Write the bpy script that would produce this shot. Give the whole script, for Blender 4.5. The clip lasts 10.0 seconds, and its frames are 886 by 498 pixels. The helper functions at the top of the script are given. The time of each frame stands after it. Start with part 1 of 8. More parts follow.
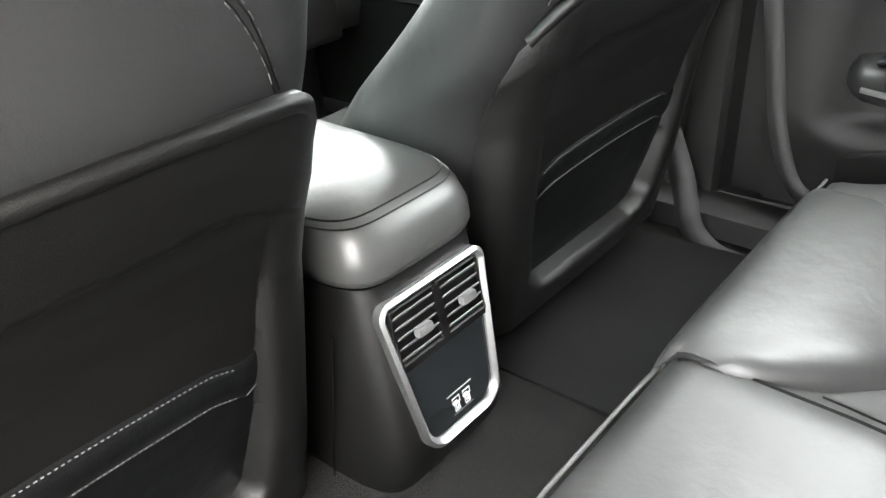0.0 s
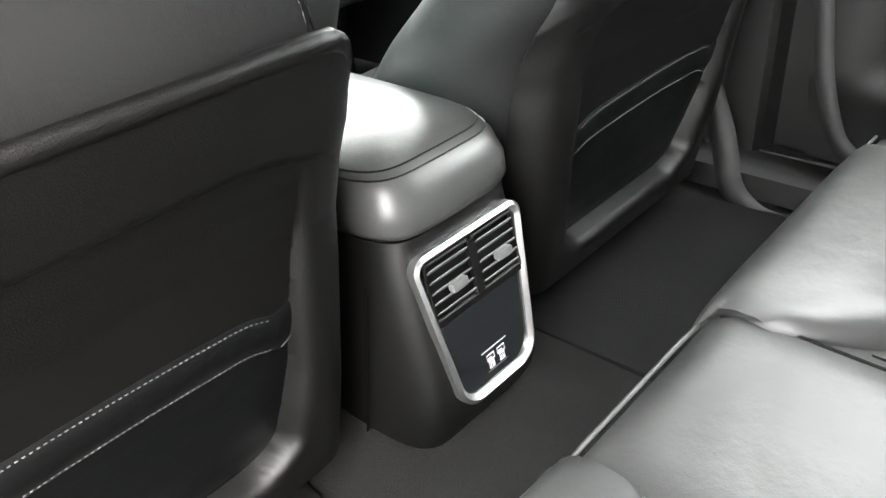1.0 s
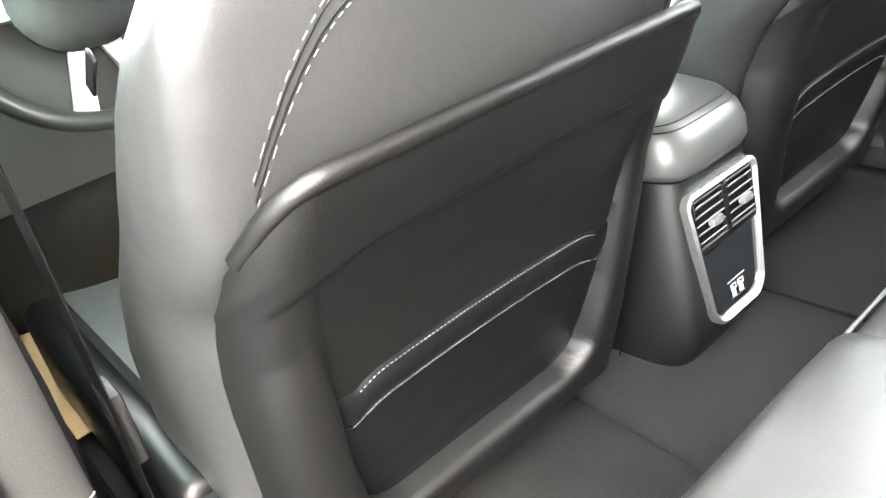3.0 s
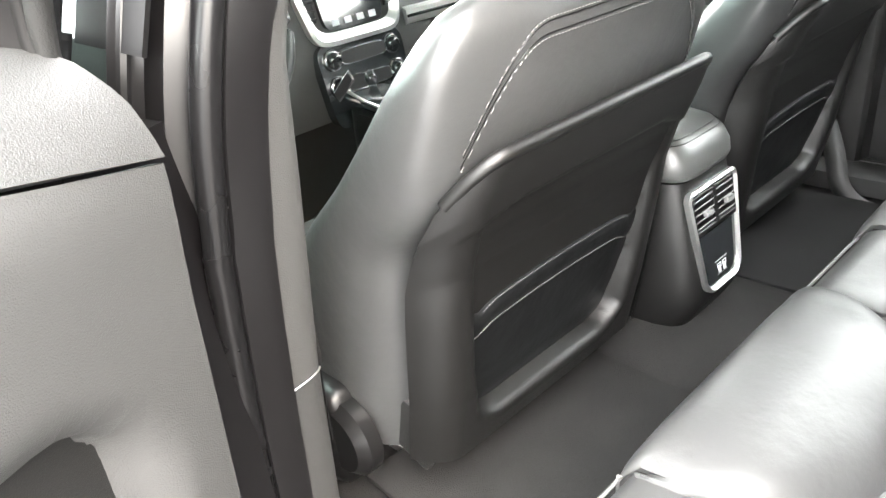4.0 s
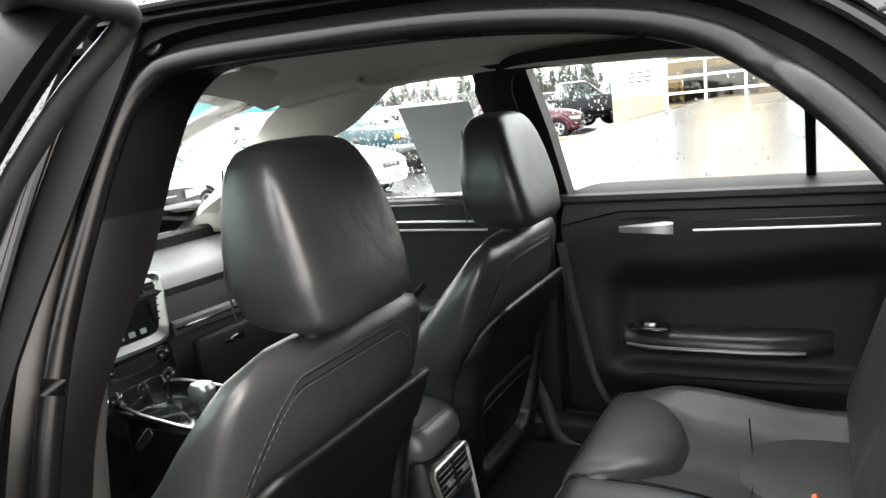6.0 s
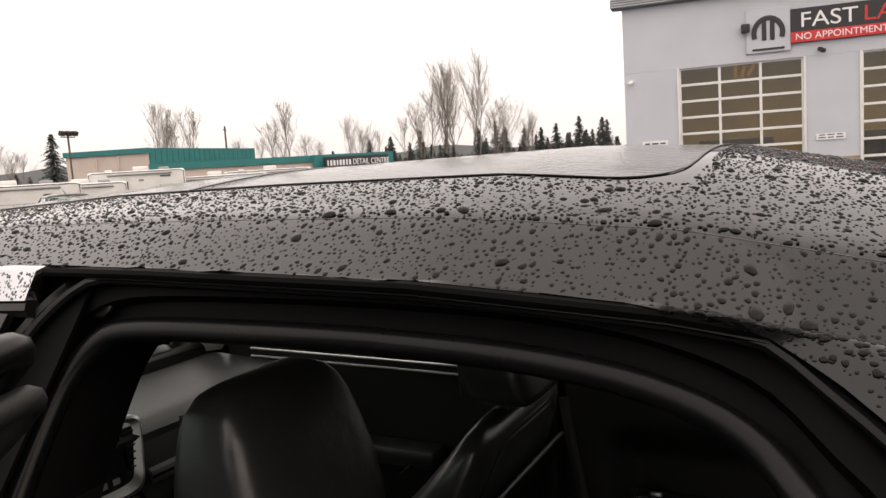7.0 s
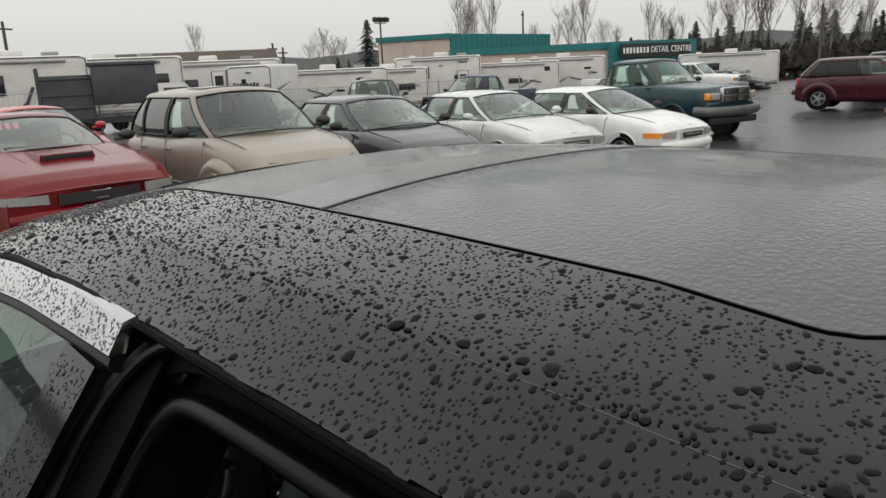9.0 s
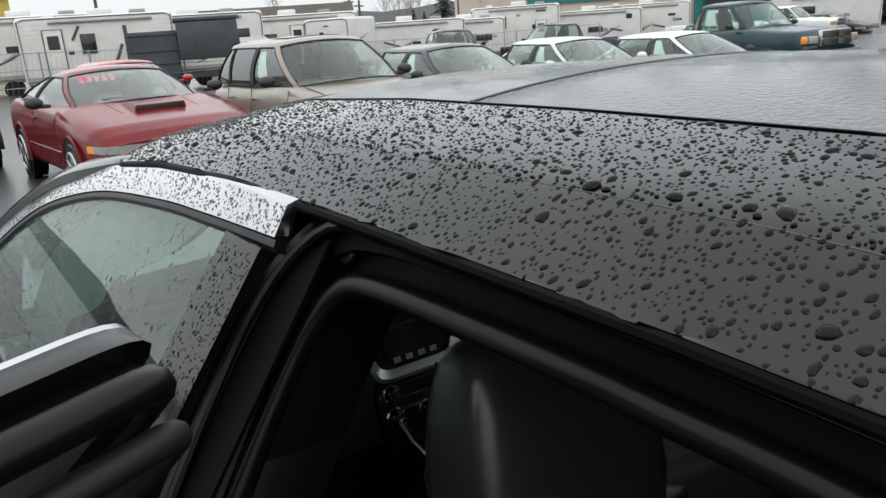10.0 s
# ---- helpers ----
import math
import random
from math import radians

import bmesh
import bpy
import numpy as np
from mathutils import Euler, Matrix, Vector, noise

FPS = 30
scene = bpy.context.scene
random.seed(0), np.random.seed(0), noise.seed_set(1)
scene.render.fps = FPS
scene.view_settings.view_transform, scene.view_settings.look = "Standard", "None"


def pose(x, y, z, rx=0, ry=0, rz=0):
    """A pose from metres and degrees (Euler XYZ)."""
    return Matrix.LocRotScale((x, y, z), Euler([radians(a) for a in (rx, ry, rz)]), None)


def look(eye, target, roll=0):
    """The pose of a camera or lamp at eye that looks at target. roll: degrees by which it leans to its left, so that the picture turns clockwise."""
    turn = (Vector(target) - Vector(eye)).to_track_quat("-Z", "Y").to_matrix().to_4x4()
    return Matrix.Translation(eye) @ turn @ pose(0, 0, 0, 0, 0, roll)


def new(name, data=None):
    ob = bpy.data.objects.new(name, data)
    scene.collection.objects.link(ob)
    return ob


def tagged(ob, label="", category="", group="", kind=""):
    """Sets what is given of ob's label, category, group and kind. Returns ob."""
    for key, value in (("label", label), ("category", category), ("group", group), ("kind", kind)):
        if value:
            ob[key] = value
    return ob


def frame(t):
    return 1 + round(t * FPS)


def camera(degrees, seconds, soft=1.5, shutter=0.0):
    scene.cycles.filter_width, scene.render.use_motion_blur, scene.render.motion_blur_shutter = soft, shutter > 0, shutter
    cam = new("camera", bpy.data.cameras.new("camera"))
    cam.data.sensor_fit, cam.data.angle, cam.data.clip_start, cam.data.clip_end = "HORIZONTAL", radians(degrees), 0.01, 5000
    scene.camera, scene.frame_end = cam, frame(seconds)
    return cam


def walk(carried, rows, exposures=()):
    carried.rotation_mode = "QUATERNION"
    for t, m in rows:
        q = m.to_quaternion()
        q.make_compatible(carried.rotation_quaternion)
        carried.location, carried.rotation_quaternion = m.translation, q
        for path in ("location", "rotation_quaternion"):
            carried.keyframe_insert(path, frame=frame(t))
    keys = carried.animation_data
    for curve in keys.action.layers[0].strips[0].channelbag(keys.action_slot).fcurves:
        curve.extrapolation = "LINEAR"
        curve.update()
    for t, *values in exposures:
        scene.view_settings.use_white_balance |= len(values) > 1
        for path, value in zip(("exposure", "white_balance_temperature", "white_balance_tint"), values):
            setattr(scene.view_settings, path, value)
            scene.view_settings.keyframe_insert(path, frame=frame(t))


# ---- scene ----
cam = camera(61.2, 10.0)

PATH = [
    (0, (-0.453, -0.683, 0.955), (0.803, 0.493, -0.066), -4.5),
    (0.5, (-0.455, -0.671, 0.929), (0.726, 0.546, -0.131), -5.4),
    (1, (-0.455, -0.675, 0.935), (0.713, 0.534, -0.149), -5.8),
    (1.5, (-0.466, -0.674, 0.925), (0.702, 0.532, -0.162), -6.2),
    (2, (-0.508, -0.678, 0.921), (0.631, 0.54, -0.183), -7.2),
    (2.5, (-0.617, -0.682, 0.933), (0.441, 0.625, -0.151), -9.2),
    (3, (-0.768, -0.672, 0.969), (0.29, 0.715, -0.009), -9.8),
    (3.2, (-0.848, -0.674, 1.0), (0.236, 0.716, 0.053), -9.7),
    (4.3, (-1.157, -0.82, 1.08), (0.106, 0.448, 0.186), -4.3),
    (4.5, (-1.207, -0.847, 1.099), (0.14, 0.368, 0.256), -3.3),
    (5, (-1.269, -0.895, 1.16), (0.283, 0.184, 0.506), -4.6),
    (5.2, (-1.274, -0.92, 1.178), (0.358, 0.098, 0.629), -5.9),
    (6.3, (-1.239, -0.926, 1.273), (0.512, -0.007, 0.971), -6.7),
    (6.4, (-1.233, -0.929, 1.292), (0.513, 0.007, 1.018), -6.9),
    (6.5, (-1.212, -0.919, 1.332), (0.532, 0.021, 1.061), -6.4),
    (6.8, (-1.148, -0.899, 1.403), (0.602, 0.045, 1.188), -7.1),
    (7, (-1.108, -0.915, 1.470), (0.645, 0.022, 1.251), -3.7),
    (7.5, (-0.947, -0.881, 1.571), (0.758, 0.1, 1.209), -1.9),
    (8, (-0.867, -0.953, 1.61), (0.725, 0.189, 1.206), -1.7),
    (8.5, (-0.825, -0.972, 1.614), (0.623, 0.347, 1.21), -3.5),
    (9, (-0.821, -0.906, 1.615), (0.421, 0.591, 1.148), -2.7),
    (9.5, (-0.852, -0.863, 1.615), (0.243, 0.737, 1.123), -2.6),
    (10, (-0.892, -0.848, 1.547), (0.17, 0.748, 0.975), -3.9),
]
walk(cam, [(t, look(e, a, r)) for t, e, a, r in PATH],
     exposures=[(0, 5.3, 6500, 10), (2.0, 5.2, 6500, 10), (2.5, 5.55, 6500, 10), (3.0, 6.05, 6500, 10), (3.2, 6.0, 6500, 10), (4.3, 5.48, 6500, 10), (5.2, 4.6, 6500, 10), (6.3, 2.65, 6500, 12),
                (6.8, 1.3, 6900, 16), (7.0, 0.6, 7200, 18), (7.3, -0.1, 7100, 16), (7.5, -0.3, 7000, 14), (8.0, -0.08, 6700, 10), (8.5, -0.03, 6600, 9), (9.2, 0.05, 6600, 8), (9.6, 0.2, 6400, 7), (10, 0.45, 6200, 7)])

# ---- world and light: wet overcast day ----
world = bpy.data.worlds.new("overcast_sky")
scene.world = world
world.use_nodes = True
wn, wl = world.node_tree.nodes, world.node_tree.links
bg = wn["Background"]
sky = wn.new("ShaderNodeTexSky")
sky.sky_type = "NISHITA"
sky.sun_disc = False
sky.sun_elevation, sky.sun_rotation = radians(38), radians(200)
sky.dust_density, sky.air_density, sky.ozone_density = 6.0, 1.0, 0.0
cloud = wn.new("ShaderNodeMixRGB")
cloud.inputs[0].default_value = 0.88
cloud.inputs[2].default_value = (6.70, 6.7, 6.62, 1)
wl.new(sky.outputs[0], cloud.inputs[1])
# overcast: brighter overhead than at the horizon
wtc, wsep, wmul = wn.new("ShaderNodeTexCoord"), wn.new("ShaderNodeSeparateXYZ"), wn.new("ShaderNodeMath")
wmul.operation = "MULTIPLY_ADD"
wmul.use_clamp = False
wmul.inputs[1].default_value, wmul.inputs[2].default_value = 0.95, 0.97
wpos = wn.new("ShaderNodeMath")
wpos.operation = "MAXIMUM"
wpos.inputs[1].default_value = 0.0
wl.new(wtc.outputs["Generated"], wsep.inputs[0])
wl.new(wsep.outputs[2], wpos.inputs[0])
wroot = wn.new("ShaderNodeMath")
wroot.operation = "POWER"
wroot.inputs[1].default_value = 0.55
wl.new(wpos.outputs[0], wroot.inputs[0])
wl.new(wroot.outputs[0], wmul.inputs[0])
wscale = wn.new("ShaderNodeVectorMath")
wscale.operation = "SCALE"
wl.new(cloud.outputs[0], wscale.inputs[0])
wl.new(wmul.outputs[0], wscale.inputs["Scale"])
wl.new(wscale.outputs[0], bg.inputs[0])
bg.inputs[1].default_value = 0.10
sun = new("sun", bpy.data.lights.new("sun", "SUN"))
sun.data.energy, sun.data.angle, sun.data.color = 0.6, radians(120), (1.0, 0.98, 0.95)
sun.matrix_world = pose(0, 0, 30, 40, 0, 200)


# ---- materials ----
def nodes(name):
    m = bpy.data.materials.new(name)
    m.use_nodes = True
    return m, m.node_tree.nodes, m.node_tree.links, m.node_tree.nodes["Principled BSDF"]


def mat(name, color, rough=0.5, metal=0.0, grain=0.0, gscale=200.0, bump=0.0, bscale=300.0, stain=0.0, sscale=3.0, coat=0.0, spec=0.5, island=0.0):
    """A surface with colour variation at two scales and fine relief."""
    m, n, l, b = nodes(name)
    b.inputs["Roughness"].default_value = rough
    b.inputs["Metallic"].default_value = metal
    b.inputs["Coat Weight"].default_value = coat
    b.inputs["Coat Roughness"].default_value = 0.04
    b.inputs["Specular IOR Level"].default_value = spec
    tc = n.new("ShaderNodeTexCoord")
    out = None
    if grain or stain:
        n1 = n.new("ShaderNodeTexNoise")
        n1.inputs["Scale"].default_value, n1.inputs["Detail"].default_value = gscale, 3
        n2 = n.new("ShaderNodeTexNoise")
        n2.inputs["Scale"].default_value, n2.inputs["Detail"].default_value = sscale, 5
        l.new(tc.outputs["Object"], n1.inputs["Vector"])
        l.new(tc.outputs["Object"], n2.inputs["Vector"])
        a = n.new("ShaderNodeMixRGB")
        a.inputs[1].default_value = (*[c * (1 - grain) for c in color], 1)
        a.inputs[2].default_value = (*[min(1, c * (1 + grain)) for c in color], 1)
        l.new(n1.outputs["Fac"], a.inputs[0])
        s = n.new("ShaderNodeMixRGB")
        s.blend_type = "MULTIPLY"
        ramp = n.new("ShaderNodeValToRGB")
        ramp.color_ramp.elements[0].position, ramp.color_ramp.elements[1].position = 0.35, 0.65
        ramp.color_ramp.elements[0].color = (1 - stain, 1 - stain, 1 - stain, 1)
        l.new(n2.outputs["Fac"], ramp.inputs[0])
        s.inputs[0].default_value = 1.0
        l.new(a.outputs[0], s.inputs[1])
        l.new(ramp.outputs[0], s.inputs[2])
        l.new(s.outputs[0], b.inputs["Base Color"])
        mr = n.new("ShaderNodeMapRange")
        mr.inputs[3].default_value, mr.inputs[4].default_value = max(0, rough - 0.06), min(1, rough + 0.08)
        l.new(n2.outputs["Fac"], mr.inputs[0])
        l.new(mr.outputs[0], b.inputs["Roughness"])
    else:
        b.inputs["Base Color"].default_value = (*color, 1)
    if bump:
        v = n.new("ShaderNodeTexNoise")
        v.inputs["Scale"].default_value, v.inputs["Detail"].default_value = bscale, 4
        l.new(tc.outputs["Object"], v.inputs["Vector"])
        bp = n.new("ShaderNodeBump")
        bp.inputs["Strength"].default_value, bp.inputs["Distance"].default_value = bump, 0.002
        l.new(v.outputs["Fac"], bp.inputs["Height"])
        l.new(bp.outputs[0], b.inputs["Normal"])
    return m


def leather(name, color, rough, wrinkle=0.25):
    """Grained leather: cells of a few millimetres and soft broad creases."""
    m, n, l, b = nodes(name)
    tc = n.new("ShaderNodeTexCoord")
    vo = n.new("ShaderNodeTexVoronoi")
    vo.feature = "DISTANCE_TO_EDGE"
    vo.inputs["Scale"].default_value = 420
    no = n.new("ShaderNodeTexNoise")
    no.inputs["Scale"].default_value, no.inputs["Detail"].default_value = 9, 5
    l.new(tc.outputs["Object"], vo.inputs["Vector"])
    l.new(tc.outputs["Object"], no.inputs["Vector"])
    b1 = n.new("ShaderNodeBump")
    b1.inputs["Strength"].default_value, b1.inputs["Distance"].default_value = wrinkle, 0.02
    l.new(no.outputs["Fac"], b1.inputs["Height"])
    b2 = n.new("ShaderNodeBump")
    b2.inputs["Strength"].default_value, b2.inputs["Distance"].default_value = 0.18, 0.0006
    l.new(vo.outputs["Distance"], b2.inputs["Height"])
    l.new(b1.outputs[0], b2.inputs["Normal"])
    l.new(b2.outputs[0], b.inputs["Normal"])
    mx = n.new("ShaderNodeMixRGB")
    mx.inputs[1].default_value, mx.inputs[2].default_value = (*[c * 0.8 for c in color], 1), (*[c * 1.25 for c in color], 1)
    l.new(no.outputs["Fac"], mx.inputs[0])
    l.new(mx.outputs[0], b.inputs["Base Color"])
    mr = n.new("ShaderNodeMapRange")
    mr.inputs[3].default_value, mr.inputs[4].default_value = rough - 0.07, rough + 0.09
    l.new(no.outputs["Fac"], mr.inputs[0])
    l.new(mr.outputs[0], b.inputs["Roughness"])
    return m


def glass(name, tint, gloss=1.0):
    """Thin pane: clear straight through, glossy by Fresnel."""
    m = bpy.data.materials.new(name)
    m.use_nodes = True
    n, l = m.node_tree.nodes, m.node_tree.links
    n.clear()
    o = n.new("ShaderNodeOutputMaterial")
    t = n.new("ShaderNodeBsdfTransparent")
    t.inputs[0].default_value = (*tint, 1)
    g = n.new("ShaderNodeBsdfGlossy")
    g.inputs["Roughness"].default_value = 0.02
    lw = n.new("ShaderNodeLayerWeight")
    lw.inputs[0].default_value = 0.5
    fr = n.new("ShaderNodeMath")
    fr.operation = "POWER"
    fr.inputs[1].default_value = 4.0
    l.new(lw.outputs["Facing"], fr.inputs[0])
    mu = n.new("ShaderNodeMath")
    mu.operation = "MULTIPLY_ADD"
    mu.inputs[1].default_value, mu.inputs[2].default_value = 0.90 * gloss, 0.04 * gloss
    mx = n.new("ShaderNodeMixShader")
    l.new(fr.outputs[0], mu.inputs[0])
    l.new(mu.outputs[0], mx.inputs[0])
    l.new(t.outputs[0], mx.inputs[1])
    l.new(g.outputs[0], mx.inputs[2])
    l.new(mx.outputs[0], o.inputs[0])
    return m


LEATHER = leather("black_leather", (0.018, 0.0185, 0.0185), 0.32)
LEATHER.node_tree.nodes["Principled BSDF"].inputs["Specular IOR Level"].default_value = 0.5
# the same black leather, its colour lightened for the light falling on the backrests
LEATHER_FRONT = leather("lightened_black_leather", (0.023, 0.0235, 0.0237), 0.31, 0.2)
LEATHER_SEAT = leather("seat_leather", (0.027, 0.027, 0.0268), 0.45, 0.24)
LID = leather("armrest_leather", (0.042, 0.043, 0.042), 0.35, 0.08)
DASH = mat("grained_dashboard_skin", (0.050, 0.050, 0.049), 0.42, grain=0.1, gscale=600, bump=0.25, bscale=800, stain=0.08, sscale=4)
# black leather again, darkened so the seat backs' shade is in the colour
LEATHER_BACK = leather("shaded_back_leather", (0.0024, 0.0026, 0.0028), 0.42, 0.2)
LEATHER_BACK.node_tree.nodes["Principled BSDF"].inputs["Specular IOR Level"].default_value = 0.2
PILLAR_LIT = mat("daylit_pillar_plastic", (0.022, 0.022, 0.0215), 0.5, grain=0.08, gscale=500, bump=0.25, bscale=700, stain=0.08, sscale=3)
SHELL = mat("grained_grey_plastic", (0.0031, 0.0030, 0.0029), 0.40, spec=0.34, grain=0.12, gscale=700, bump=0.25, bscale=900, stain=0.08, sscale=5)
PLASTIC = mat("soft_dark_plastic", (0.009, 0.009, 0.0088), 0.50, spec=0.3, grain=0.12, gscale=600, bump=0.3, bscale=800, stain=0.1, sscale=4)
PLASTIC_GREY = mat("grey_door_plastic", (0.013, 0.013, 0.0127), 0.55, grain=0.10, gscale=500, bump=0.35, bscale=700, stain=0.1, sscale=3)
PIANO = mat("gloss_black_plastic", (0.010, 0.011, 0.012), 0.10, coat=0.5)
SATIN = mat("satin_chrome", (0.66, 0.66, 0.65), 0.38, metal=1.0, grain=0.05, gscale=300, stain=0.05)
CHROME = mat("bright_chrome", (0.45, 0.45, 0.46), 0.12, metal=1.0)
RUBBER = mat("black_rubber", (0.0040, 0.0039, 0.0040), 0.32, spec=0.22, grain=0.1, gscale=300, stain=0.15, sscale=8)
CARPET = mat("grey_carpet", (0.013, 0.0127, 0.0124), 0.95, grain=0.5, gscale=420, bump=0.9, bscale=500, stain=0.25, sscale=12, spec=0.1)
CARPET_DK = mat("dark_floor_mat", (0.009, 0.009, 0.009), 0.95, grain=0.5, gscale=420, bump=0.9, bscale=500, stain=0.25, sscale=10, spec=0.1)
HEADLINER = mat("beige_headliner", (0.46, 0.44, 0.395), 0.9, grain=0.08, gscale=500, bump=0.2, bscale=700, stain=0.05)
PAINT = mat("black_car_paint", (0.0022, 0.0022, 0.0024), 0.04, coat=0.0, spec=0.41, grain=0.1, gscale=900, stain=0.05, sscale=2)
PAINT_IN = mat("black_body_paint_plain", (0.0030, 0.0028, 0.0030), 0.33, coat=0.0, stain=0.1, sscale=6, grain=0.05, spec=0.31)
SEAL = mat("soft_door_seal", (0.0035, 0.0034, 0.0036), 0.27, spec=0.16, grain=0.1, gscale=300, stain=0.1, sscale=8)
# near-black that holds the shade below the roof's overhang
GUTTER_SHADE = mat("matt_shade_black", (0.0018, 0.0017, 0.0018), 0.55, spec=0.05, grain=0.1, gscale=200, stain=0.1)
STITCH = mat("grey_thread", (0.11, 0.11, 0.108), 0.7)
THREAD_PALE = mat("pale_thread", (0.06, 0.06, 0.059), 0.7)
PIPING = mat("pale_piping", (0.10, 0.10, 0.098), 0.6)
WHITE_PRINT = mat("white_print", (0.40, 0.40, 0.40), 0.5)
PAPER = mat("white_paper", (0.78, 0.80, 0.80), 0.8, grain=0.03, gscale=30, stain=0.03)
GLASS = glass("clear_car_glass", (0.90, 0.92, 0.91))
GLASS_GREEN = glass("green_side_glass", (0.64, 0.74, 0.71), 0.62)
GLASS_DK = glass("tinted_car_glass", (0.30, 0.34, 0.33))
ORANGE = mat("orange_plastic", (0.75, 0.12, 0.02), 0.4)


# ---- mesh helpers ----
def vf(verts, faces):
    return [tuple(map(float, v)) for v in verts], [tuple(f) for f in faces]


def merge(*items):
    vs, fs = [], []
    for v, f in items:
        k = len(vs)
        vs += list(v)
        fs += [tuple(i + k for i in q) for q in f]
    return vs, fs


def moved(item, m):
    v, f = item
    return [tuple(m @ Vector(p)) for p in v], f


def as_mesh(name, item, smooth=True, angle=40):
    me = bpy.data.meshes.new(name)
    if isinstance(item, bmesh.types.BMesh):
        item.to_mesh(me)
        item.free()
    else:
        me.from_pydata(item[0], [], item[1])
    bm = bmesh.new()
    bm.from_mesh(me)
    bmesh.ops.remove_doubles(bm, verts=bm.verts, dist=1e-5)
    bmesh.ops.recalc_face_normals(bm, faces=bm.faces)
    for f in bm.faces:
        f.smooth = smooth
    lim = radians(angle)
    for e in bm.edges:
        if len(e.link_faces) == 2 and e.calc_face_angle(0) > lim:
            e.smooth = False
    bm.to_mesh(me)
    bm.free()
    return me


def part(name, item, material, parent=None, label="", smooth=True, angle=40):
    me = item if isinstance(item, bpy.types.Mesh) else as_mesh(name, item, smooth, angle)
    if not me.materials:
        me.materials.append(material)
    ob = new(name, me)
    ob.parent = parent
    if label:
        ob["label"] = label
    return ob


def thing(name, label, category, at=(0, 0, 0), group="", kind="", turn=0):
    ob = new(name)
    ob.empty_display_size = 0.1
    ob.matrix_world = pose(*at, 0, 0, turn)
    return tagged(ob, label, category, group, kind)


def grid(f, nu, nv, wrap=False):
    """A surface f(u, v), u and v from 0 to 1."""
    nu1 = nu if wrap else nu + 1
    v = [f(i / nu, j / nv) for j in range(nv + 1) for i in range(nu1)]
    q = []
    for j in range(nv):
        for i in range(nu):
            a, b = j * nu1 + i, j * nu1 + (i + 1) % nu1
            q.append((a, b, b + nu1, a + nu1))
    return vf(v, q)


def sheet(f, nu, nv, thick):
    """A surface with thickness, offset along its normal."""
    v, q = grid(f, nu, nv)
    me = np.array(v).reshape(nv + 1, nu + 1, 3)
    du = np.gradient(me, axis=1)
    dv = np.gradient(me, axis=0)
    n = np.cross(du, dv)
    n /= np.maximum(np.linalg.norm(n, axis=2, keepdims=True), 1e-9)
    back = (me + n * thick).reshape(-1, 3)
    k = len(v)
    faces = list(q) + [tuple(i + k for i in reversed(c)) for c in q]
    w = nu + 1
    rim = [i for i in range(nu + 1)] + [j * w + nu for j in range(1, nv + 1)] + [nv * w + i for i in range(nu - 1, -1, -1)] + [j * w for j in range(nv - 1, 0, -1)]
    for a, b in zip(rim, rim[1:] + rim[:1]):
        faces.append((b, a, a + k, b + k))
    return v + [tuple(p) for p in back], faces


def loft(rings, caps=True, wrap=True):
    n = len(rings[0])
    v = [p for r in rings for p in r]
    q = []
    for j in range(len(rings) - 1):
        for i in range(n if wrap else n - 1):
            a, b = j * n + i, j * n + (i + 1) % n
            q.append((a, b, b + n, a + n))
    if caps:
        q.append(tuple(range(n)))
        q.append(tuple(reversed(range((len(rings) - 1) * n, len(rings) * n))))
    return vf(v, q)


def smooth_path(pts, per=6, closed=False):
    """A Catmull-Rom line through the points."""
    p = [Vector(a) for a in pts]
    n = len(p)
    out = []
    for i in range(n if closed else n - 1):
        if closed:
            a, b, c, d = p[i - 1], p[i], p[(i + 1) % n], p[(i + 2) % n]
        else:
            a, b, c, d = p[max(i - 1, 0)], p[i], p[i + 1], p[min(i + 2, n - 1)]
        for k in range(per):
            t = k / per
            out.append(0.5 * ((2 * b) + (c - a) * t + (2 * a - 5 * b + 4 * c - d) * t * t + (3 * b - a - 3 * c + d) * t ** 3))
    if not closed:
        out.append(p[-1])
    return out


def tube(pts, r, n=8, closed=False, flat=1.0, side=None):
    """A bar along the points; flat < 1 squeezes it, side is the squeezed direction."""
    p = [Vector(a) for a in pts]
    rings = []
    m = len(p)
    for i, c in enumerate(p):
        if closed:
            t = (p[(i + 1) % m] - p[i - 1]).normalized()
        else:
            t = (p[min(i + 1, m - 1)] - p[max(i - 1, 0)]).normalized()
        ref = Vector(side) if side else (Vector((0, 0, 1)) if abs(t.z) < 0.9 else Vector((0, 1, 0)))
        a = (ref - t * ref.dot(t)).normalized()
        b = t.cross(a)
        rr = r[i] if isinstance(r, (list, tuple)) else r
        rings.append([tuple(c + a * rr * flat * math.cos(2 * math.pi * k / n) + b * rr * math.sin(2 * math.pi * k / n)) for k in range(n)])
    if closed:
        rings.append(rings[0])
        return loft(rings, caps=False)
    return loft(rings)


def stitches(pts, r=0.0007, every=3):
    """Short thread stitches along a line."""
    p = smooth_path(pts, 8)
    return merge(*[tube([p[i], p[i + 1], p[min(i + every - 1, len(p) - 1)]], r, 4) for i in range(0, len(p) - every, every + 1)])


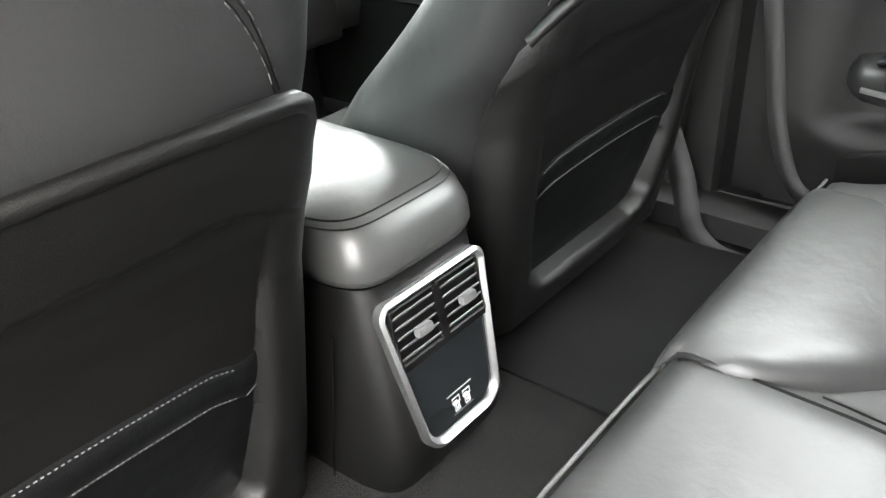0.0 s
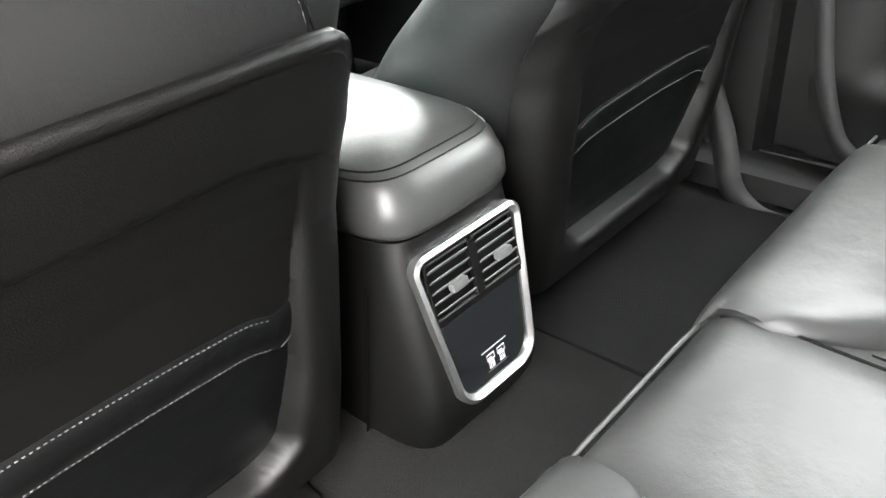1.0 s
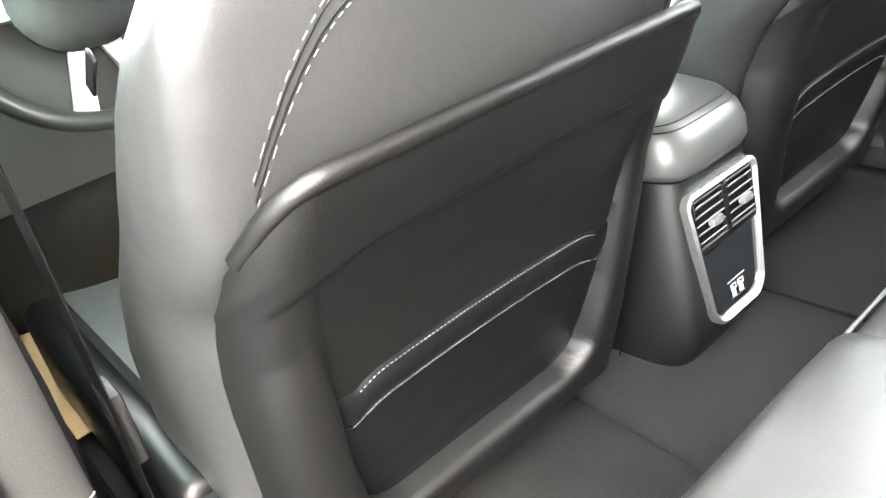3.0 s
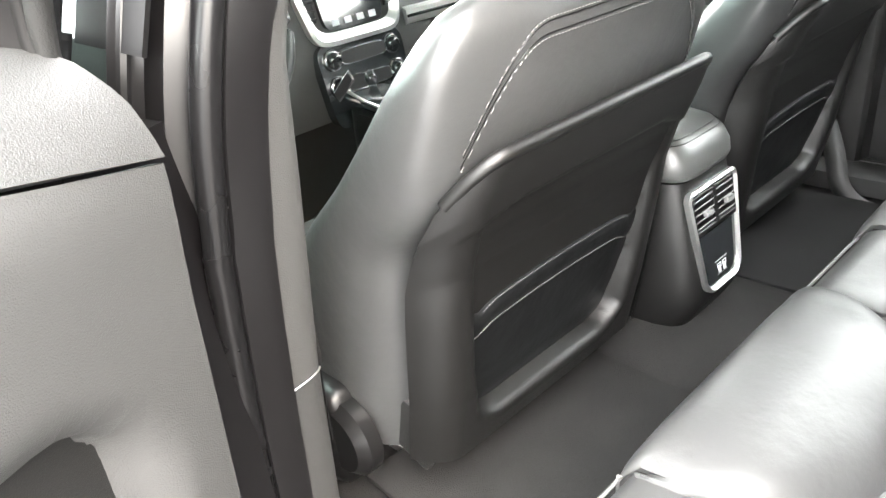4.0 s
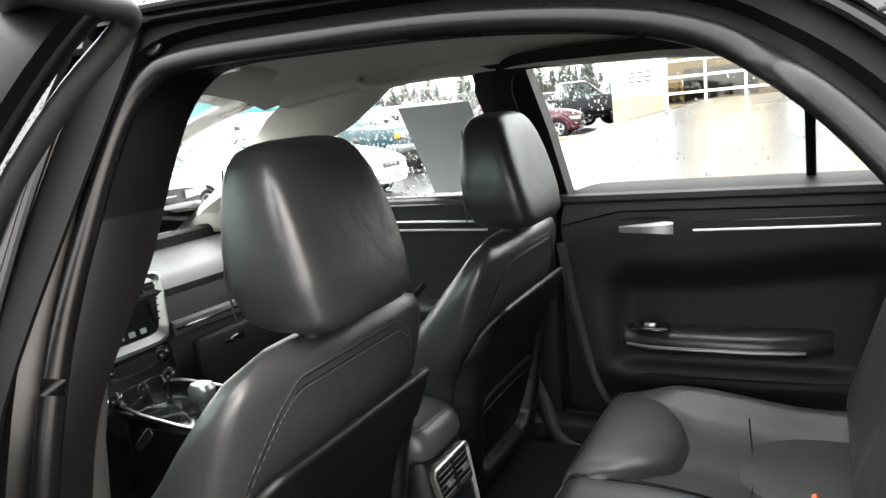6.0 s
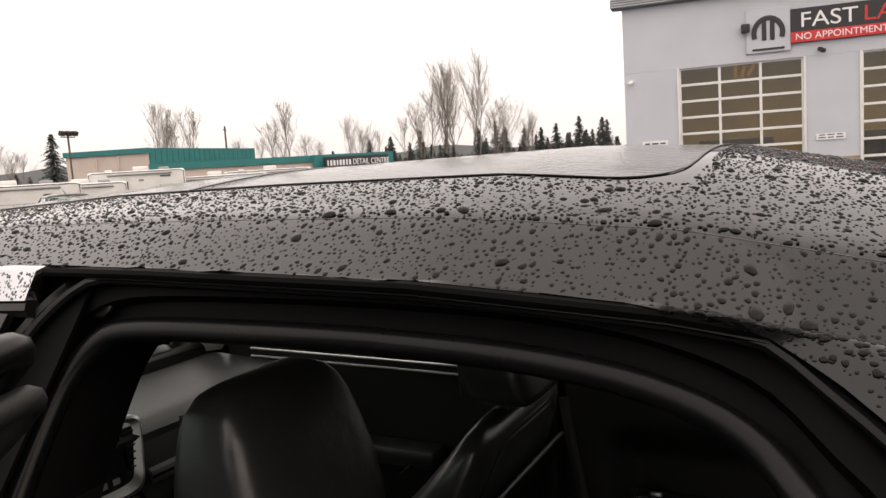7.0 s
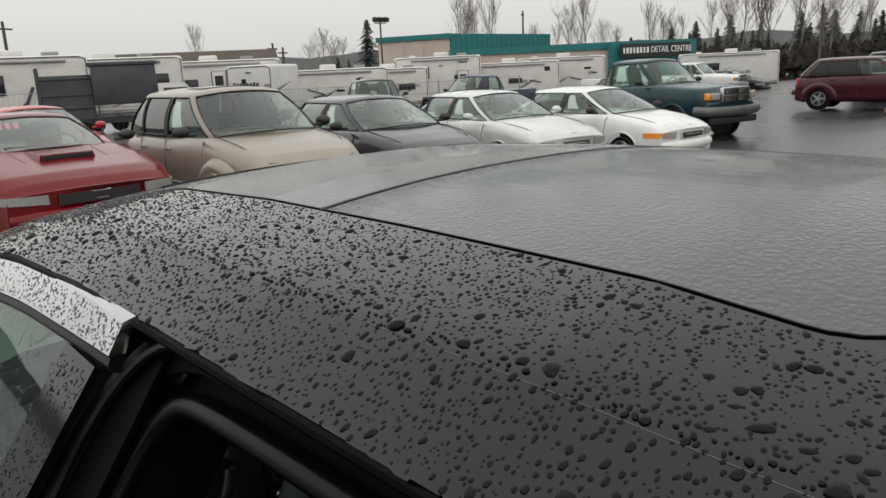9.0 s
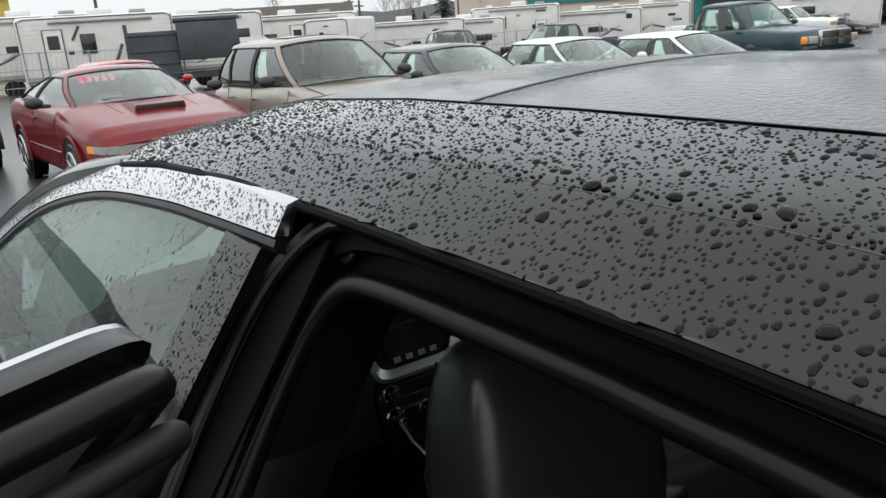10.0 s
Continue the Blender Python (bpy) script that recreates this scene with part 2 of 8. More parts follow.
def rbox(sx, sy, sz, r=0.01, seg=2, at=(0, 0, 0), rot=(0, 0, 0)):
    bm = bmesh.new()
    bmesh.ops.create_cube(bm, size=1.0)
    for v in bm.verts:
        v.co = Vector((v.co.x * sx, v.co.y * sy, v.co.z * sz))
    r = min(r, 0.49 * min(sx, sy, sz))
    if r > 0:
        bmesh.ops.bevel(bm, geom=bm.edges[:], offset=r, segments=seg, profile=0.5, affect="EDGES")
    m = pose(*at, *rot)
    out = [tuple(m @ v.co) for v in bm.verts], [tuple(v.index for v in f.verts) for f in bm.faces]
    bm.free()
    return out


def disc(r, h, n=24, bevel=0.0, r2=None):
    """A short turned body along z, from 0 to h."""
    r2 = r if r2 is None else r2
    prof = [(r, 0), (r + (r2 - r) * (1 - bevel / max(h, 1e-6)), h - bevel), (r2 - bevel, h)] if bevel else [(r, 0), (r2, h)]
    rings = [[(a * math.cos(2 * math.pi * k / n), a * math.sin(2 * math.pi * k / n), z) for k in range(n)] for a, z in prof]
    return loft(rings)


def sring(cx, cy, z, wx, y0, y1, e=4.0, n=28):
    """A rounded-rectangle ring at height z: half width wx, from y0 to y1."""
    out = []
    for k in range(n):
        a = 2 * math.pi * k / n
        c, s = math.cos(a), math.sin(a)
        out.append((cx + wx * math.copysign(abs(c) ** (2 / e), c), cy + (y0 + y1) / 2 + (y1 - y0) / 2 * math.copysign(abs(s) ** (2 / e), s), z))
    return out


def lerp(xs, ys, x):
    return float(np.interp(x, xs, ys))


def sm(a, b, x):
    t = min(1, max(0, (x - a) / (b - a)))
    return t * t * (3 - 2 * t)


def prism(outline, y0, y1, axis="y", bevel=0.0):
    """A flat outline (pairs) drawn out along an axis."""
    def put(a, b, d):
        return (a, d, b) if axis == "y" else (d, a, b) if axis == "x" else (a, b, d)
    bm = bmesh.new()
    lo = [bm.verts.new(put(a, b, y0)) for a, b in outline]
    hi = [bm.verts.new(put(a, b, y1)) for a, b in outline]
    bm.faces.new(lo)
    bm.faces.new(list(reversed(hi)))
    n = len(lo)
    for i in range(n):
        bm.faces.new((lo[i], hi[i], hi[(i + 1) % n], lo[(i + 1) % n]))
    bmesh.ops.recalc_face_normals(bm, faces=bm.faces)
    if bevel:
        bmesh.ops.bevel(bm, geom=[e for e in bm.edges], offset=bevel, segments=2, profile=0.5, affect="EDGES")
    bm.verts.index_update()
    out = [tuple(v.co) for v in bm.verts], [tuple(v.index for v in f.verts) for f in bm.faces]
    bm.free()
    return out


def writing(text, size, m, material, parent, name="lettering", align="CENTER", stretch=1.0, depth=0.004):
    cu = bpy.data.curves.new("lettering", "FONT")
    cu.body, cu.size, cu.extrude, cu.align_x, cu.align_y = text, size, depth, align, "CENTER"
    tmp = bpy.data.objects.new("tmp", cu)
    scene.collection.objects.link(tmp)
    dg = bpy.context.evaluated_depsgraph_get()
    me = bpy.data.meshes.new_from_object(tmp.evaluated_get(dg))
    bpy.data.objects.remove(tmp)
    me.transform(m @ Matrix.Diagonal((stretch, 1, 1, 1)))
    me.materials.clear()
    return part(name, me, material, parent)


# ================= the car =================
def side_x(z):
    """Half width of the car's outer skin at a height."""
    return 0.90 - soft_rise(min(z, 1.385) - 0.97) * 0.69


def soft_rise(d, w=0.03):
    """Zero below the belt line, rising evenly above it, with a rounded bend."""
    return w * math.log1p(math.exp(min(30.0, d / w)))


# roof: height over the plan
ROOF_Y = [-1.75, -1.45, -1.2, -0.98, -0.8, -0.6, -0.3, 0.0, 0.3, 0.55, 0.8]
ROOF_EDGE = [1.16, 1.24, 1.29, 1.325, 1.358, 1.379, 1.390, 1.394, 1.383, 1.357, 1.31]
ROOF_RISE = [0.085, 0.092, 0.098, 0.108, 0.115, 0.106, 0.092, 0.083, 0.08, 0.07, 0.055]
ROOF_HALF = [0.60, 0.57, 0.54, 0.530, 0.558, 0.584, 0.601, 0.609, 0.619, 0.636, 0.668]


def skin_x(y, z):
    """Half width of the greenhouse: leans from the belt line in to the roof's edge."""
    if z <= 0.80 or y > 0.1:
        return side_x(z)
    e, h = lerp(ROOF_Y, ROOF_EDGE, y), lerp(ROOF_Y, ROOF_HALF, y)
    if y < -0.79:
        return min(0.90, max(0.90 + (h + 0.004 - 0.90) * min(1.0, soft_rise(z - 0.97, 0.06) / (e - 0.97)), h + 0.004 + max(0.0, e - z) * 1.3 * min(1.0, (-0.79 - y) / 0.12)))
    return 0.90 + (h + 0.004 - 0.90) * min(1.0, soft_rise(z - 0.97, 0.06) / (e - 0.97))


def roof_z(x, y):
    e, r = lerp(ROOF_Y, ROOF_EDGE, y), lerp(ROOF_Y, ROOF_RISE, y)
    k = min(1.0, abs(x) / lerp(ROOF_Y, ROOF_HALF, y))
    f = 1 - 0.54 * (k / 0.86) ** 2.3 if k < 0.86 else 0.46 * (1 - (k - 0.86) / 0.14)
    return e + r * f


sedan = thing("sedan", "black four-door sedan, wet with rain, rear door standing open", "car", (0, -0.3, 0))


def sp(name, item, material, label="", smooth=True, angle=40):
    ob = part(name, item, material, None, label, smooth, angle)
    ob.parent = sedan
    ob.matrix_parent_inverse = sedan.matrix_world.inverted()
    return ob


ROOF_STEP = [0.0, 0.4667, 0.5, 0.5333, 0.5667, 0.7667, 0.8]
ROOF_K = [0.0, 0.80, 0.848, 0.872, 0.905, 0.992, 1.0]
# lower rim of the roof behind the doors, where it flows into the rear pillar
FLANK = [(-0.785, 1.3595), (-0.835, 1.350), (-0.873, 1.337), (-0.914, 1.314), (-0.95, 1.288), (-1.0, 1.24), (-1.06, 1.165), (-1.12, 1.06), (-1.155, 0.95)]


def flank(s, y, v):
    u = max(0.0, (-0.785 - y) / 0.965) ** 0.83
    k = u * (len(FLANK) - 1)
    i = min(int(k), len(FLANK) - 2)
    fy, fz = [FLANK[i][j] + (FLANK[i + 1][j] - FLANK[i][j]) * (k - i) for j in (0, 1)]
    a = Vector((s * lerp(ROOF_Y, ROOF_HALF, y), y, lerp(ROOF_Y, ROOF_EDGE, y)))
    if u <= 0:
        return tuple(a)
    b = Vector((s * (skin_x(fy, fz) + 0.001), fy, fz))
    return tuple(a.lerp(b, v) + Vector((s, 0, 0.6)) * 0.015 * math.sin(math.pi * v) * min(1, 3 * u))


def roof_surface(u, v):
    y = -1.75 + 2.55 * v
    w = lerp(ROOF_Y, ROOF_HALF, y)
    s = 2 * u - 1
    if abs(s) > 0.8001:
        return flank(math.copysign(1, s), y, (abs(s) - 0.8) / 0.2)
    x = w * math.copysign(lerp(ROOF_STEP, ROOF_K, abs(s)), s)
    return (x, y, roof_z(x, y))


roof_bm = sheet(roof_surface, 60, 120, -0.006)
sp("roof_panel", roof_bm, PAINT, "black painted roof beaded with rain")


def roof_patch(x0, x1, y0, y1, lift, nu, nv, thick, corner=0.0, corner_front=0.0):
    """A pane that follows the roof, with rounded rear or front corners."""
    def f(u, v):
        y = y0 + (y1 - y0) * v
        w = 1.0
        if corner and y < y0 + corner:
            d = (y0 + corner - y) / corner
            cut = corner * (1 - math.sqrt(max(0, 1 - d * d)))
            w = 1 - cut / ((x1 - x0) / 2)
        if corner_front and y > y1 - corner_front:
            d = (y - y1 + corner_front) / corner_front
            cut = corner_front * (1 - math.sqrt(max(0, 1 - d * d)))
            w = 1 - cut / ((x1 - x0) / 2)
        x = (x0 + x1) / 2 + (x1 - x0) / 2 * (2 * u - 1) * w
        return (x, y, roof_z(x, y) + lift)
    return sheet(f, nu, nv, thick)


ROOFGLASS = mat("dark_roof_glass", (0.008, 0.009, 0.010), 0.05, bump=1.0, bscale=170, spec=1.0)
sp("sunroof_rear_pane", roof_patch(-0.365, 0.365, -0.778, -0.142, 0.0006, 24, 40, -0.004, corner=0.07), ROOFGLASS, "dark sunroof glass filmed with rainwater")
sp("sunroof_front_pane", roof_patch(-0.365, 0.365, -0.128, 0.50, 0.0006, 24, 24, -0.004, corner_front=0.05), ROOFGLASS, "dark sunroof glass filmed with rainwater")


def on_roof(x, y, lift=0.0):
    return (x, y, roof_z(x, y) + lift)


edge = [on_roof(-0.366, y, 0.001) for y in np.linspace(0.45, -0.708, 40)]
edge += [on_roof(-0.366 + 0.07 * (1 - math.cos(a)), -0.708 - 0.07 * math.sin(a), 0.003) for a in np.linspace(0.2, math.pi / 2, 6)]
edge += [on_roof(x, -0.780, 0.003) for x in np.linspace(-0.26, 0.26, 20)]
edge += [on_roof(0.366 - 0.07 * (1 - math.cos(a)), -0.708 - 0.07 * math.sin(a), 0.003) for a in np.linspace(math.pi / 2, 0.2, 6)]
edge += [on_roof(0.366, y, 0.003) for y in np.linspace(-0.708, 0.45, 40)]
edge = [(x, y, roof_z(x, y) + 0.001) for x, y, z in edge]
sp("sunroof_seal", tube(edge, 0.0012, 6, flat=0.6), RUBBER)
sp("sunroof_joint", tube([on_roof(x, -0.135, 0.0005) for x in np.linspace(-0.364, 0.364, 24)], 0.0042, 6, flat=0.45), RUBBER)
sp("sunroof_front_seal", tube([on_roof(x, 0.503, 0.001) for x in np.linspace(-0.33, 0.33, 20)], 0.003, 6), RUBBER)
# highlight on the roof crease, drawn as a slim bar of paler gloss
sp("roof_crease_highlight", tube([on_roof(-0.870 * lerp(ROOF_Y, ROOF_HALF, y), y, -0.0002) for y in np.linspace(-1.0, 0.5, 70)], 0.0006, 6), mat("crease_highlight_paint", (0.03, 0.03, 0.031), 0.30, spec=0.8), "fine pale highlight line along the roof crease")
# added bar in the shade black, covers the roof's uneven lower edge
sp("roof_edge_strip", tube([(-lerp(ROOF_Y, ROOF_HALF, y) - 0.001, y, lerp(ROOF_Y, ROOF_EDGE, y) - 0.006) for y in np.linspace(-1.02, 0.5, 120)], 0.0055, 8), GUTTER_SHADE, "added dark strip covering the roof edge")
# headliner under the roof
sp("headliner", sheet(lambda u, v: ((2 * u - 1) * (lerp(ROOF_Y, ROOF_HALF, -1.5 + 2.1 * v) - 0.05), -1.5 + 2.1 * v,
                                    roof_z((2 * u - 1) * (lerp(ROOF_Y, ROOF_HALF, -1.5 + 2.1 * v) - 0.05), -1.5 + 2.1 * v) - 0.055 - 0.02 * abs(2 * u - 1) ** 4), 20, 24, 0.012), HEADLINER, "beige cloth headliner")

# ---- door openings: stepped painted frame with a rubber strip ----
OPEN = [(-0.165, 0.34), (-0.175, 0.50), (-0.192, 0.64), (-0.21, 0.75), (-0.228, 0.85), (-0.240, 0.94), (-0.238, 1.0), (-0.230, 1.06), (-0.220, 1.14), (-0.212, 1.21),
        (-0.212, 1.268), (-0.231, 1.306), (-0.275, 1.322), (-0.406, 1.324), (-0.60, 1.319), (-0.74, 1.304), (-0.825, 1.282), (-0.880, 1.250), (-0.932, 1.208), (-0.992, 1.138),
        (-1.06, 1.05), (-1.11, 0.94), (-1.13, 0.80), (-1.08, 0.64), (-0.98, 0.48), (-0.85, 0.38), (-0.65, 0.33), (-0.35, 0.315), (-0.20, 0.315)]


def ring_at(path, d, grow, s):
    """The opening's loop pushed in from the skin by d and out from its centre by grow."""
    n = len(path)
    out = []
    for i, p in enumerate(path):
        a, b = path[i - 1], path[(i + 1) % n]
        t = Vector((b[0] - a[0], 0, b[1] - a[1])).normalized()
        nrm = Vector((0, 0, 0))
        nrm.x, nrm.z = t.z, -t.x
        if nrm.dot(Vector((p[0] + 0.6, 0, p[1] - 0.8))) < 0:
            nrm = -nrm
        y, z = p[0] + nrm.x * grow, p[1] + nrm.z * grow
        z = min(z, lerp(ROOF_Y, ROOF_EDGE, y) - 0.013)
        out.append((s * (skin_x(y, z) - d), y, z))
    return out


for s in (-1, 1):
    loop = [(p.x, p.y) for p in smooth_path([(a, b, 0) for a, b in OPEN], 4, True)]
    if s == -1:
        rings = [ring_at(loop, *dg, s) for dg in ((0.012, 0.075), (0.016, 0.068), (0.034, 0.060), (0.040, 0.035), (0.062, 0.026), (0.068, 0.004), (0.072, -0.004), (0.11, -0.010), (0.16, -0.004))]
        # the pillar's own trim takes over near the middle pillar
        shallow = [ring_at(loop, d, g, s) for d, g in ((0.100, -0.006), (0.112, -0.003))]
        for k in (0, 1):
            rings[7 + k] = [tuple(Vector(p).lerp(Vector(b), sm(-0.34, -0.28, p[1]) * sm(0.33, 0.38, p[2]) * sm(1.12, 0.94, p[2]))) for p, b in zip(rings[7 + k], shallow[k])]
        ob = sp("door_opening_frame", loft(rings + [rings[0]], caps=False), PAINT_IN, "stepped black painted door opening")
        # upper faces get the shade black instead of body paint: overhang shade as colour
        ob.data.materials.append(GUTTER_SHADE)
        for pl in ob.data.polygons:
            pl.material_index = 1 if pl.center.z > 1.16 and pl.center.y < -0.19 else 0
        sp("weatherstrip", tube(ring_at(loop, 0.058, 0.002, s), 0.0125, 12, True), SEAL, "soft black rubber door seal")
        fr = [q for q in ring_at(loop, 0.020, 0.062, s) if q[2] > 0.5 and (q[1] > -0.3 or q[2] > 1.2)]
        sp("outer_seal", tube(fr, 0.006, 8), RUBBER)
    else:
        rings = [ring_at(loop, *dg, s) for dg in ((0.10, 0.03), (0.10, 0.0), (0.13, -0.008), (0.15, 0.03))]
        sp("door_opening_trim", loft(rings + [rings[0]], caps=False), PLASTIC)
sp("corner_plug", moved(disc(0.014, 0.006, 16, 0.002), pose(-0.585, -0.226, 1.345, 0, -60, 0)), RUBBER)

# B pillar inner trim, left: wide at the belt, seam low down
def pillar_trim(s):
    rings = []
    for z, y0, y1 in ((0.34, -0.16, -0.075), (0.423, -0.168, -0.09), (0.579, -0.182, -0.123), (0.71, -0.204, -0.144), (0.824, -0.223, -0.163), (0.926, -0.238, -0.182), (1.0, -0.236, -0.182),
                      (1.06, -0.229, -0.176), (1.14, -0.219, -0.166), (1.21, -0.211, -0.157), (1.275, -0.209, -0.15), (1.335, -0.235, -0.14)):
        w = skin_x(y0, z)
        xo, xi = w - 0.092, 0.741 if z < 0.90 else min(0.741, w - 0.140)
        y0, y1 = y0 + 0.004, y0 + 0.018
        rings.append([(s * xo, y0, z)] + [(s * (xo + (xi - xo) * math.sin(a)), y1 + (y0 - y1) * math.cos(a), z) for a in (0.3, 0.6, 0.9, 1.25, 1.57)] + [(s * (xi + 0.004), y1 + 0.03, z), (s * (xi + 0.02), y1 + 0.075, z), (s * xo, y1 + 0.085, z)])
    return rings


for s in (-1, 1):
    r = pillar_trim(s)
    low = r[:3]
    sp("pillar_trim_lower", loft(low), PLASTIC_GREY, "grey plastic lower pillar trim")
    up = [[(x, y, z + 0.003) for x, y, z in r[2]]] + r[3:]
    # left pillar paler for the daylight on it, right one darker: light as colour
    sp("pillar_trim_upper", loft(up), PILLAR_LIT if s < 0 else PLASTIC, "smooth grey pillar trim with a bright seam below")
sp("pillar_seam", tube([(-(0.808 - 0.068 * math.sin(a)), -0.163 - 0.016 * math.cos(a), 0.5805) for a in np.linspace(0.25, 1.45, 9)], 0.0011, 6), SATIN)

# ---- outer skin ----
def end_taper(y):
    return 0.10 * sm(1.2, 2.35, y) + 0.10 * sm(-1.6, -2.6, y)


def skin(s, y0, y1, z0, z1, d=0.0, n=12):
    def f(u, v):
        y, z = y0 + (y1 - y0) * u, z0 + (z1 - z0) * v
        b = 0.03 * sm(0.6, 0.25, z) + 0.014 * sm(0.9, 0.97, z)
        return (s * (side_x(z) - d - b - end_taper(y)), y, z)
    return sheet(f, n, 10, 0.012 * s)


for s in (-1, 1):
    sp("front_fender", skin(s, 0.98, 2.32, 0.62, 0.95), PAINT)
    sp("front_fender_rear", skin(s, 0.98, 1.12, 0.28, 0.617), PAINT)
    sp("quarter_panel", skin(s, -2.55, -1.14, 0.62, 0.965), PAINT)
    sp("rocker_panel", skin(s, -1.12, 1.1, 0.17, 0.312), PAINT)
    if s > 0:
        sp("rear_door_skin", skin(s, -1.137, -0.205, 0.315, 0.968), PAINT)
        sp("front_door_skin", skin(s, -0.199, 0.977, 0.315, 0.968), PAINT)
sp("hood", sheet(lambda u, v: ((2 * u - 1) * (0.80 - 0.12 * v), 1.05 + 1.27 * v, 1.0 - 0.10 * v - 0.03 * abs(2 * u - 1) ** 3), 12, 10, 0.012), PAINT)
sp("trunk_lid", sheet(lambda u, v: ((2 * u - 1) * 0.76, -2.55 + 0.72 * v, 1.04 + 0.06 * v - 0.04 * abs(2 * u - 1) ** 3), 12, 8, 0.012), PAINT)
sp("front_bumper", rbox(1.66, 0.30, 0.60, 0.09, 3, (0, 2.40, 0.55)), PAINT)
sp("rear_bumper", rbox(1.66, 0.26, 0.75, 0.09, 3, (0, -2.60, 0.64)), PAINT)
sp("grille", rbox(0.95, 0.05, 0.32, 0.04, 2, (0, 2.56, 0.62)), SATIN)
sp("floor_pan", rbox(1.60, 4.4, 0.06, 0.02, 1, (0, -0.2, 0.21)), PLASTIC)
sp("firewall", rbox(1.5, 0.05, 0.7, 0.01, 1, (0, 1.02, 0.58)), PLASTIC)
for s in (-1, 1):
    for y in (1.62, -1.43):
        w = moved(disc(0.36, 0.23, 36, 0.03), pose(s * 0.66, y, 0.36, 0, 90 * s, 0))
        tyre = sp("wheel", w, RUBBER)
        part("rim", moved(disc(0.24, 0.012, 28, 0.004), pose(s * 0.89 , y + 0.3, 0.36, 0, 90 * s, 0)), SATIN, tyre)

# glasshouse: A pillars, windscreen, side glass, rear glass
APIL = [(0.45, 1.372), (0.57, 1.355), (0.87, 1.301), (1.11, 1.231), (1.35, 1.128), (1.55, 1.0)]
for s in (-1, 1):
    pth = smooth_path([(s * (side_x(z) - 0.015), y, z - 0.01) for y, z in APIL], 5)
    sp("windscreen_pillar", tube(pth, [0.010 + 0.026 * min(1, k / 8) for k in range(len(pth))], 10, flat=0.7), PAINT)
    cover = []
    for (ox, oy, oz), (ix, iy, iz) in (((0.60, 0.44, 1.335), (0.575, 0.14, 1.325)), ((0.64, 0.60, 1.275), (0.60, 0.25, 1.262)), ((0.68, 0.69, 1.224), (0.635, 0.36, 1.212)), ((0.69, 0.82, 1.14), (0.65, 0.52, 1.158)),
                                       ((0.70, 0.96, 1.04), (0.67, 0.64, 1.08)), ((0.72, 1.10, 0.96), (0.70, 0.86, 0.995)), ((0.74, 1.26, 0.87), (0.715, 0.96, 0.90))):
        mx, my, mz = (ox + ix) / 2, (oy + iy) / 2, (oz + iz) / 2
        cover.append([(s * ox, oy, oz), (s * (mx - 0.035), my + 0.02, mz + 0.0), (s * (ix - 0.004), iy + 0.02, iz), (s * (ix + 0.03), iy - 0.002, iz - 0.003), (s * min(ox + 0.06, side_x(oz) - 0.04), oy + 0.02, oz + 0.004)])
    cover = [[tuple(p) for p in ring] for ring in zip(*[smooth_path(c, 4) for c in zip(*cover)])]
    sp("pillar_cover", loft(cover), HEADLINER, "beige windscreen pillar cover", angle=70)
sp("windscreen", sheet(lambda u, v: ((2 * u - 1) * (0.56 + 0.18 * v), 0.62 + 0.95 * v - 0.10 * abs(2 * u - 1) ** 2, 1.405 - 0.42 * v - 0.03 * abs(2 * u - 1) ** 2), 14, 10, 0.004), GLASS, "clear windscreen wet with rain")
sp("rear_pillar_fill", rbox(0.10, 0.3, 0.4, 0.02, 1, (0.66, -1.72, 1.02)), PLASTIC)
sp("rear_screen", sheet(lambda u, v: ((2 * u - 1) * (0.55 + 0.1 * v), -1.52 - 0.36 * v, 1.315 - 0.24 * v), 10, 8, 0.004), GLASS_DK)
sp("rear_shelf", rbox(1.2, 0.5, 0.04, 0.01, 1, (0, -1.55, 0.98)), PLASTIC)


def side_glass(s, corners, d, n=8):
    (a, b), (c, e), (g, h), (i, j) = corners

    def f(u, v):
        y = (a + (c - a) * u) * (1 - v) + (i + (g - i) * u) * v
        z = (b + (e - b) * u) * (1 - v) + (j + (h - j) * u) * v
        return (s * (skin_x(y, z) - d), y, z)
    return sheet(f, n, n, 0.004 * s)


sp("rear_side_window", side_glass(1, ((-0.885, 0.95), (-0.27, 0.94), (-0.245, 1.35), (-0.885, 1.31)), 0.03), GLASS, "side window with rain streaks")
sp("quarter_window", side_glass(1, ((-1.12, 0.95), (-0.905, 0.95), (-0.905, 1.31), (-1.0, 1.27)), 0.03), GLASS)
sp("window_divider", loft([sring(0.855, -0.895, 0.94, 0.012, -0.012, 0.012, 4, 12), sring(0.56, -0.895, 1.34, 0.012, -0.012, 0.012, 4, 12)]), RUBBER)
sp("front_side_window", side_glass(1, ((-0.11, 0.94), (1.25, 0.97), (0.55, 1.34), (-0.13, 1.36)), 0.03), GLASS, "side window with rain streaks and a sheet of paper")
sp("rear_pillar", loft([[(0.86, -1.13, 0.95), (0.78, -1.13, 0.95), (0.76, -1.75, 0.95), (0.84, -1.80, 0.95)], [(0.545, -0.99, 1.325), (0.50, -0.99, 1.315), (0.57, -1.55, 1.25), (0.64, -1.58, 1.24)]]), PAINT)
sp("rear_pillar_left", loft([[(-0.86, -1.19, 0.95), (-0.78, -1.19, 0.95), (-0.76, -1.75, 0.95), (-0.84, -1.80, 0.95)], [(-0.545, -1.02, 1.315), (-0.50, -1.02, 1.305), (-0.57, -1.55, 1.25), (-0.64, -1.58, 1.24)]]), PAINT)
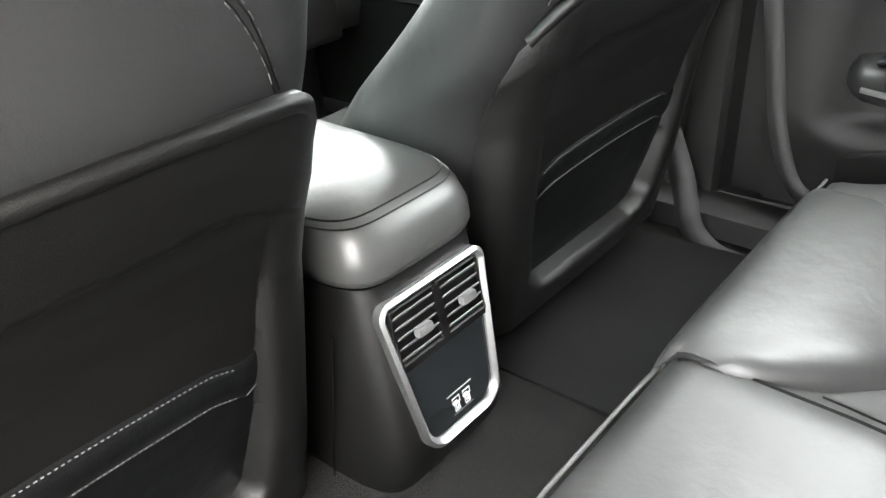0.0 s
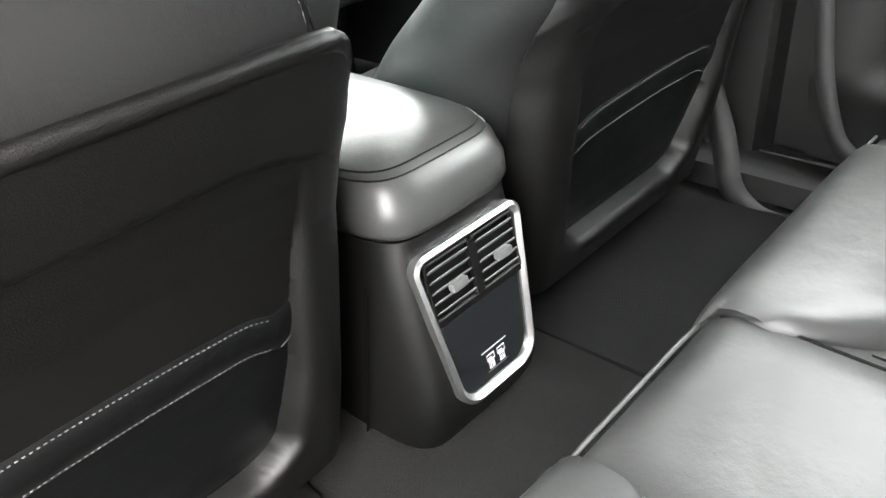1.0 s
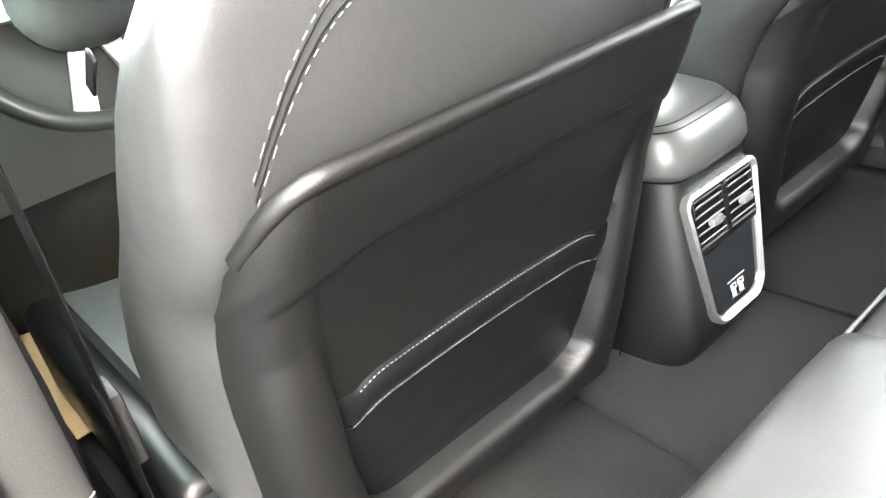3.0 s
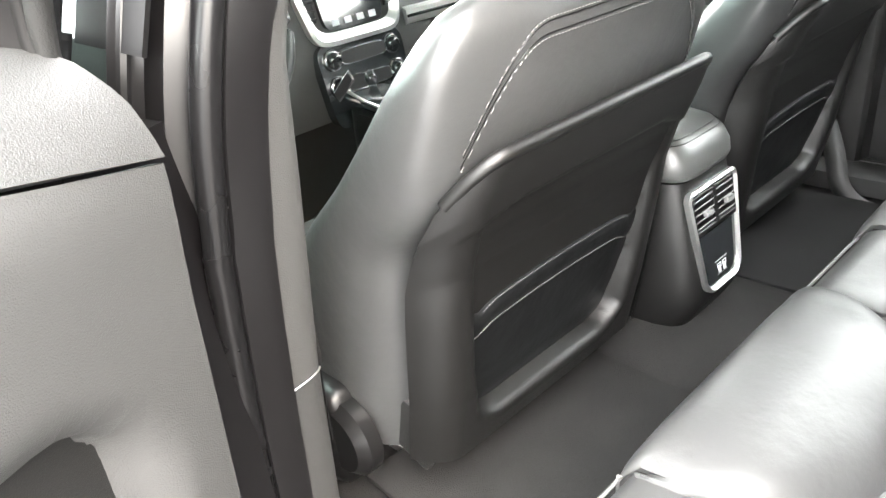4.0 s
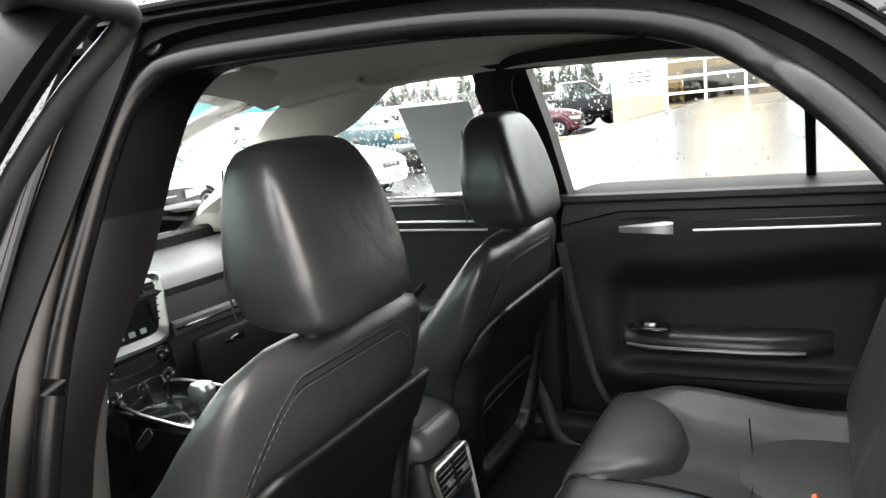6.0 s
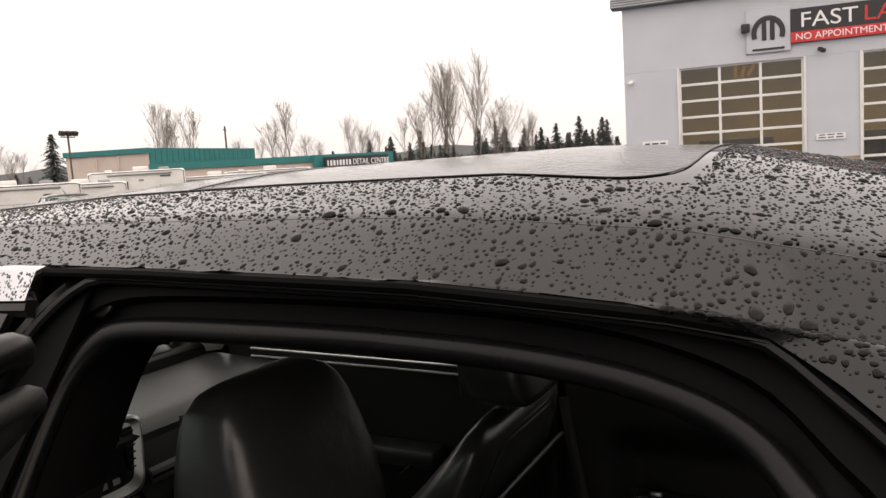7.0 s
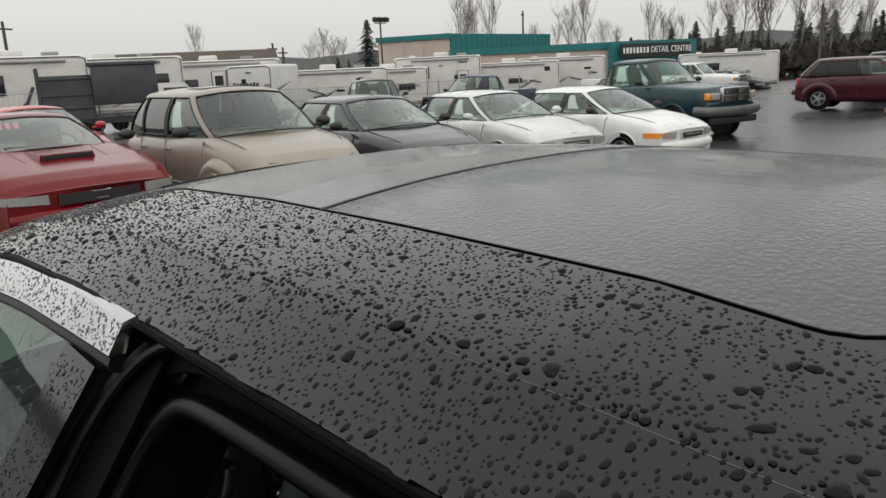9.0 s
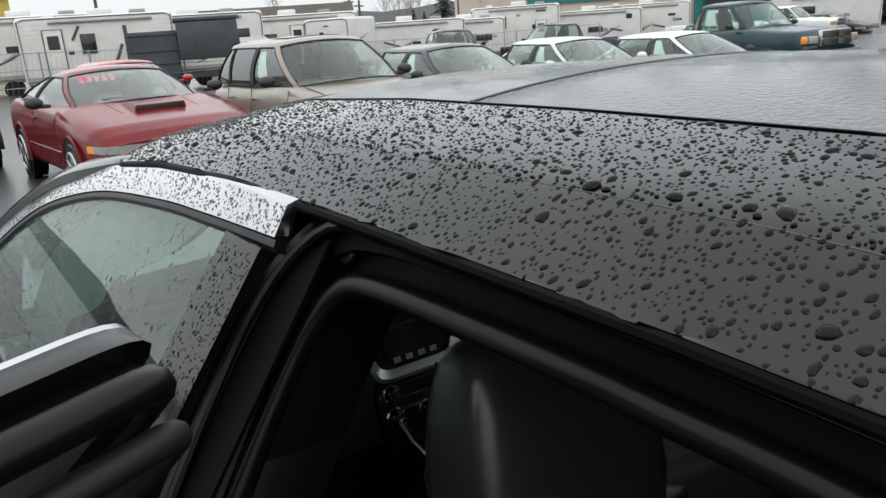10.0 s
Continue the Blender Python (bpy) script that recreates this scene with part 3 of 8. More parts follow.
sp("roof_rail_inner", loft([[(lerp(ROOF_Y, ROOF_HALF, y) - 0.02, y, lerp(ROOF_Y, ROOF_EDGE, y) - 0.02), (lerp(ROOF_Y, ROOF_HALF, y) - 0.035, y, lerp(ROOF_Y, ROOF_EDGE, y) - 0.075), (lerp(ROOF_Y, ROOF_HALF, y) - 0.09, y, lerp(ROOF_Y, ROOF_EDGE, y) - 0.07), (lerp(ROOF_Y, ROOF_HALF, y) - 0.07, y, lerp(ROOF_Y, ROOF_EDGE, y) - 0.015)] for y in np.linspace(-1.2, 0.5, 18)]), HEADLINER)
sp("roof_rail_inner_left", loft([[(-lerp(ROOF_Y, ROOF_HALF, y) + 0.05, y, lerp(ROOF_Y, ROOF_EDGE, y) - 0.04), (-lerp(ROOF_Y, ROOF_HALF, y) + 0.07, y, lerp(ROOF_Y, ROOF_EDGE, y) - 0.055), (-lerp(ROOF_Y, ROOF_HALF, y) + 0.10, y, lerp(ROOF_Y, ROOF_EDGE, y) - 0.04), (-lerp(ROOF_Y, ROOF_HALF, y) + 0.08, y, lerp(ROOF_Y, ROOF_EDGE, y) - 0.015)] for y in np.linspace(-1.2, 0.5, 18)]), HEADLINER)
sp("middle_pillar", loft([[(skin_x(-0.2, z) - 0.012, y0, z), (skin_x(-0.2, z) - 0.075, y0, z), (skin_x(-0.2, z) - 0.075, y1, z), (skin_x(-0.2, z) - 0.012, y1, z)] for z, y0, y1 in ((0.90, -0.285, -0.075), (1.15, -0.265, -0.095), (1.37, -0.25, -0.11))]), PLASTIC, "dark middle pillar between the side windows")
sp("door_jamb", rbox(0.05, 0.34, 0.66, 0.01, 1, (0.856, -0.26, 0.62)), PLASTIC)
sp("door_jamb", rbox(0.13, 0.13, 0.66, 0.01, 1, (0.825, -0.165, 0.62)), PLASTIC)
rib = smooth_path([(0.738, -0.262, 0.84), (0.738, -0.282, 0.70), (0.737, -0.301, 0.596), (0.737, -0.313, 0.53), (0.736, -0.325, 0.474), (0.735, -0.343, 0.422), (0.733, -0.364, 0.382), (0.73, -0.399, 0.359), (0.72, -0.45, 0.352)], 4)
sp("door_rib", tube(rib, 0.015, 8, flat=0.45, side=(1, 0, 0)), PLASTIC_GREY, "grey curved rib on the door panel")
fil = smooth_path([(0.70, -0.150, 0.46), (0.70, -0.185, 0.38), (0.695, -0.204, 0.325), (0.69, -0.212, 0.298), (0.69, -0.229, 0.267), (0.69, -0.259, 0.243), (0.69, -0.291, 0.232), (0.69, -0.36, 0.228)], 4)
sp("kick_trim", tube(fil, 0.024, 8, flat=0.5, side=(1, 0, 0)), PLASTIC_GREY, "grey curved sill trim")
paper = thing("window_sheet", "white price sheet stuck inside the side window", "paper", (0.72, 0.12, 1.0))
ob = part("sheet", sheet(lambda u, v: (side_x(0.985 + 0.27 * v) - 0.055, -0.06 + 0.225 * u, 0.985 + 0.27 * v), 4, 4, 0.001), PAPER)
ob.parent, ob.matrix_parent_inverse = paper, paper.matrix_world.inverted()

# ---- left front door, closed ----
fdoor = thing("front_door", "closed black front door with a chrome window frame", "car door", (-0.88, 0.4, 0.3))


def under(parent, name, item, material, label="", smooth=True, angle=40):
    ob = part(name, item, material, None, label, smooth, angle)
    ob.parent, ob.matrix_parent_inverse = parent, parent.matrix_world.inverted()
    return ob


under(fdoor, "door_skin", skin(-1, -0.13, 0.977, 0.315, 0.968), PAINT)
top = [(-0.165, 1.388), (0.02, 1.389), (0.27, 1.375), (0.57, 1.347), (0.87, 1.293), (1.11, 1.222), (1.35, 1.118)]
bot = [(-0.170, 1.360), (0.02, 1.353), (0.23, 1.342), (0.56, 1.310), (0.885, 1.248), (1.10, 1.178), (1.28, 1.092)]
tp = smooth_path([(y, z, 0) for y, z in top], 5)
bp_ = smooth_path([(y, z, 0) for y, z in bot], 5)
rings = []
for a, b in zip(tp, bp_):
    rings.append([(-(side_x(a.y) + 0.004), a.x, a.y), (-(side_x(a.y) - 0.01), a.x, a.y + 0.004), (-(side_x(b.y) - 0.012), b.x, b.y - 0.002), (-(side_x(b.y) + 0.006), b.x, b.y)])
under(fdoor, "chrome_frame", loft(rings), CHROME, "chrome window surround with raindrops")
under(fdoor, "glass_run", tube([(-(side_x(p.y) - 0.002), p.x, p.y - 0.010) for p in bp_], 0.010, 8), RUBBER)


def fglass(u, v):
    y1 = 1.26
    y0 = -0.018 - 0.047 * v
    y = y0 + (y1 - y0) * u
    zt = lerp([p.x for p in bp_], [p.y for p in bp_], y) - 0.006
    z = 0.955 + (max(zt, 0.97) - 0.955) * v
    return (-(side_x(z) - 0.012), y, z)


under(fdoor, "window_glass", sheet(fglass, 16, 8, -0.004), GLASS_GREEN, "side window covered in raindrops")
under(fdoor, "pillar_cover", sheet(lambda u, v: (-(side_x(0.955 + 0.388 * v) - 0.002), -0.135 - 0.02 * v + (0.112 - 0.012 * v) * u, 0.955 + 0.388 * v), 6, 10, -0.008), mat("gloss_black_cover", (0.003, 0.003, 0.0032), 0.06, spec=0.22, grain=0.1, stain=0.1), "gloss black pillar cover with raindrops")
under(fdoor, "pillar_filler", sheet(lambda u, v: (-(side_x(0.955 + 0.425 * v) - 0.030), -0.09 - 0.13 * u, 0.955 + 0.425 * v), 6, 10, -0.004), GUTTER_SHADE, "matt black pillar behind the window")
under(fdoor, "belt_moulding", tube([(-0.906, y, 0.962) for y in np.linspace(-0.13, 1.3, 12)], 0.012, 8, flat=0.8), CHROME)
under(fdoor, "inner_panel", sheet(lambda u, v: (-0.76 + 0.03 * math.sin(v * 3.1), -0.08 + 1.0 * u, 0.33 + 0.60 * v), 8, 10, -0.03), PLASTIC)
under(fdoor, "armrest", rbox(0.07, 0.5, 0.06, 0.02, 2, (-0.755, 0.40, 0.64)), LEATHER)
under(fdoor, "handle_trim", rbox(0.02, 0.20, 0.025, 0.008, 2, (-0.73, 0.45, 0.86)), SATIN)


# ================= front seats =================
SZ = [0.34, 0.45, 0.55, 0.65, 0.75, 0.80, 0.85, 0.89, 0.92, 0.943, 0.955]
SW = [0.258, 0.266, 0.269, 0.270, 0.270, 0.269, 0.264, 0.255, 0.240, 0.214, 0.155]
SB = [-0.180, -0.204, -0.220, -0.236, -0.268, -0.285, -0.298, -0.306, -0.308, -0.302, -0.285]
SF = [0.16, 0.165, 0.125, 0.035, -0.075, -0.126, -0.17, -0.207, -0.232, -0.25, -0.262]


def sback(z):
    return lerp(SZ, SB, z)


def shell_point(u, z, lift=0.0):
    """On the seat's hard back: u from -1 to 1 across."""
    w = lerp([0.33, 0.6, 0.74, 0.80], [0.238, 0.249, 0.250, 0.240], z)
    a = abs(u)
    wrap = 0.055 * max(0, (a - 0.80) / 0.20) ** 2.2
    return Vector((u * w, sback(z) - 0.014 - 0.008 * sm(0.70, 0.79, z) + wrap - lift, z))


def recess(x, z):
    """How deep the panel is set in: a frame with rounded lower corners."""
    w = lerp([0.38, 0.5, 0.68], [0.163, 0.184, 0.197], z)
    ex = sm(w + 0.004, w - 0.007, abs(x))
    ez = sm(0.372, 0.385, z - 0.045 * max(0, (abs(x) - 0.11) / 0.07) ** 2)
    step = 0.0060 * sm(0.734, 0.729, z + 0.02 * max(0.0, abs(x) - 0.15) / 0.07) * sm(0.236, 0.205, abs(x))
    return step + (0.004 + 0.030 * min(1.0, max(0.0, (0.69 - z) / 0.27))) * ex * ez * sm(0.725, 0.69, z)


def front_seat(cx, label):
    st = thing("front_seat", label, "car seat", (cx, 0.1, 0.24), "front seats")

    def sub(parent, name, item, material, lab="", smooth=True, angle=40):
        item = moved(item, Matrix.Translation((cx, 0, 0))) if not isinstance(item, bpy.types.Mesh) else item
        ob = part(name, item, material, None, lab, smooth, angle)
        ob.parent, ob.matrix_parent_inverse = parent, parent.matrix_world.inverted()
        return ob
    rings = [sring(0, 0, z, w, b, f, 3.6, 40) for z, w, b, f in zip(SZ, SW, SB, SF)]
    zz = np.linspace(0.34, 0.955, 30)
    rings = [sring(0, 0, z, lerp(SZ, SW, z), lerp(SZ, SB, z) + 0.032 * sm(0.74, 0.66, z), lerp(SZ, SF, z), 3.6, 40) for z in zz]
    back = sub(st, "backrest", loft(rings), LEATHER_FRONT, "black leather backrest", angle=75)
    # hard shell with a recessed field

    def f(u, v):
        z = 0.345 + 0.458 * v
        s = 2 * u - 1
        top = 0.058 * max(0, (abs(s) - 0.80) / 0.20) ** 2.4 * v ** 3
        p = shell_point(s, z)
        return (p.x, p.y + recess(p.x, z), z - top)
    sub(st, "back_shell", sheet(f, 128, 116, 0.006), SHELL, "grey grained plastic seat back shell", angle=60)
    lipp = []
    for s in np.linspace(-0.99, 0.99, 40):
        q = f((s + 1) / 2, 1.0)
        lipp.append((q[0], q[1] - 0.001, q[2] - 0.002))
    sub(st, "shell_lip", tube(lipp, 0.0078, 10), SHELL)
    # leather field and map pocket

    def g(u, v):
        z = 0.383 + 0.327 * v
        w = lerp([0.38, 0.5, 0.68], [0.163, 0.184, 0.197], z) - 0.008
        for c, sg in ((0.415, -1), (0.67, 1)):
            d = max(0.0, sg * (z - c)) / 0.042
            w -= 0.042 * (1 - math.sqrt(max(0.0, 1 - d * d)))
        x = (2 * u - 1) * w
        p = shell_point(x / 0.246, z)
        return (x, p.y + recess(0, z) - 0.0022, z)
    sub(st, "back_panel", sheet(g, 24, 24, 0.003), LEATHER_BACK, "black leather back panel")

    def hem(x):
        return 0.576 + 0.010 * (1 - (x / 0.18) ** 2) - 0.012 * sm(0.13, 0.18, abs(x)) + 0.012 * sm(0.165, 0.182, abs(x))

    def h(u, v):
        x = (2 * u - 1) * 0.187
        z0 = 0.388
        z = z0 + (hem(x) - 0.038 - z0) * v
        x *= lerp([0.38, 0.5, 0.68], [0.86, 0.98, 1.0], z)
        p = shell_point(x / 0.246, z)
        return (x, p.y + recess(0, z) - 0.003 - 0.005 * sm(0, 0.15, v) * sm(1.0, 0.80, abs(2 * u - 1)), z)
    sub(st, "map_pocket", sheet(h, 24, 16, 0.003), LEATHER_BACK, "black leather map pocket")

    def band(u, v):
        x = (2 * u - 1) * 0.189
        z = hem(x) - 0.040 + 0.040 * v
        p = shell_point(x / 0.246, z)
        return (x, p.y + recess(0, z) - 0.004 - 0.0065 * math.sin(math.pi * v) ** 0.7 * sm(1.0, 0.86, abs(2 * u - 1)), z)
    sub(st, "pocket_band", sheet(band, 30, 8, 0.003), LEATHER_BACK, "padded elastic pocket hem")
    for dz, mt in ((0.0, THREAD_PALE), (-0.040, THREAD_PALE)):
        pth = []
        for x in np.linspace(-0.187, 0.187, 40):
            z = hem(x) + dz
            p = shell_point(x / 0.246, z)
            pth.append((x, p.y + recess(0, z) - 0.0055 - (0.004 if dz else 0.0), z))
        sub(st, "pocket_seam", tube(pth, 0.0008, 5), RUBBER)
        sub(st, "thread", stitches([(x, y - (0.003 if dz == 0 else 0.0015), z - (0.003 if dz == 0 else -0.002)) for x, y, z in pth[3:-3]], 0.0007), mt)
    # double seam over the shoulder of the backrest
    for off in (0.0, 0.012):
        pth = []
        for k in np.linspace(0, 1, 40):
            s = -1 + 2 * k
            z = 0.900 + off - 0.115 * max(0, (abs(s) - 0.55) / 0.45) ** 2.6
            w = lerp(SZ, SW, z)
            x = s * (0.805 * w)
            a = abs(x / w)
            b, fr = lerp(SZ, SB, z), lerp(SZ, SF, z)
            y = (b + fr) / 2 - (fr - b) / 2 * (1 - a ** 3.6) ** (1 / 3.6)
            pth.append((x, y - 0.0006, z))
        sub(back, "seam", tube(pth, 0.0007, 5), RUBBER)
        sub(back, "thread", stitches([(x, y - 0.0004, z + (0.0035 if off else -0.0035)) for x, y, z in pth], 0.0005), STITCH)
    # head restraint
    hr = [(0.962, 0.085, -0.335, -0.275), (0.968, 0.108, -0.350, -0.235), (0.985, 0.122, -0.358, -0.205), (1.03, 0.131, -0.352, -0.190), (1.08, 0.131, -0.340, -0.188),
          (1.13, 0.125, -0.325, -0.192), (1.17, 0.116, -0.310, -0.196), (1.195, 0.106, -0.297, -0.203), (1.211, 0.092, -0.284, -0.212), (1.219, 0.070, -0.270, -0.225), (1.222, 0.04, -0.258, -0.235)]
    rr = []
    za = np.linspace(0, len(hr) - 1, 34)
    for k in za:
        i = min(int(k), len(hr) - 2)
        t = k - i
        q = [hr[i][j] * (1 - t) + hr[i + 1][j] * t for j in range(4)]
        rr.append(sring(0, 0, q[0], q[1] * 1.035, q[2], q[3], 5.6, 56))
    head = sub(st, "headrest", loft(rr), LEATHER, "black leather head restraint", angle=75)
    sub(head, "headrest_seam", tube([(-0.131 * lerp([0.985, 1.05, 1.2], [0.93, 1.0, 0.78], z), -0.205, z) for z in np.linspace(0.985, 1.19, 16)], 0.0016, 5), LEATHER)
    for s in (-1, 1):
        sub(st, "headrest_post", tube([(s * 0.062, -0.285, 0.93), (s * 0.062, -0.285, 0.975)], 0.006, 10), SATIN)
        sub(st, "post_guide", moved(disc(0.020, 0.014, 18, 0.004), pose(s * 0.062, -0.283, 0.950)), PLASTIC)
    # cushion and base

    def c(u, v):
        x, y = (2 * u - 1) * 0.25, 0.06 + 0.43 * v
        return (x, y, 0.44 + 0.022 * abs(2 * u - 1) ** 3 - 0.05 * max(0, v - 0.88) / 0.12)
    sub(st, "cushion", sheet(c, 18, 16, -0.14), LEATHER_SEAT, "black leather seat cushion")
    sub(st, "seat_base", rbox(0.44, 0.50, 0.10, 0.02, 2, (0, 0.28, 0.30)), PLASTIC)
    for s in (-1, 1):
        sub(st, "recliner_cover", moved(disc(0.062, 0.035, 32, 0.014), pose(s * 0.262, -0.05, 0.360, 0, 90 * s, 0)), RUBBER, "round dark recliner cover")
        if s * cx > 0:
            sub(st, "side_valance", rbox(0.060, 0.58, 0.17, 0.024, 3, (s * 0.272, 0.23, 0.355)), RUBBER, "dark plastic seat side cover")
        else:
            sub(st, "side_valance", rbox(0.035, 0.46, 0.10, 0.015, 2, (s * 0.245, 0.20, 0.36)), PLASTIC)
        sub(st, "seat_rail", rbox(0.03, 0.62, 0.03, 0.006, 1, (s * 0.17, 0.15, 0.256)), SATIN)
        sub(st, "hinge_arm", rbox(0.02, 0.16, 0.10, 0.01, 2, (s * 0.222, -0.10, 0.39), (20, 0, 0)), PLASTIC)
    sub(st, "tag", rbox(0.003, 0.012, 0.042, 0.001, 1, (-0.246, -0.135, 0.86), (48, 0, 0)), RUBBER)
    return st


front_seat(-0.379, "black leather driver's seat with a grey plastic back and map pocket")
front_seat(0.3825, "black leather passenger seat with a grey plastic back and map pocket")

# ================= centre console =================
con = thing("center_console", "dark plastic centre console with leather lid and rear air vents", "console", (0, 0.1, 0.25))


def cn(name, item, material, label="", parent=None, smooth=True, angle=40):
    return under(parent or con, name, item, material, label, smooth, angle)


prof = [(0.245, 0.098, -0.225), (0.28, 0.100, -0.236), (0.31, 0.102, -0.248), (0.335, 0.103, -0.2615), (0.36, 0.103, -0.2685), (0.40, 0.102, -0.2632), (0.46, 0.101, -0.2515), (0.52, 0.099, -0.2395), (0.566, 0.097, -0.2305)]
cn("console_body", loft([sring(0, 0, z, w, y, 0.62, 8.0, 88) for z, w, y in prof]), SHELL, "dark grained plastic console body", angle=60)
lid = [(0.569, 0.097, -0.234), (0.580, 0.101, -0.239), (0.60, 0.100, -0.237), (0.620, 0.096, -0.226), (0.634, 0.089, -0.208), (0.642, 0.076, -0.184), (0.645, 0.05, -0.15)]
cn("console_lid", loft([sring(0, 0, z, w, y, 0.17, 5.5, 48) for z, w, y in lid]), LID, "black leather armrest lid with stitching", angle=75)
for off in (0.0, 0.008):
    ring = [p for p in sring(0, 0, 0.6265 + off * 0.75, 0.0935 - off * 0.45, -0.2185 + off, 0.168, 5.5, 60) if p[1] < 0.14]
    ring.sort(key=lambda p: math.atan2(p[0], -(p[1] + 0.02)))
    cn("lid_seam", tube(ring, 0.0009, 5), RUBBER)
PV = Vector((0, 0.194, 0.981))
PN = Vector((0, -0.981, 0.194))
PC = Vector((0.001, -0.2520, 0.4590))


def onp(u, v, d=0.0):
    return tuple(PC + Vector((u, 0, 0)) + PV * v + PN * d)


def trap(k, r=0.030, n=8):
    """The vent panel's outline: narrower below, rounded corners."""
    t, b, h0, h1 = 0.0795 - k, 0.0635 - k, -0.0955 + k, 0.0925 - k
    out = []
    for (x, y), (a0, a1), rr in (((t, h1), (0, 90), 0.016), ((-t, h1), (90, 180), 0.016), ((-b, h0), (180, 270), r), ((b, h0), (270, 360), r)):
        rr = max(0.004, rr - k * 0.6)
        cx, cy = x - math.copysign(rr, x), y - math.copysign(rr, y)
        for i in range(n + 1):
            a = radians(a0 + (a1 - a0) * i / n)
            out.append((cx + rr * math.cos(a), cy + rr * math.sin(a)))
    return out


o, m_, i_ = trap(0.0), trap(0.0042), trap(0.0088)
cn("vent_bezel", loft([[onp(a, b, -0.004) for a, b in o], [onp(a, b, 0.006) for a, b in o], [onp(a, b, 0.0085) for a, b in m_], [onp(a, b, 0.004) for a, b in i_], [onp(a, b, -0.004) for a, b in i_]], caps=False), SATIN, "satin silver vent surround", angle=30)
cn("vent_plate", loft([[onp(a, b, -0.004) for a, b in i_], [onp(a, b, 0.0015) for a, b in i_]]), PIANO)
SLAT = mat("grey_vent_slat", (0.10, 0.10, 0.10), 0.35, grain=0.05, stain=0.05)
VC, VH = 0.0500, 0.0290
for s in (-1, 1):
    vent = cn("air_vent", loft([[onp(s * 0.0345 + a * 0.0285, VC + b * VH, d) for a, b in ((-1, -1), (1, -1), (1, 1), (-1, 1))] for d in (0.0015, 0.0022)]), RUBBER, "air vent with dark slats")
    fr = [(s * 0.0345 + a * 0.0300, VC + b * (VH + 0.0015)) for a, b in ((-1, -1), (1, -1), (1, 1), (-1, 1))]
    cn("vent_frame", tube([onp(a, b, 0.004) for a, b in fr], 0.0026, 6, True), SHELL, "", vent)
    for k in range(5):
        v = VC - 0.023 + 0.0115 * k
        mtx = Matrix.Translation(onp(s * 0.0345, v, 0.0052)) @ pose(0, 0, 0, -11 + 48, 0, 0)
        cn("slat", moved(rbox(0.054, 0.0017, 0.0078, 0.0006, 1), mtx), SLAT, "", vent)
    tab = cn("vent_tab", moved(rbox(0.022, 0.010, 0.0105, 0.0025, 2), Matrix.Translation(onp(s * 0.0345 + 0.003, VC - 0.003, 0.010)) @ pose(0, 0, 0, -11, 0, 0)), SLAT, "grey vent slider tab", vent)
cn("vent_divider", loft([[onp(a, b, d) for a, b in ((-0.0055, VC - VH), (0.0055, VC - VH), (0.0055, VC + VH), (-0.0055, VC + VH))] for d in (0.0015, 0.0070)]), SHELL)
cn("vent_sill", loft([[onp(a, b, d) for a, b in ((-0.064, VC - VH - 0.009), (0.064, VC - VH - 0.009), (0.066, VC - VH), (-0.066, VC - VH))] for d in (0.0015, 0.0050)]), SHELL)


def plate_mark(u0, u1, v0, v1, d=0.0020):
    return loft([[onp(a, b, e) for a, b in ((u0, v0), (u1, v0), (u1, v1), (u0, v1))] for e in (0.0014, d)])


def outline(u, v, w, h, r=0.0009):
    return tube([onp(u + a * w, v + b * h, 0.0017) for a, b in ((-1, -1), (1, -1), (1, 1), (-1, 1))], r, 4, True)


cn("usb_line", plate_mark(-0.018, 0.022, -0.0502, -0.0492), WHITE_PRINT)
cn("usb_line", plate_mark(-0.014, 0.020, -0.0752, -0.0746), PIPING)
for s in (-1, 1):
    u = 0.0025 + s * 0.0085
    port = cn("usb_port", outline(u, -0.0590, 0.0056, 0.0032), WHITE_PRINT)
    cn("usb_mark", plate_mark(u - 0.0042, u + 0.0015, -0.0612, -0.0592), WHITE_PRINT, "", port)
    cn("usb_mark", merge(outline(u, -0.0680, 0.0036, 0.0040), plate_mark(u - 0.0020, u - 0.0006, -0.0705, -0.0660), plate_mark(u + 0.0008, u + 0.0022, -0.0705, -0.0660)), WHITE_PRINT, "", port)
cn("console_seam", tube([(-0.1045, -0.20 + 0.05 * k, 0.52 - 0.26 * k) for k in np.linspace(0, 1, 8)], 0.0012, 5), RUBBER)
# front of the console: gloss tray and gear lever
cn("gear_plate", rbox(0.18, 0.44, 0.02, 0.008, 2, (0, 0.40, 0.572), (6, 0, 0)), PIANO, "gloss black gear surround")
cn("gear_trim", tube(smooth_path([(-0.085, 0.2, 0.575), (0.085, 0.2, 0.575), (0.09, 0.6, 0.615), (-0.09, 0.6, 0.615)], 4, True), 0.004, 6, True), SATIN)
cn("gear_lever", loft([sring(0.0, 0.42, z, w, -w * 1.3, w * 1.3, 3, 16) for z, w in ((0.58, 0.012), (0.605, 0.012), (0.612, 0.022), (0.64, 0.026), (0.653, 0.02), (0.656, 0.008))]), SATIN, "silver gear lever")

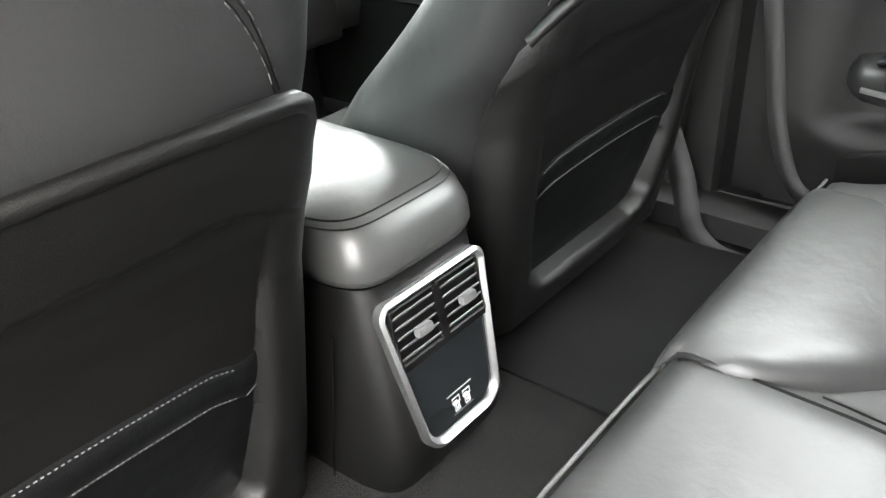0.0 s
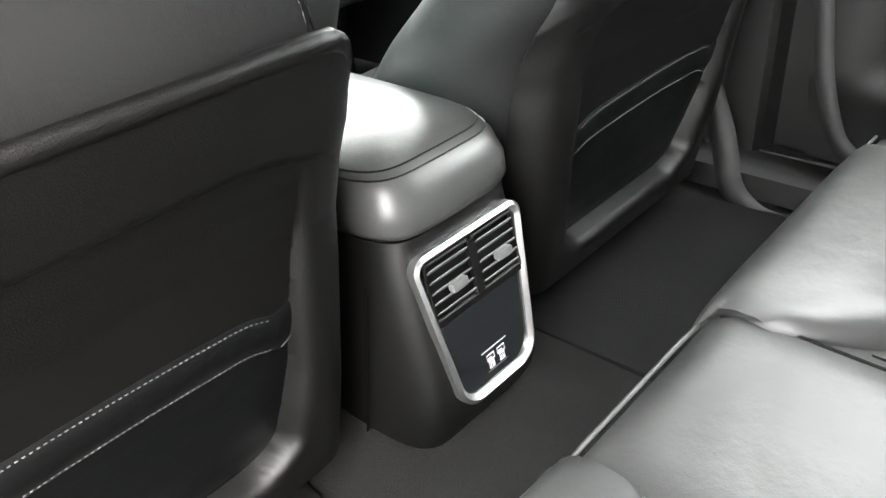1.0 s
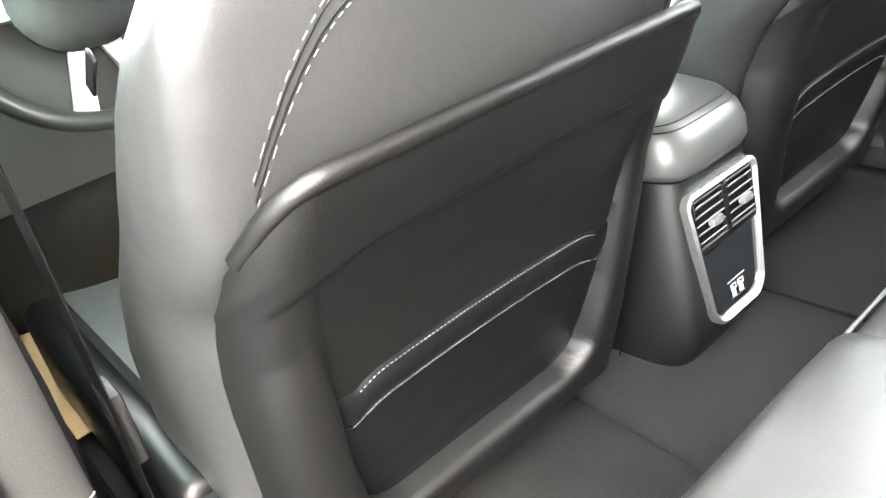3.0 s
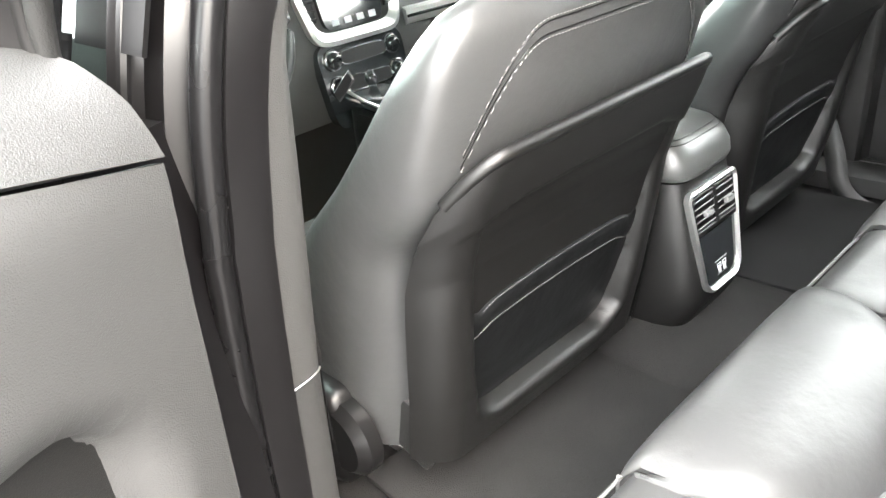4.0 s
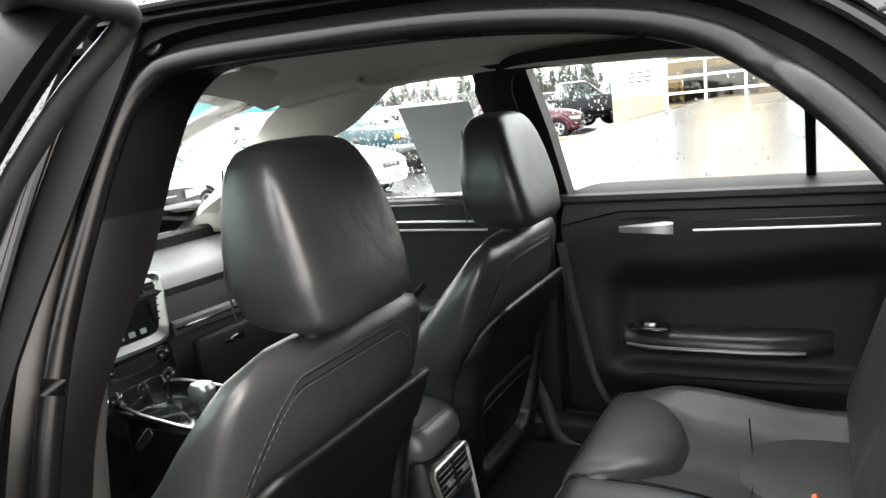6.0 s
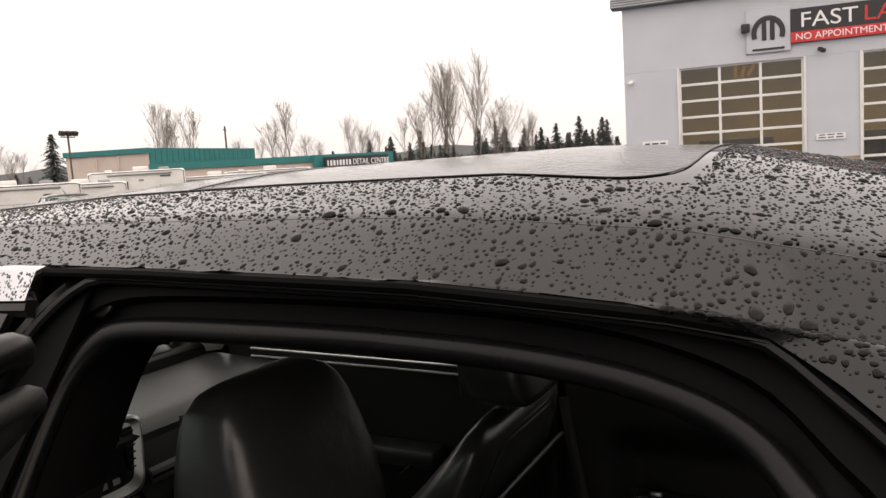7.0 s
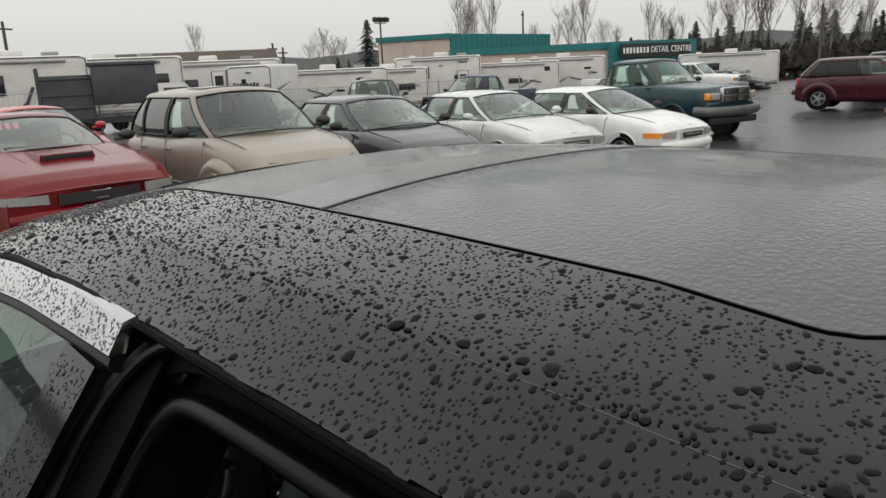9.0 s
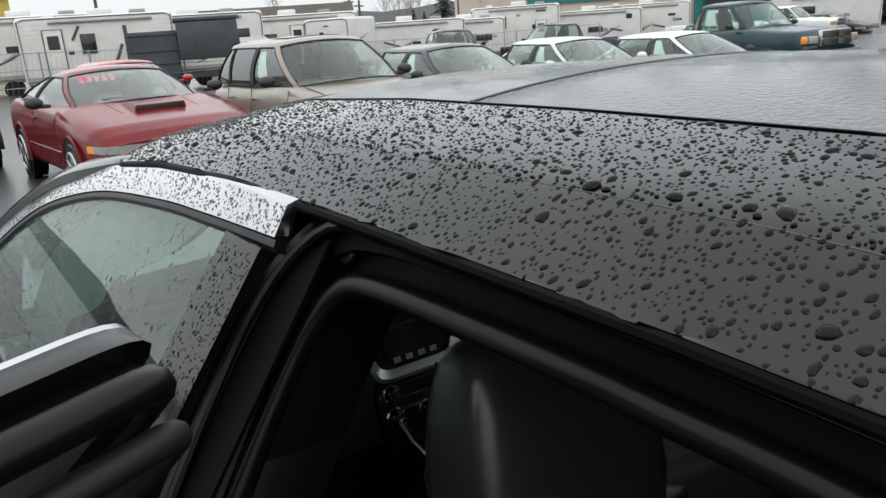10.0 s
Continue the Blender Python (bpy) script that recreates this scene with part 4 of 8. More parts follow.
# ================= floor =================
sp("carpet", sheet(lambda u, v: (-0.80 + 1.60 * u, -0.75 + 1.75 * v, 0.256 + 0.055 * math.exp(-((-0.80 + 1.60 * u) / 0.16) ** 4) + 0.004 * math.sin(9 * u + 7 * v)), 48, 24, -0.012), CARPET, "grey carpeted floor with centre hump")
for s in (-1, 1):
    mt = thing("floor_mat", "dark carpet floor mat in the rear footwell", "floor mat", (s * 0.42, -0.3, 0.264), "rear floor mats")
    under(mt, "mat", rbox(0.46, 0.36, 0.012, 0.005, 2, (s * 0.42, -0.24, 0.268), (0, 0, 3 * s)), CARPET_DK if s > 0 else CARPET)
for s in (-1, 1):
    sp("sill_plate", loft([[(s * 0.80, y, 0.262), (s * 0.70, y, 0.262), (s * 0.71, y, 0.30), (s * 0.74, y, 0.318), (s * 0.80, y, 0.318)] for y in np.linspace(-1.0, 0.9, 14)]), SHELL, "grey plastic sill trim")

# ================= rear bench =================
bench = thing("bench_seat", "black leather rear bench seat with piped front edge", "car seat", (0, -0.7, 0.25))


def bn(name, item, material, label="", parent=None, angle=60):
    return under(parent or bench, name, item, material, label, True, angle)


def bench_z(x, y):
    a = abs(x)
    base = 0.462 - 0.035 * sm(-0.60, -0.92, y)
    hollow = -0.030 * math.exp(-(((a - 0.37) / 0.17) ** 4)) * sm(-0.52, -0.66, y)
    mid = 0.017 * sm(0.17, 0.09, a) * sm(-0.432, -0.475, y)
    outer = 0.030 * sm(0.52, 0.62, a) * sm(-0.45, -0.6, y)
    front = -0.07 * max(0, (y + 0.455) / 0.03) ** 2
    return base + hollow + mid + outer + front


def bench_top(u, v):
    x = -0.665 + 1.33 * u
    y = -1.0 + 0.575 * v
    e = max(0, (abs(x) - 0.60) / 0.065)
    return (x, y, bench_z(x, y) - 0.05 * e * e)


bn("seat_base", loft([sring(0, -0.73, z, w, -0.27, 0.292 + d, 7, 40) for z, w, d in ((0.25, 0.62, 0), (0.30, 0.64, 0.004), (0.38, 0.655, 0.008), (0.415, 0.66, 0.006))]), LEATHER_SEAT, "black leather seat front")
bn("cushion", sheet(bench_top, 90, 50, -0.05), LEATHER_SEAT, "black leather bench cushion with seams")


def pad(cx):
    """The raised, D-shaped front pad of an outer seat."""
    def f(u, v):
        x = (2 * u - 1)
        yb = -0.455 - 0.185 * (max(0, 1 - abs(x) ** 2.6)) ** 0.62
        y = -0.438 + (yb + 0.438) * v
        px = cx + x * 0.222
        r = (1 - abs(x) ** 4) * (1 - (2 * v - 1) ** 6)
        r = max(0, r) ** 0.5
        return (px, y, bench_z(px, y) - 0.012 + 0.033 * r)
    return sheet(f, 40, 20, -0.012)


for s in (-1, 1):
    bn("front_pad", pad(s * 0.336), LEATHER_SEAT, "puffed leather front pad")
    seam = []
    for x in np.linspace(-1, 1, 44):
        yb = -0.457 - 0.187 * (max(0, 1 - abs(x) ** 2.6)) ** 0.62
        px = s * 0.336 + x * 0.223
        seam.append((px, yb, bench_z(px, yb) + 0.001))
    bn("pad_seam", tube(seam, 0.0022, 5), RUBBER)
    bn("cushion_seam", tube([(s * 0.125, -0.475 - 0.48 * k, bench_z(0.125, -0.475 - 0.48 * k) + 0.001) for k in np.linspace(0, 1, 24)], 0.002, 5), RUBBER)
    bn("cushion_seam", tube([(s * (0.152 - 0.02 * k), -0.462 - 0.40 * k, bench_z(0.152 - 0.02 * k, -0.462 - 0.40 * k) + 0.001) for k in np.linspace(0.3, 1, 20)], 0.0014, 5), RUBBER)
    bn("cushion_seam", tube([(s * (0.150 + 0.40 * k), -0.79 + 0.03 * k * k, bench_z(0.150 + 0.40 * k, -0.79 + 0.03 * k * k) + 0.001) for k in np.linspace(0, 1, 20)], 0.002, 5), RUBBER)
pip = []
for x in np.linspace(-0.64, 0.64, 70):
    dip = 0.002 * math.exp(-((abs(x) - 0.117) / 0.018) ** 2)
    pip.append((x, -0.434 - dip, bench_z(x, -0.440) + 0.002))
bn("piping", tube(pip, 0.0024, 6), PIPING, "pale grey piping")
for x in (-0.565, 0.565):
    bn("piping", tube([(x, -0.434 + 0.006 * k, 0.452 - 0.16 * k) for k in np.linspace(0, 1, 8)], 0.0024, 6), PIPING, "pale grey piping")
# back cushion


def bback(u, v):
    x = -0.66 + 1.32 * u
    z = 0.44 + 0.50 * v
    a = abs(x)
    y = -0.955 - 0.16 * v - 0.03 * math.exp(-(((a - 0.37) / 0.16) ** 4)) * sm(0.0, 0.3, v) * sm(1.0, 0.75, v) + 0.03 * (1 - (2 * v - 1) ** 8) - 0.02
    y -= 0.05 * max(0, (a - 0.6) / 0.06) ** 2
    return (x, y, z)


bn("backrest", sheet(bback, 60, 30, 0.12), LEATHER_SEAT, "black leather rear backrest")
for x in (-0.38, 0.0, 0.38):
    bn("headrest", loft([sring(x, -1.13, z, w, -d, d, 4, 28) for z, w, d in ((0.95, 0.07, 0.03), (0.97, 0.10, 0.045), (1.05, 0.115, 0.05), (1.10, 0.10, 0.045), (1.12, 0.07, 0.03))]), LEATHER, angle=75)
for x in (-0.10, 0.10):
    bk = thing("seat_belt_buckle", "dark seat belt buckle with orange button", "buckle", (x, -0.93, 0.43), "rear buckles")
    under(bk, "buckle_body", rbox(0.032, 0.05, 0.062, 0.006, 2, (x, -0.915, 0.465), (-15, 0, 0)), PLASTIC)
    under(bk, "button", rbox(0.024, 0.012, 0.016, 0.003, 1, (x, -0.906, 0.500), (-15, 0, 0)), ORANGE)

pap = thing("paper_mat", "brown kraft paper laid over the driver's floor", "floor mat", (-0.4, 0.55, 0.266))
under(pap, "sheet", sheet(lambda u, v: (-0.70 + 0.54 * u, 0.36 + 0.63 * v, 0.275 + 0.004 * math.sin(9 * u) * math.sin(7 * v) + 0.05 * max(0, v - 0.8)), 12, 12, 0.002), mat("kraft_paper", (0.42, 0.27, 0.14), 0.8, grain=0.1, gscale=60, stain=0.15, sscale=8))


# ================= doors =================
def door_inside(d, s, handle=True):
    """The trimmed inner face of a rear door, in the door's own place: y from 0 (hinge) back to -0.93, inner face towards +s x."""
    def q(nm, item, material, lab="", parent=None, angle=50):
        if s < 0:
            item = ([(-x, y, z) for x, y, z in item[0]], item[1])
        return part(nm, item, material, parent or d, lab, True, angle)

    def face(y, z):
        """Depth of the panel: a shoulder at the belt, a hollow around the armrest."""
        k = 0.135 - 0.03 * sm(0.84, 0.97, z) ** 2
        qy, qz = y + (0.235 if s > 0 else 0.265), z - (0.672 if s > 0 else 0.677) - 0.04 * sm(-0.4, -0.8, y)
        d = math.hypot(max(qy, 0), max(qz, 0)) - (0.08 if s > 0 else 0.07) + min(max(qy, qz), 0)
        k -= 0.045 * (sm(0.010, -0.012, d) if s > 0 else sm(0.05, -0.06, d)) * sm(0.455, 0.50, z) * sm(-0.90, -0.82, y)
        k -= 0.02 * sm(0.50, 0.40, z)
        return k

    def seam_z(y):
        return 0.884 + 0.033 * min(1.0, max(0.0, (-0.066 - y) / 0.161))

    def lower(u, v):
        y0 = lerp([0, 0.2, 0.46, 0.81, 1], [-0.11, -0.10, -0.09, -0.077, -0.066], v)
        y = y0 + (-0.91 - y0) * u
        z = 0.335 + (seam_z(y) - 0.002 - 0.335) * v
        return (face(y, z), y, z)
    # daylight put into the plastic: paler on the open door, darker on the far one
    q("lower_panel", sheet(lower, 48, 44, -0.012), PLASTIC_GREY if s > 0 else PLASTIC, "grained plastic door panel")

    def upper(u, v):
        y0 = lerp([0, 0.4, 0.7, 0.85, 0.95, 1.0], [-0.066, -0.071, -0.085, -0.105, -0.135, -0.165], v)
        y = y0 + (-0.915 - y0) * u
        z = seam_z(y) + 0.002 + (0.981 - seam_z(y)) * v
        r = 0.050 * max(0, (v - 0.35) / 0.65) ** 2.4
        return (face(y, z) + 0.004 - r, y, z)
    q("upper_panel", sheet(upper, 40, 16, -0.012), PLASTIC_GREY if s > 0 else PLASTIC, "soft grained upper door panel")
    if s > 0:
        # dark sheet laid over the hollow and its walls, painting in their shade
        def hollow_face(u, v):
            z = 0.44 + 0.310 * v
            c = min(1.0, max(0.0, z - 0.671) / 0.08)
            y = -0.157 - 0.080 * (1 - math.sqrt(max(0.0, 1 - c * c))) - 0.58 * u
            return (face(y, z) + 0.0150, y, z)
        q("hollow_shade", sheet(hollow_face, 44, 40, -0.002), SHELL, "dark sheet that paints shade into the door hollow")
    back = 0.14 if s > 0 else 0.0
    # armrest with bright strip
    q("armrest", loft([[(0.08, y, 0.60), (0.165 + b, y, 0.595), (0.185 + b, y, 0.575), (0.183 + b, y, 0.552), (0.165 + b, y, 0.535), (0.08, y, 0.525)] for y, b in ((-0.205 - back, -0.06), (-0.235 - back, -0.02), (-0.30 - back, 0.0), (-0.55, 0.004), (-0.68, -0.012), (-0.74, -0.06))]), LEATHER, "padded armrest")
    q("armrest_strip", loft([[(0.180 + b, y, 0.553), (0.190 + b, y, 0.5555), (0.190 + b, y, 0.561), (0.180 + b, y, 0.563)] for y, b in ((-0.235 - back, -0.020), (-0.30 - back, 0.0), (-0.55, 0.004), (-0.65, -0.006), (-0.68, -0.014))]), SATIN, "thin satin metal strip")
    q("switch_plate", rbox(0.05, 0.10, 0.012, 0.004, 1, (0.155, -0.30 - back, 0.603)), PIANO)
    q("window_switch", rbox(0.016, 0.03, 0.010, 0.003, 1, (0.158, -0.30 - back, 0.612)), SATIN)
    # handle in its cup
    cup = [(-0.004, 0.068, 0.038), (0.014, 0.066, 0.036), (0.015, 0.060, 0.030), (0.004, 0.054, 0.024)] if s > 0 else [(0.0, 0.060, 0.030), (0.007, 0.066, 0.036), (0.004, 0.058, 0.028), (-0.010, 0.054, 0.024)]
    rings = []
    for dx, ry, rz in cup:
        rings.append([(0.136 + dx, (-0.350 if s > 0 else -0.30) + ry * (1.4 if s > 0 else 1.2) * math.copysign(abs(math.cos(t)) ** 0.5, math.cos(t)), (0.898 if s > 0 else 0.87) + rz * (1.65 if s > 0 else 1.0) * math.copysign(abs(math.sin(t)) ** 0.5, math.sin(t))) for t in np.linspace(0, 2 * math.pi, 29)[:-1]])
    hb = q("handle_cup", loft(rings), PLASTIC if s < 0 else PLASTIC_GREY, "recessed handle cup")
    q("door_handle", loft([[(0.128 + 0.022 * k, y - (0.125 if s > 0 else 0.048), 0.872 - w), (0.148 + 0.022 * k, y - (0.125 if s > 0 else 0.048), 0.870 - w * 0.6), (0.150 + 0.022 * k, y - (0.125 if s > 0 else 0.048), 0.878 + w * 0.5), (0.130 + 0.022 * k, y - (0.125 if s > 0 else 0.048), 0.880 + w)] for y, w, k in ((-0.180, 0.006, 0.0), (-0.21, 0.008, 0.3), (-0.26, 0.010, 0.5), (-0.30, 0.015, 0.4), (-0.322, 0.018, 0.0))]), SATIN, "satin metal pull handle", hb, 30)
    # bright line along the shoulder
    for dz, r in ((0.0, 0.0035), (0.022, 0.002)):
        q("shoulder_line", tube([(face(y, 0.875 + dz) + (0.006 if s > 0 else 0.017), y, 0.868 + dz - 0.045 * (y + 0.36) * 0.35) for y in np.linspace(-0.42, -0.84, 14)], r, 6), SATIN if r > 0.003 else PIANO, "thin satin line")
    # lower map pocket and speaker
    def pk(u, v):
        y = -0.22 - 0.60 * u
        z = 0.352 + 0.115 * v - 0.03 * max(0, 1 - u / 0.15) ** 2 * v
        return (face(y, z) + 0.012 + 0.026 * math.sin(math.pi * min(1, u * 1.1)) ** 0.6 * (0.3 + 0.7 * v), y, z)
    q("door_pocket", sheet(pk, 24, 10, -0.006), PLASTIC, "moulded door pocket")
    q("pocket_lip", tube([(pk(u, 1.0)[0] + 0.002, pk(u, 1.0)[1], pk(u, 1.0)[2]) for u in np.linspace(0, 1, 24)], 0.006, 6), PLASTIC_GREY if s > 0 else PLASTIC)
    q("speaker_grille", moved(disc(0.062, 0.006, 28, 0.003), pose(0.112, -0.20, 0.41, 0, 90, 0)), PLASTIC)
    return q


# open left rear door, swung forward on its hinges
HINGE, SWING = Vector((-0.872, -0.085, 0.0)), 67
rdoor = thing("rear_door", "black rear car door swung wide open, grey inner panel", "car door", tuple(HINGE), turn=-SWING)
q = door_inside(rdoor, 1)


def dpart(nm, item, material, lab="", parent=None, angle=50):
    return part(nm, item, material, parent or rdoor, lab, True, angle)


def dskin(u, v):
    y, z = -0.015 - 0.92 * u, 0.30 + 0.672 * v
    return (0.002 + 0.03 * sm(0.6, 0.25, z) + 0.014 * sm(0.9, 0.97, z), y, z)


dpart("outer_skin", sheet(dskin, 8, 12, -0.01), PAINT, "black painted outer skin")
dpart("hinge_edge", loft([[(0.01, -0.012, z), (0.06, -0.004, z), (0.112, -0.014, z), (0.118, -0.13, z), (0.01, -0.13, z)] for z in (0.31, 0.5, 0.8, 0.90)]), PAINT_IN)
dpart("rear_edge", loft([[(0.01, -0.93, z), (0.118, -0.93, z), (0.118, -0.905, z), (0.01, -0.905, z)] for z in (0.31, 0.5, 0.8, 0.96)]), PAINT_IN)
dpart("bottom_edge", rbox(0.11, 0.90, 0.02, 0.008, 1, (0.065, -0.47, 0.31)), PAINT_IN)
FR = [(-0.095, 0.955), (-0.100, 1.05), (-0.105, 1.18), (-0.102, 1.30), (-0.090, 1.350), (-0.100, 1.367), (-0.158, 1.368), (-0.26, 1.366), (-0.46, 1.358), (-0.60, 1.342), (-0.70, 1.318), (-0.765, 1.28), (-0.83, 1.21), (-0.90, 1.10), (-0.955, 0.965)]


def fx(z):
    return 0.286 * (max(0.0, z - 0.97) / 0.415) ** 1.6


fpath = smooth_path([(0, y, z) for y, z in FR], 5)
rings = []
n = len(fpath)
for i, p in enumerate(fpath):
    t = (fpath[min(i + 1, n - 1)] - fpath[max(i - 1, 0)]).normalized()
    nv = Vector((0, -t.z, t.y))
    if nv.dot(Vector((0, -0.45, 1.0)) - p) > 0:
        nv = -nv

    def at(d, g):
        c = p + nv * g
        return (fx(c.z) + d, c.y, c.z)
    rings.append([at(0.010, 0.0), at(0.006, 0.022), at(0.020, 0.030), at(0.045, 0.026), at(0.052, 0.012), at(0.085, 0.010), at(0.095, -0.004), at(0.085, -0.022), at(0.035, -0.026), at(0.016, -0.020)])
dpart("window_frame", loft(rings), PAINT_IN, "dark window frame", angle=45)
dpart("frame_seal", tube([(fx(p.z) + 0.088, p.y, p.z + 0.004) for p in fpath], 0.012, 8), RUBBER)
dpart("frame_trim", tube([(fx(p.z) + 0.090, p.y * 0.985 + 0.004, p.z - 0.03) for p in fpath], 0.010, 8), PLASTIC)
dpart("chrome_strip", loft([[r[0], tuple(np.array(r[1]) - np.array((0.003, 0, 0))), tuple(np.array(r[2]) + np.array((-0.003, 0, 0.002))), tuple(np.array(r[2]) + np.array((0.0, 0, 0.0)))] for r in rings]), CHROME, "chrome window surround")


def dglass(u, v):
    z = 0.955 + v * (1.335 - 0.955)
    y0 = lerp([0.955, 1.18, 1.30, 1.345], [-0.105, -0.112, -0.114, -0.13], z)
    y1 = lerp([0.955, 1.10, 1.21, 1.28, 1.318, 1.345], [-0.90, -0.885, -0.82, -0.75, -0.69, -0.58], z)
    return (fx(z) + 0.03, y0 + (y1 - y0) * u, z)


dpart("window_glass", sheet(dglass, 10, 10, 0.004), GLASS, "clear wet window")
dpart("belt_seal", tube([(0.045, y, 0.968) for y in np.linspace(-0.075, -0.93, 8)], 0.012, 8), RUBBER)
dpart("glass_divider", loft([sring(fx(0.96) + 0.03, -0.70, 0.96, 0.012, -0.012, 0.012, 4, 12), sring(fx(1.31) + 0.03, -0.70, 1.31, 0.012, -0.012, 0.012, 4, 12)]), RUBBER)
for z in (0.42, 0.80):
    dpart("hinge", rbox(0.06, 0.07, 0.05, 0.01, 2, (0.05, 0.015, z)), PAINT_IN)

# closed right rear door, seen from inside
rd2 = thing("rear_door", "closed rear door with dark panel, metal handle and armrest strip", "car door", (0.885, -0.200, 0.0))
door_inside(rd2, -1)
# right front door, inside
fd2 = thing("front_door", "closed front door with dark panel and bright shoulder line", "car door", (0.885, 0.4, 0.3))
under(fd2, "inner_panel", sheet(lambda u, v: (0.75 + 0.03 * math.sin(v * 2.6) - 0.03, -0.08 + 1.0 * u, 0.33 + 0.63 * v), 10, 14, 0.03), PLASTIC)
for dz in (0.0, 0.025):
    under(fd2, "shoulder_line", tube([(0.718 - 0.006 * dz, y, 0.885 + dz + 0.01 * y) for y in np.linspace(-0.05, 0.80, 10)], 0.0035, 6), SATIN)
under(fd2, "armrest", rbox(0.09, 0.5, 0.06, 0.02, 2, (0.70, 0.35, 0.64)), LEATHER)
under(fd2, "belt_cap", tube([(0.775, y, 0.955) for y in np.linspace(-0.08, 0.95, 10)], 0.022, 8), PLASTIC)
under(rd2, "belt_cap", tube([(0.775, y, 0.952) for y in np.linspace(-0.21, -1.14, 10)], 0.020, 8), PLASTIC)

# ================= dashboard =================
dash = thing("dashboard", "dark dashboard with silver trim, centre screen and controls", "dashboard", (0, 0.9, 0.3))


def da(nm, item, material, lab="", parent=None, angle=50):
    return under(parent or dash, nm, moved(item, Matrix.Translation((0, 0, -0.055))), material, lab, True, angle)


def dtop(u, v):
    x = -0.74 + 1.48 * u
    y = 0.66 + 0.62 * v + 0.05 * math.cos(x * 2.0) - 0.05
    hood = 0.05 * math.exp(-((x + 0.38) / 0.17) ** 4) * sm(0.75, 0.2, v)
    return (x, y, 0.925 + 0.03 * v + hood - 0.03 * max(0, 1 - v / 0.12) ** 2)


da("dash_top", sheet(dtop, 40, 16, -0.04), DASH, "soft dark dashboard top")
da("dash_face", sheet(lambda u, v: (-0.74 + 1.48 * u, 0.69 + 0.05 * math.cos((-0.74 + 1.48 * u) * 2) - 0.05 - 0.03 * math.sin(v * 3.0), 0.58 + 0.33 * v), 24, 12, -0.05), DASH)
da("knee_panel", rbox(1.4, 0.10, 0.30, 0.03, 2, (0, 0.80, 0.45)), PLASTIC)
da("dash_trim", loft([[(x, 0.648 + 0.05 * math.cos(x * 2) - 0.05, 0.765), (x, 0.640 + 0.05 * math.cos(x * 2) - 0.05, 0.773), (x, 0.642 + 0.05 * math.cos(x * 2) - 0.05, 0.800), (x, 0.655 + 0.05 * math.cos(x * 2) - 0.05, 0.806)] for x in np.linspace(0.15, 0.72, 16)]), SATIN, "brushed silver trim strip")
da("dash_trim_line", tube([(x, 0.636 + 0.05 * math.cos(x * 2) - 0.05, 0.786) for x in np.linspace(0.15, 0.72, 16)], 0.004, 6), PIANO)
da("glovebox_lid", rbox(0.46, 0.03, 0.17, 0.02, 2, (0.42, 0.615, 0.66), (-6, 0, 0)), PLASTIC, "glovebox lid")
da("glovebox_latch", rbox(0.08, 0.012, 0.02, 0.005, 1, (0.32, 0.597, 0.71)), PIANO)
# centre stack, screen surround
YS = 0.66


def st(x, z, d=0.0):
    """A spot on the leaning stack face."""
    return (x, YS - d + 0.20 * (z - 0.80), z)


def frame_pts(w0, w1, z0, z1, e=7.0, nn=40):
    out = []
    for t in np.linspace(0, 2 * math.pi, nn + 1)[:-1]:
        c, s = math.cos(t), math.sin(t)
        z = (z0 + z1) / 2 + (z1 - z0) / 2 * math.copysign(abs(s) ** (2 / e), s)
        w = lerp([z0, z1], [w0, w1], z)
        out.append((w * math.copysign(abs(c) ** (2 / e), c), z))
    return out


o, i_ = frame_pts(0.125, 0.165, 0.765, 0.955), frame_pts(0.105, 0.140, 0.792, 0.94)
da("screen_surround", loft([[st(x, z, 0.0) for x, z in o], [st(x, z, 0.018) for x, z in o], [st(x, z, 0.022) for x, z in frame_pts(0.118, 0.156, 0.775, 0.950)], [st(x, z, 0.010) for x, z in i_]], caps=False), SATIN, "silver screen surround", angle=35)
da("screen", loft([[st(x, z, -0.01) for x, z in frame_pts(0.085, 0.092, 0.795, 0.938)], [st(x, z, 0.012) for x, z in frame_pts(0.085, 0.092, 0.795, 0.938)]]), PIANO, "dark touch screen")
for k in range(4):
    da("screen_icon", loft([[st(-0.054 + 0.036 * k + p * 0.010, 0.812 + r * 0.007, d) for p, r in ((-1, -1), (1, -1), (1, 1), (-1, 1))] for d in (0.012, 0.0128)]), WHITE_PRINT)
for s in (-1, 1):
    v = da("dash_vent", loft([[st(s * 0.117 + p * 0.016, 0.872 + r * 0.052, d) for p, r in ((-1, -1), (1, -1), (1, 1), (-1, 1))] for d in (-0.01, 0.008)]), RUBBER, "tall side air vent")
    for k in range(6):
        da("slat", loft([[st(s * 0.117 + p * 0.016, 0.828 + 0.017 * k + r * 0.002, d) for p, r in ((-1, -1), (1, -1), (1, 1), (-1, 1))] for d in (0.006, 0.013)]), SHELL, "", v)
da("stack_face", loft([[st(x, z, -0.02) for x, z in frame_pts(0.120, 0.128, 0.58, 0.772)], [st(x, z, 0.008) for x, z in frame_pts(0.120, 0.128, 0.58, 0.772)]]), PIANO, "gloss black control panel")
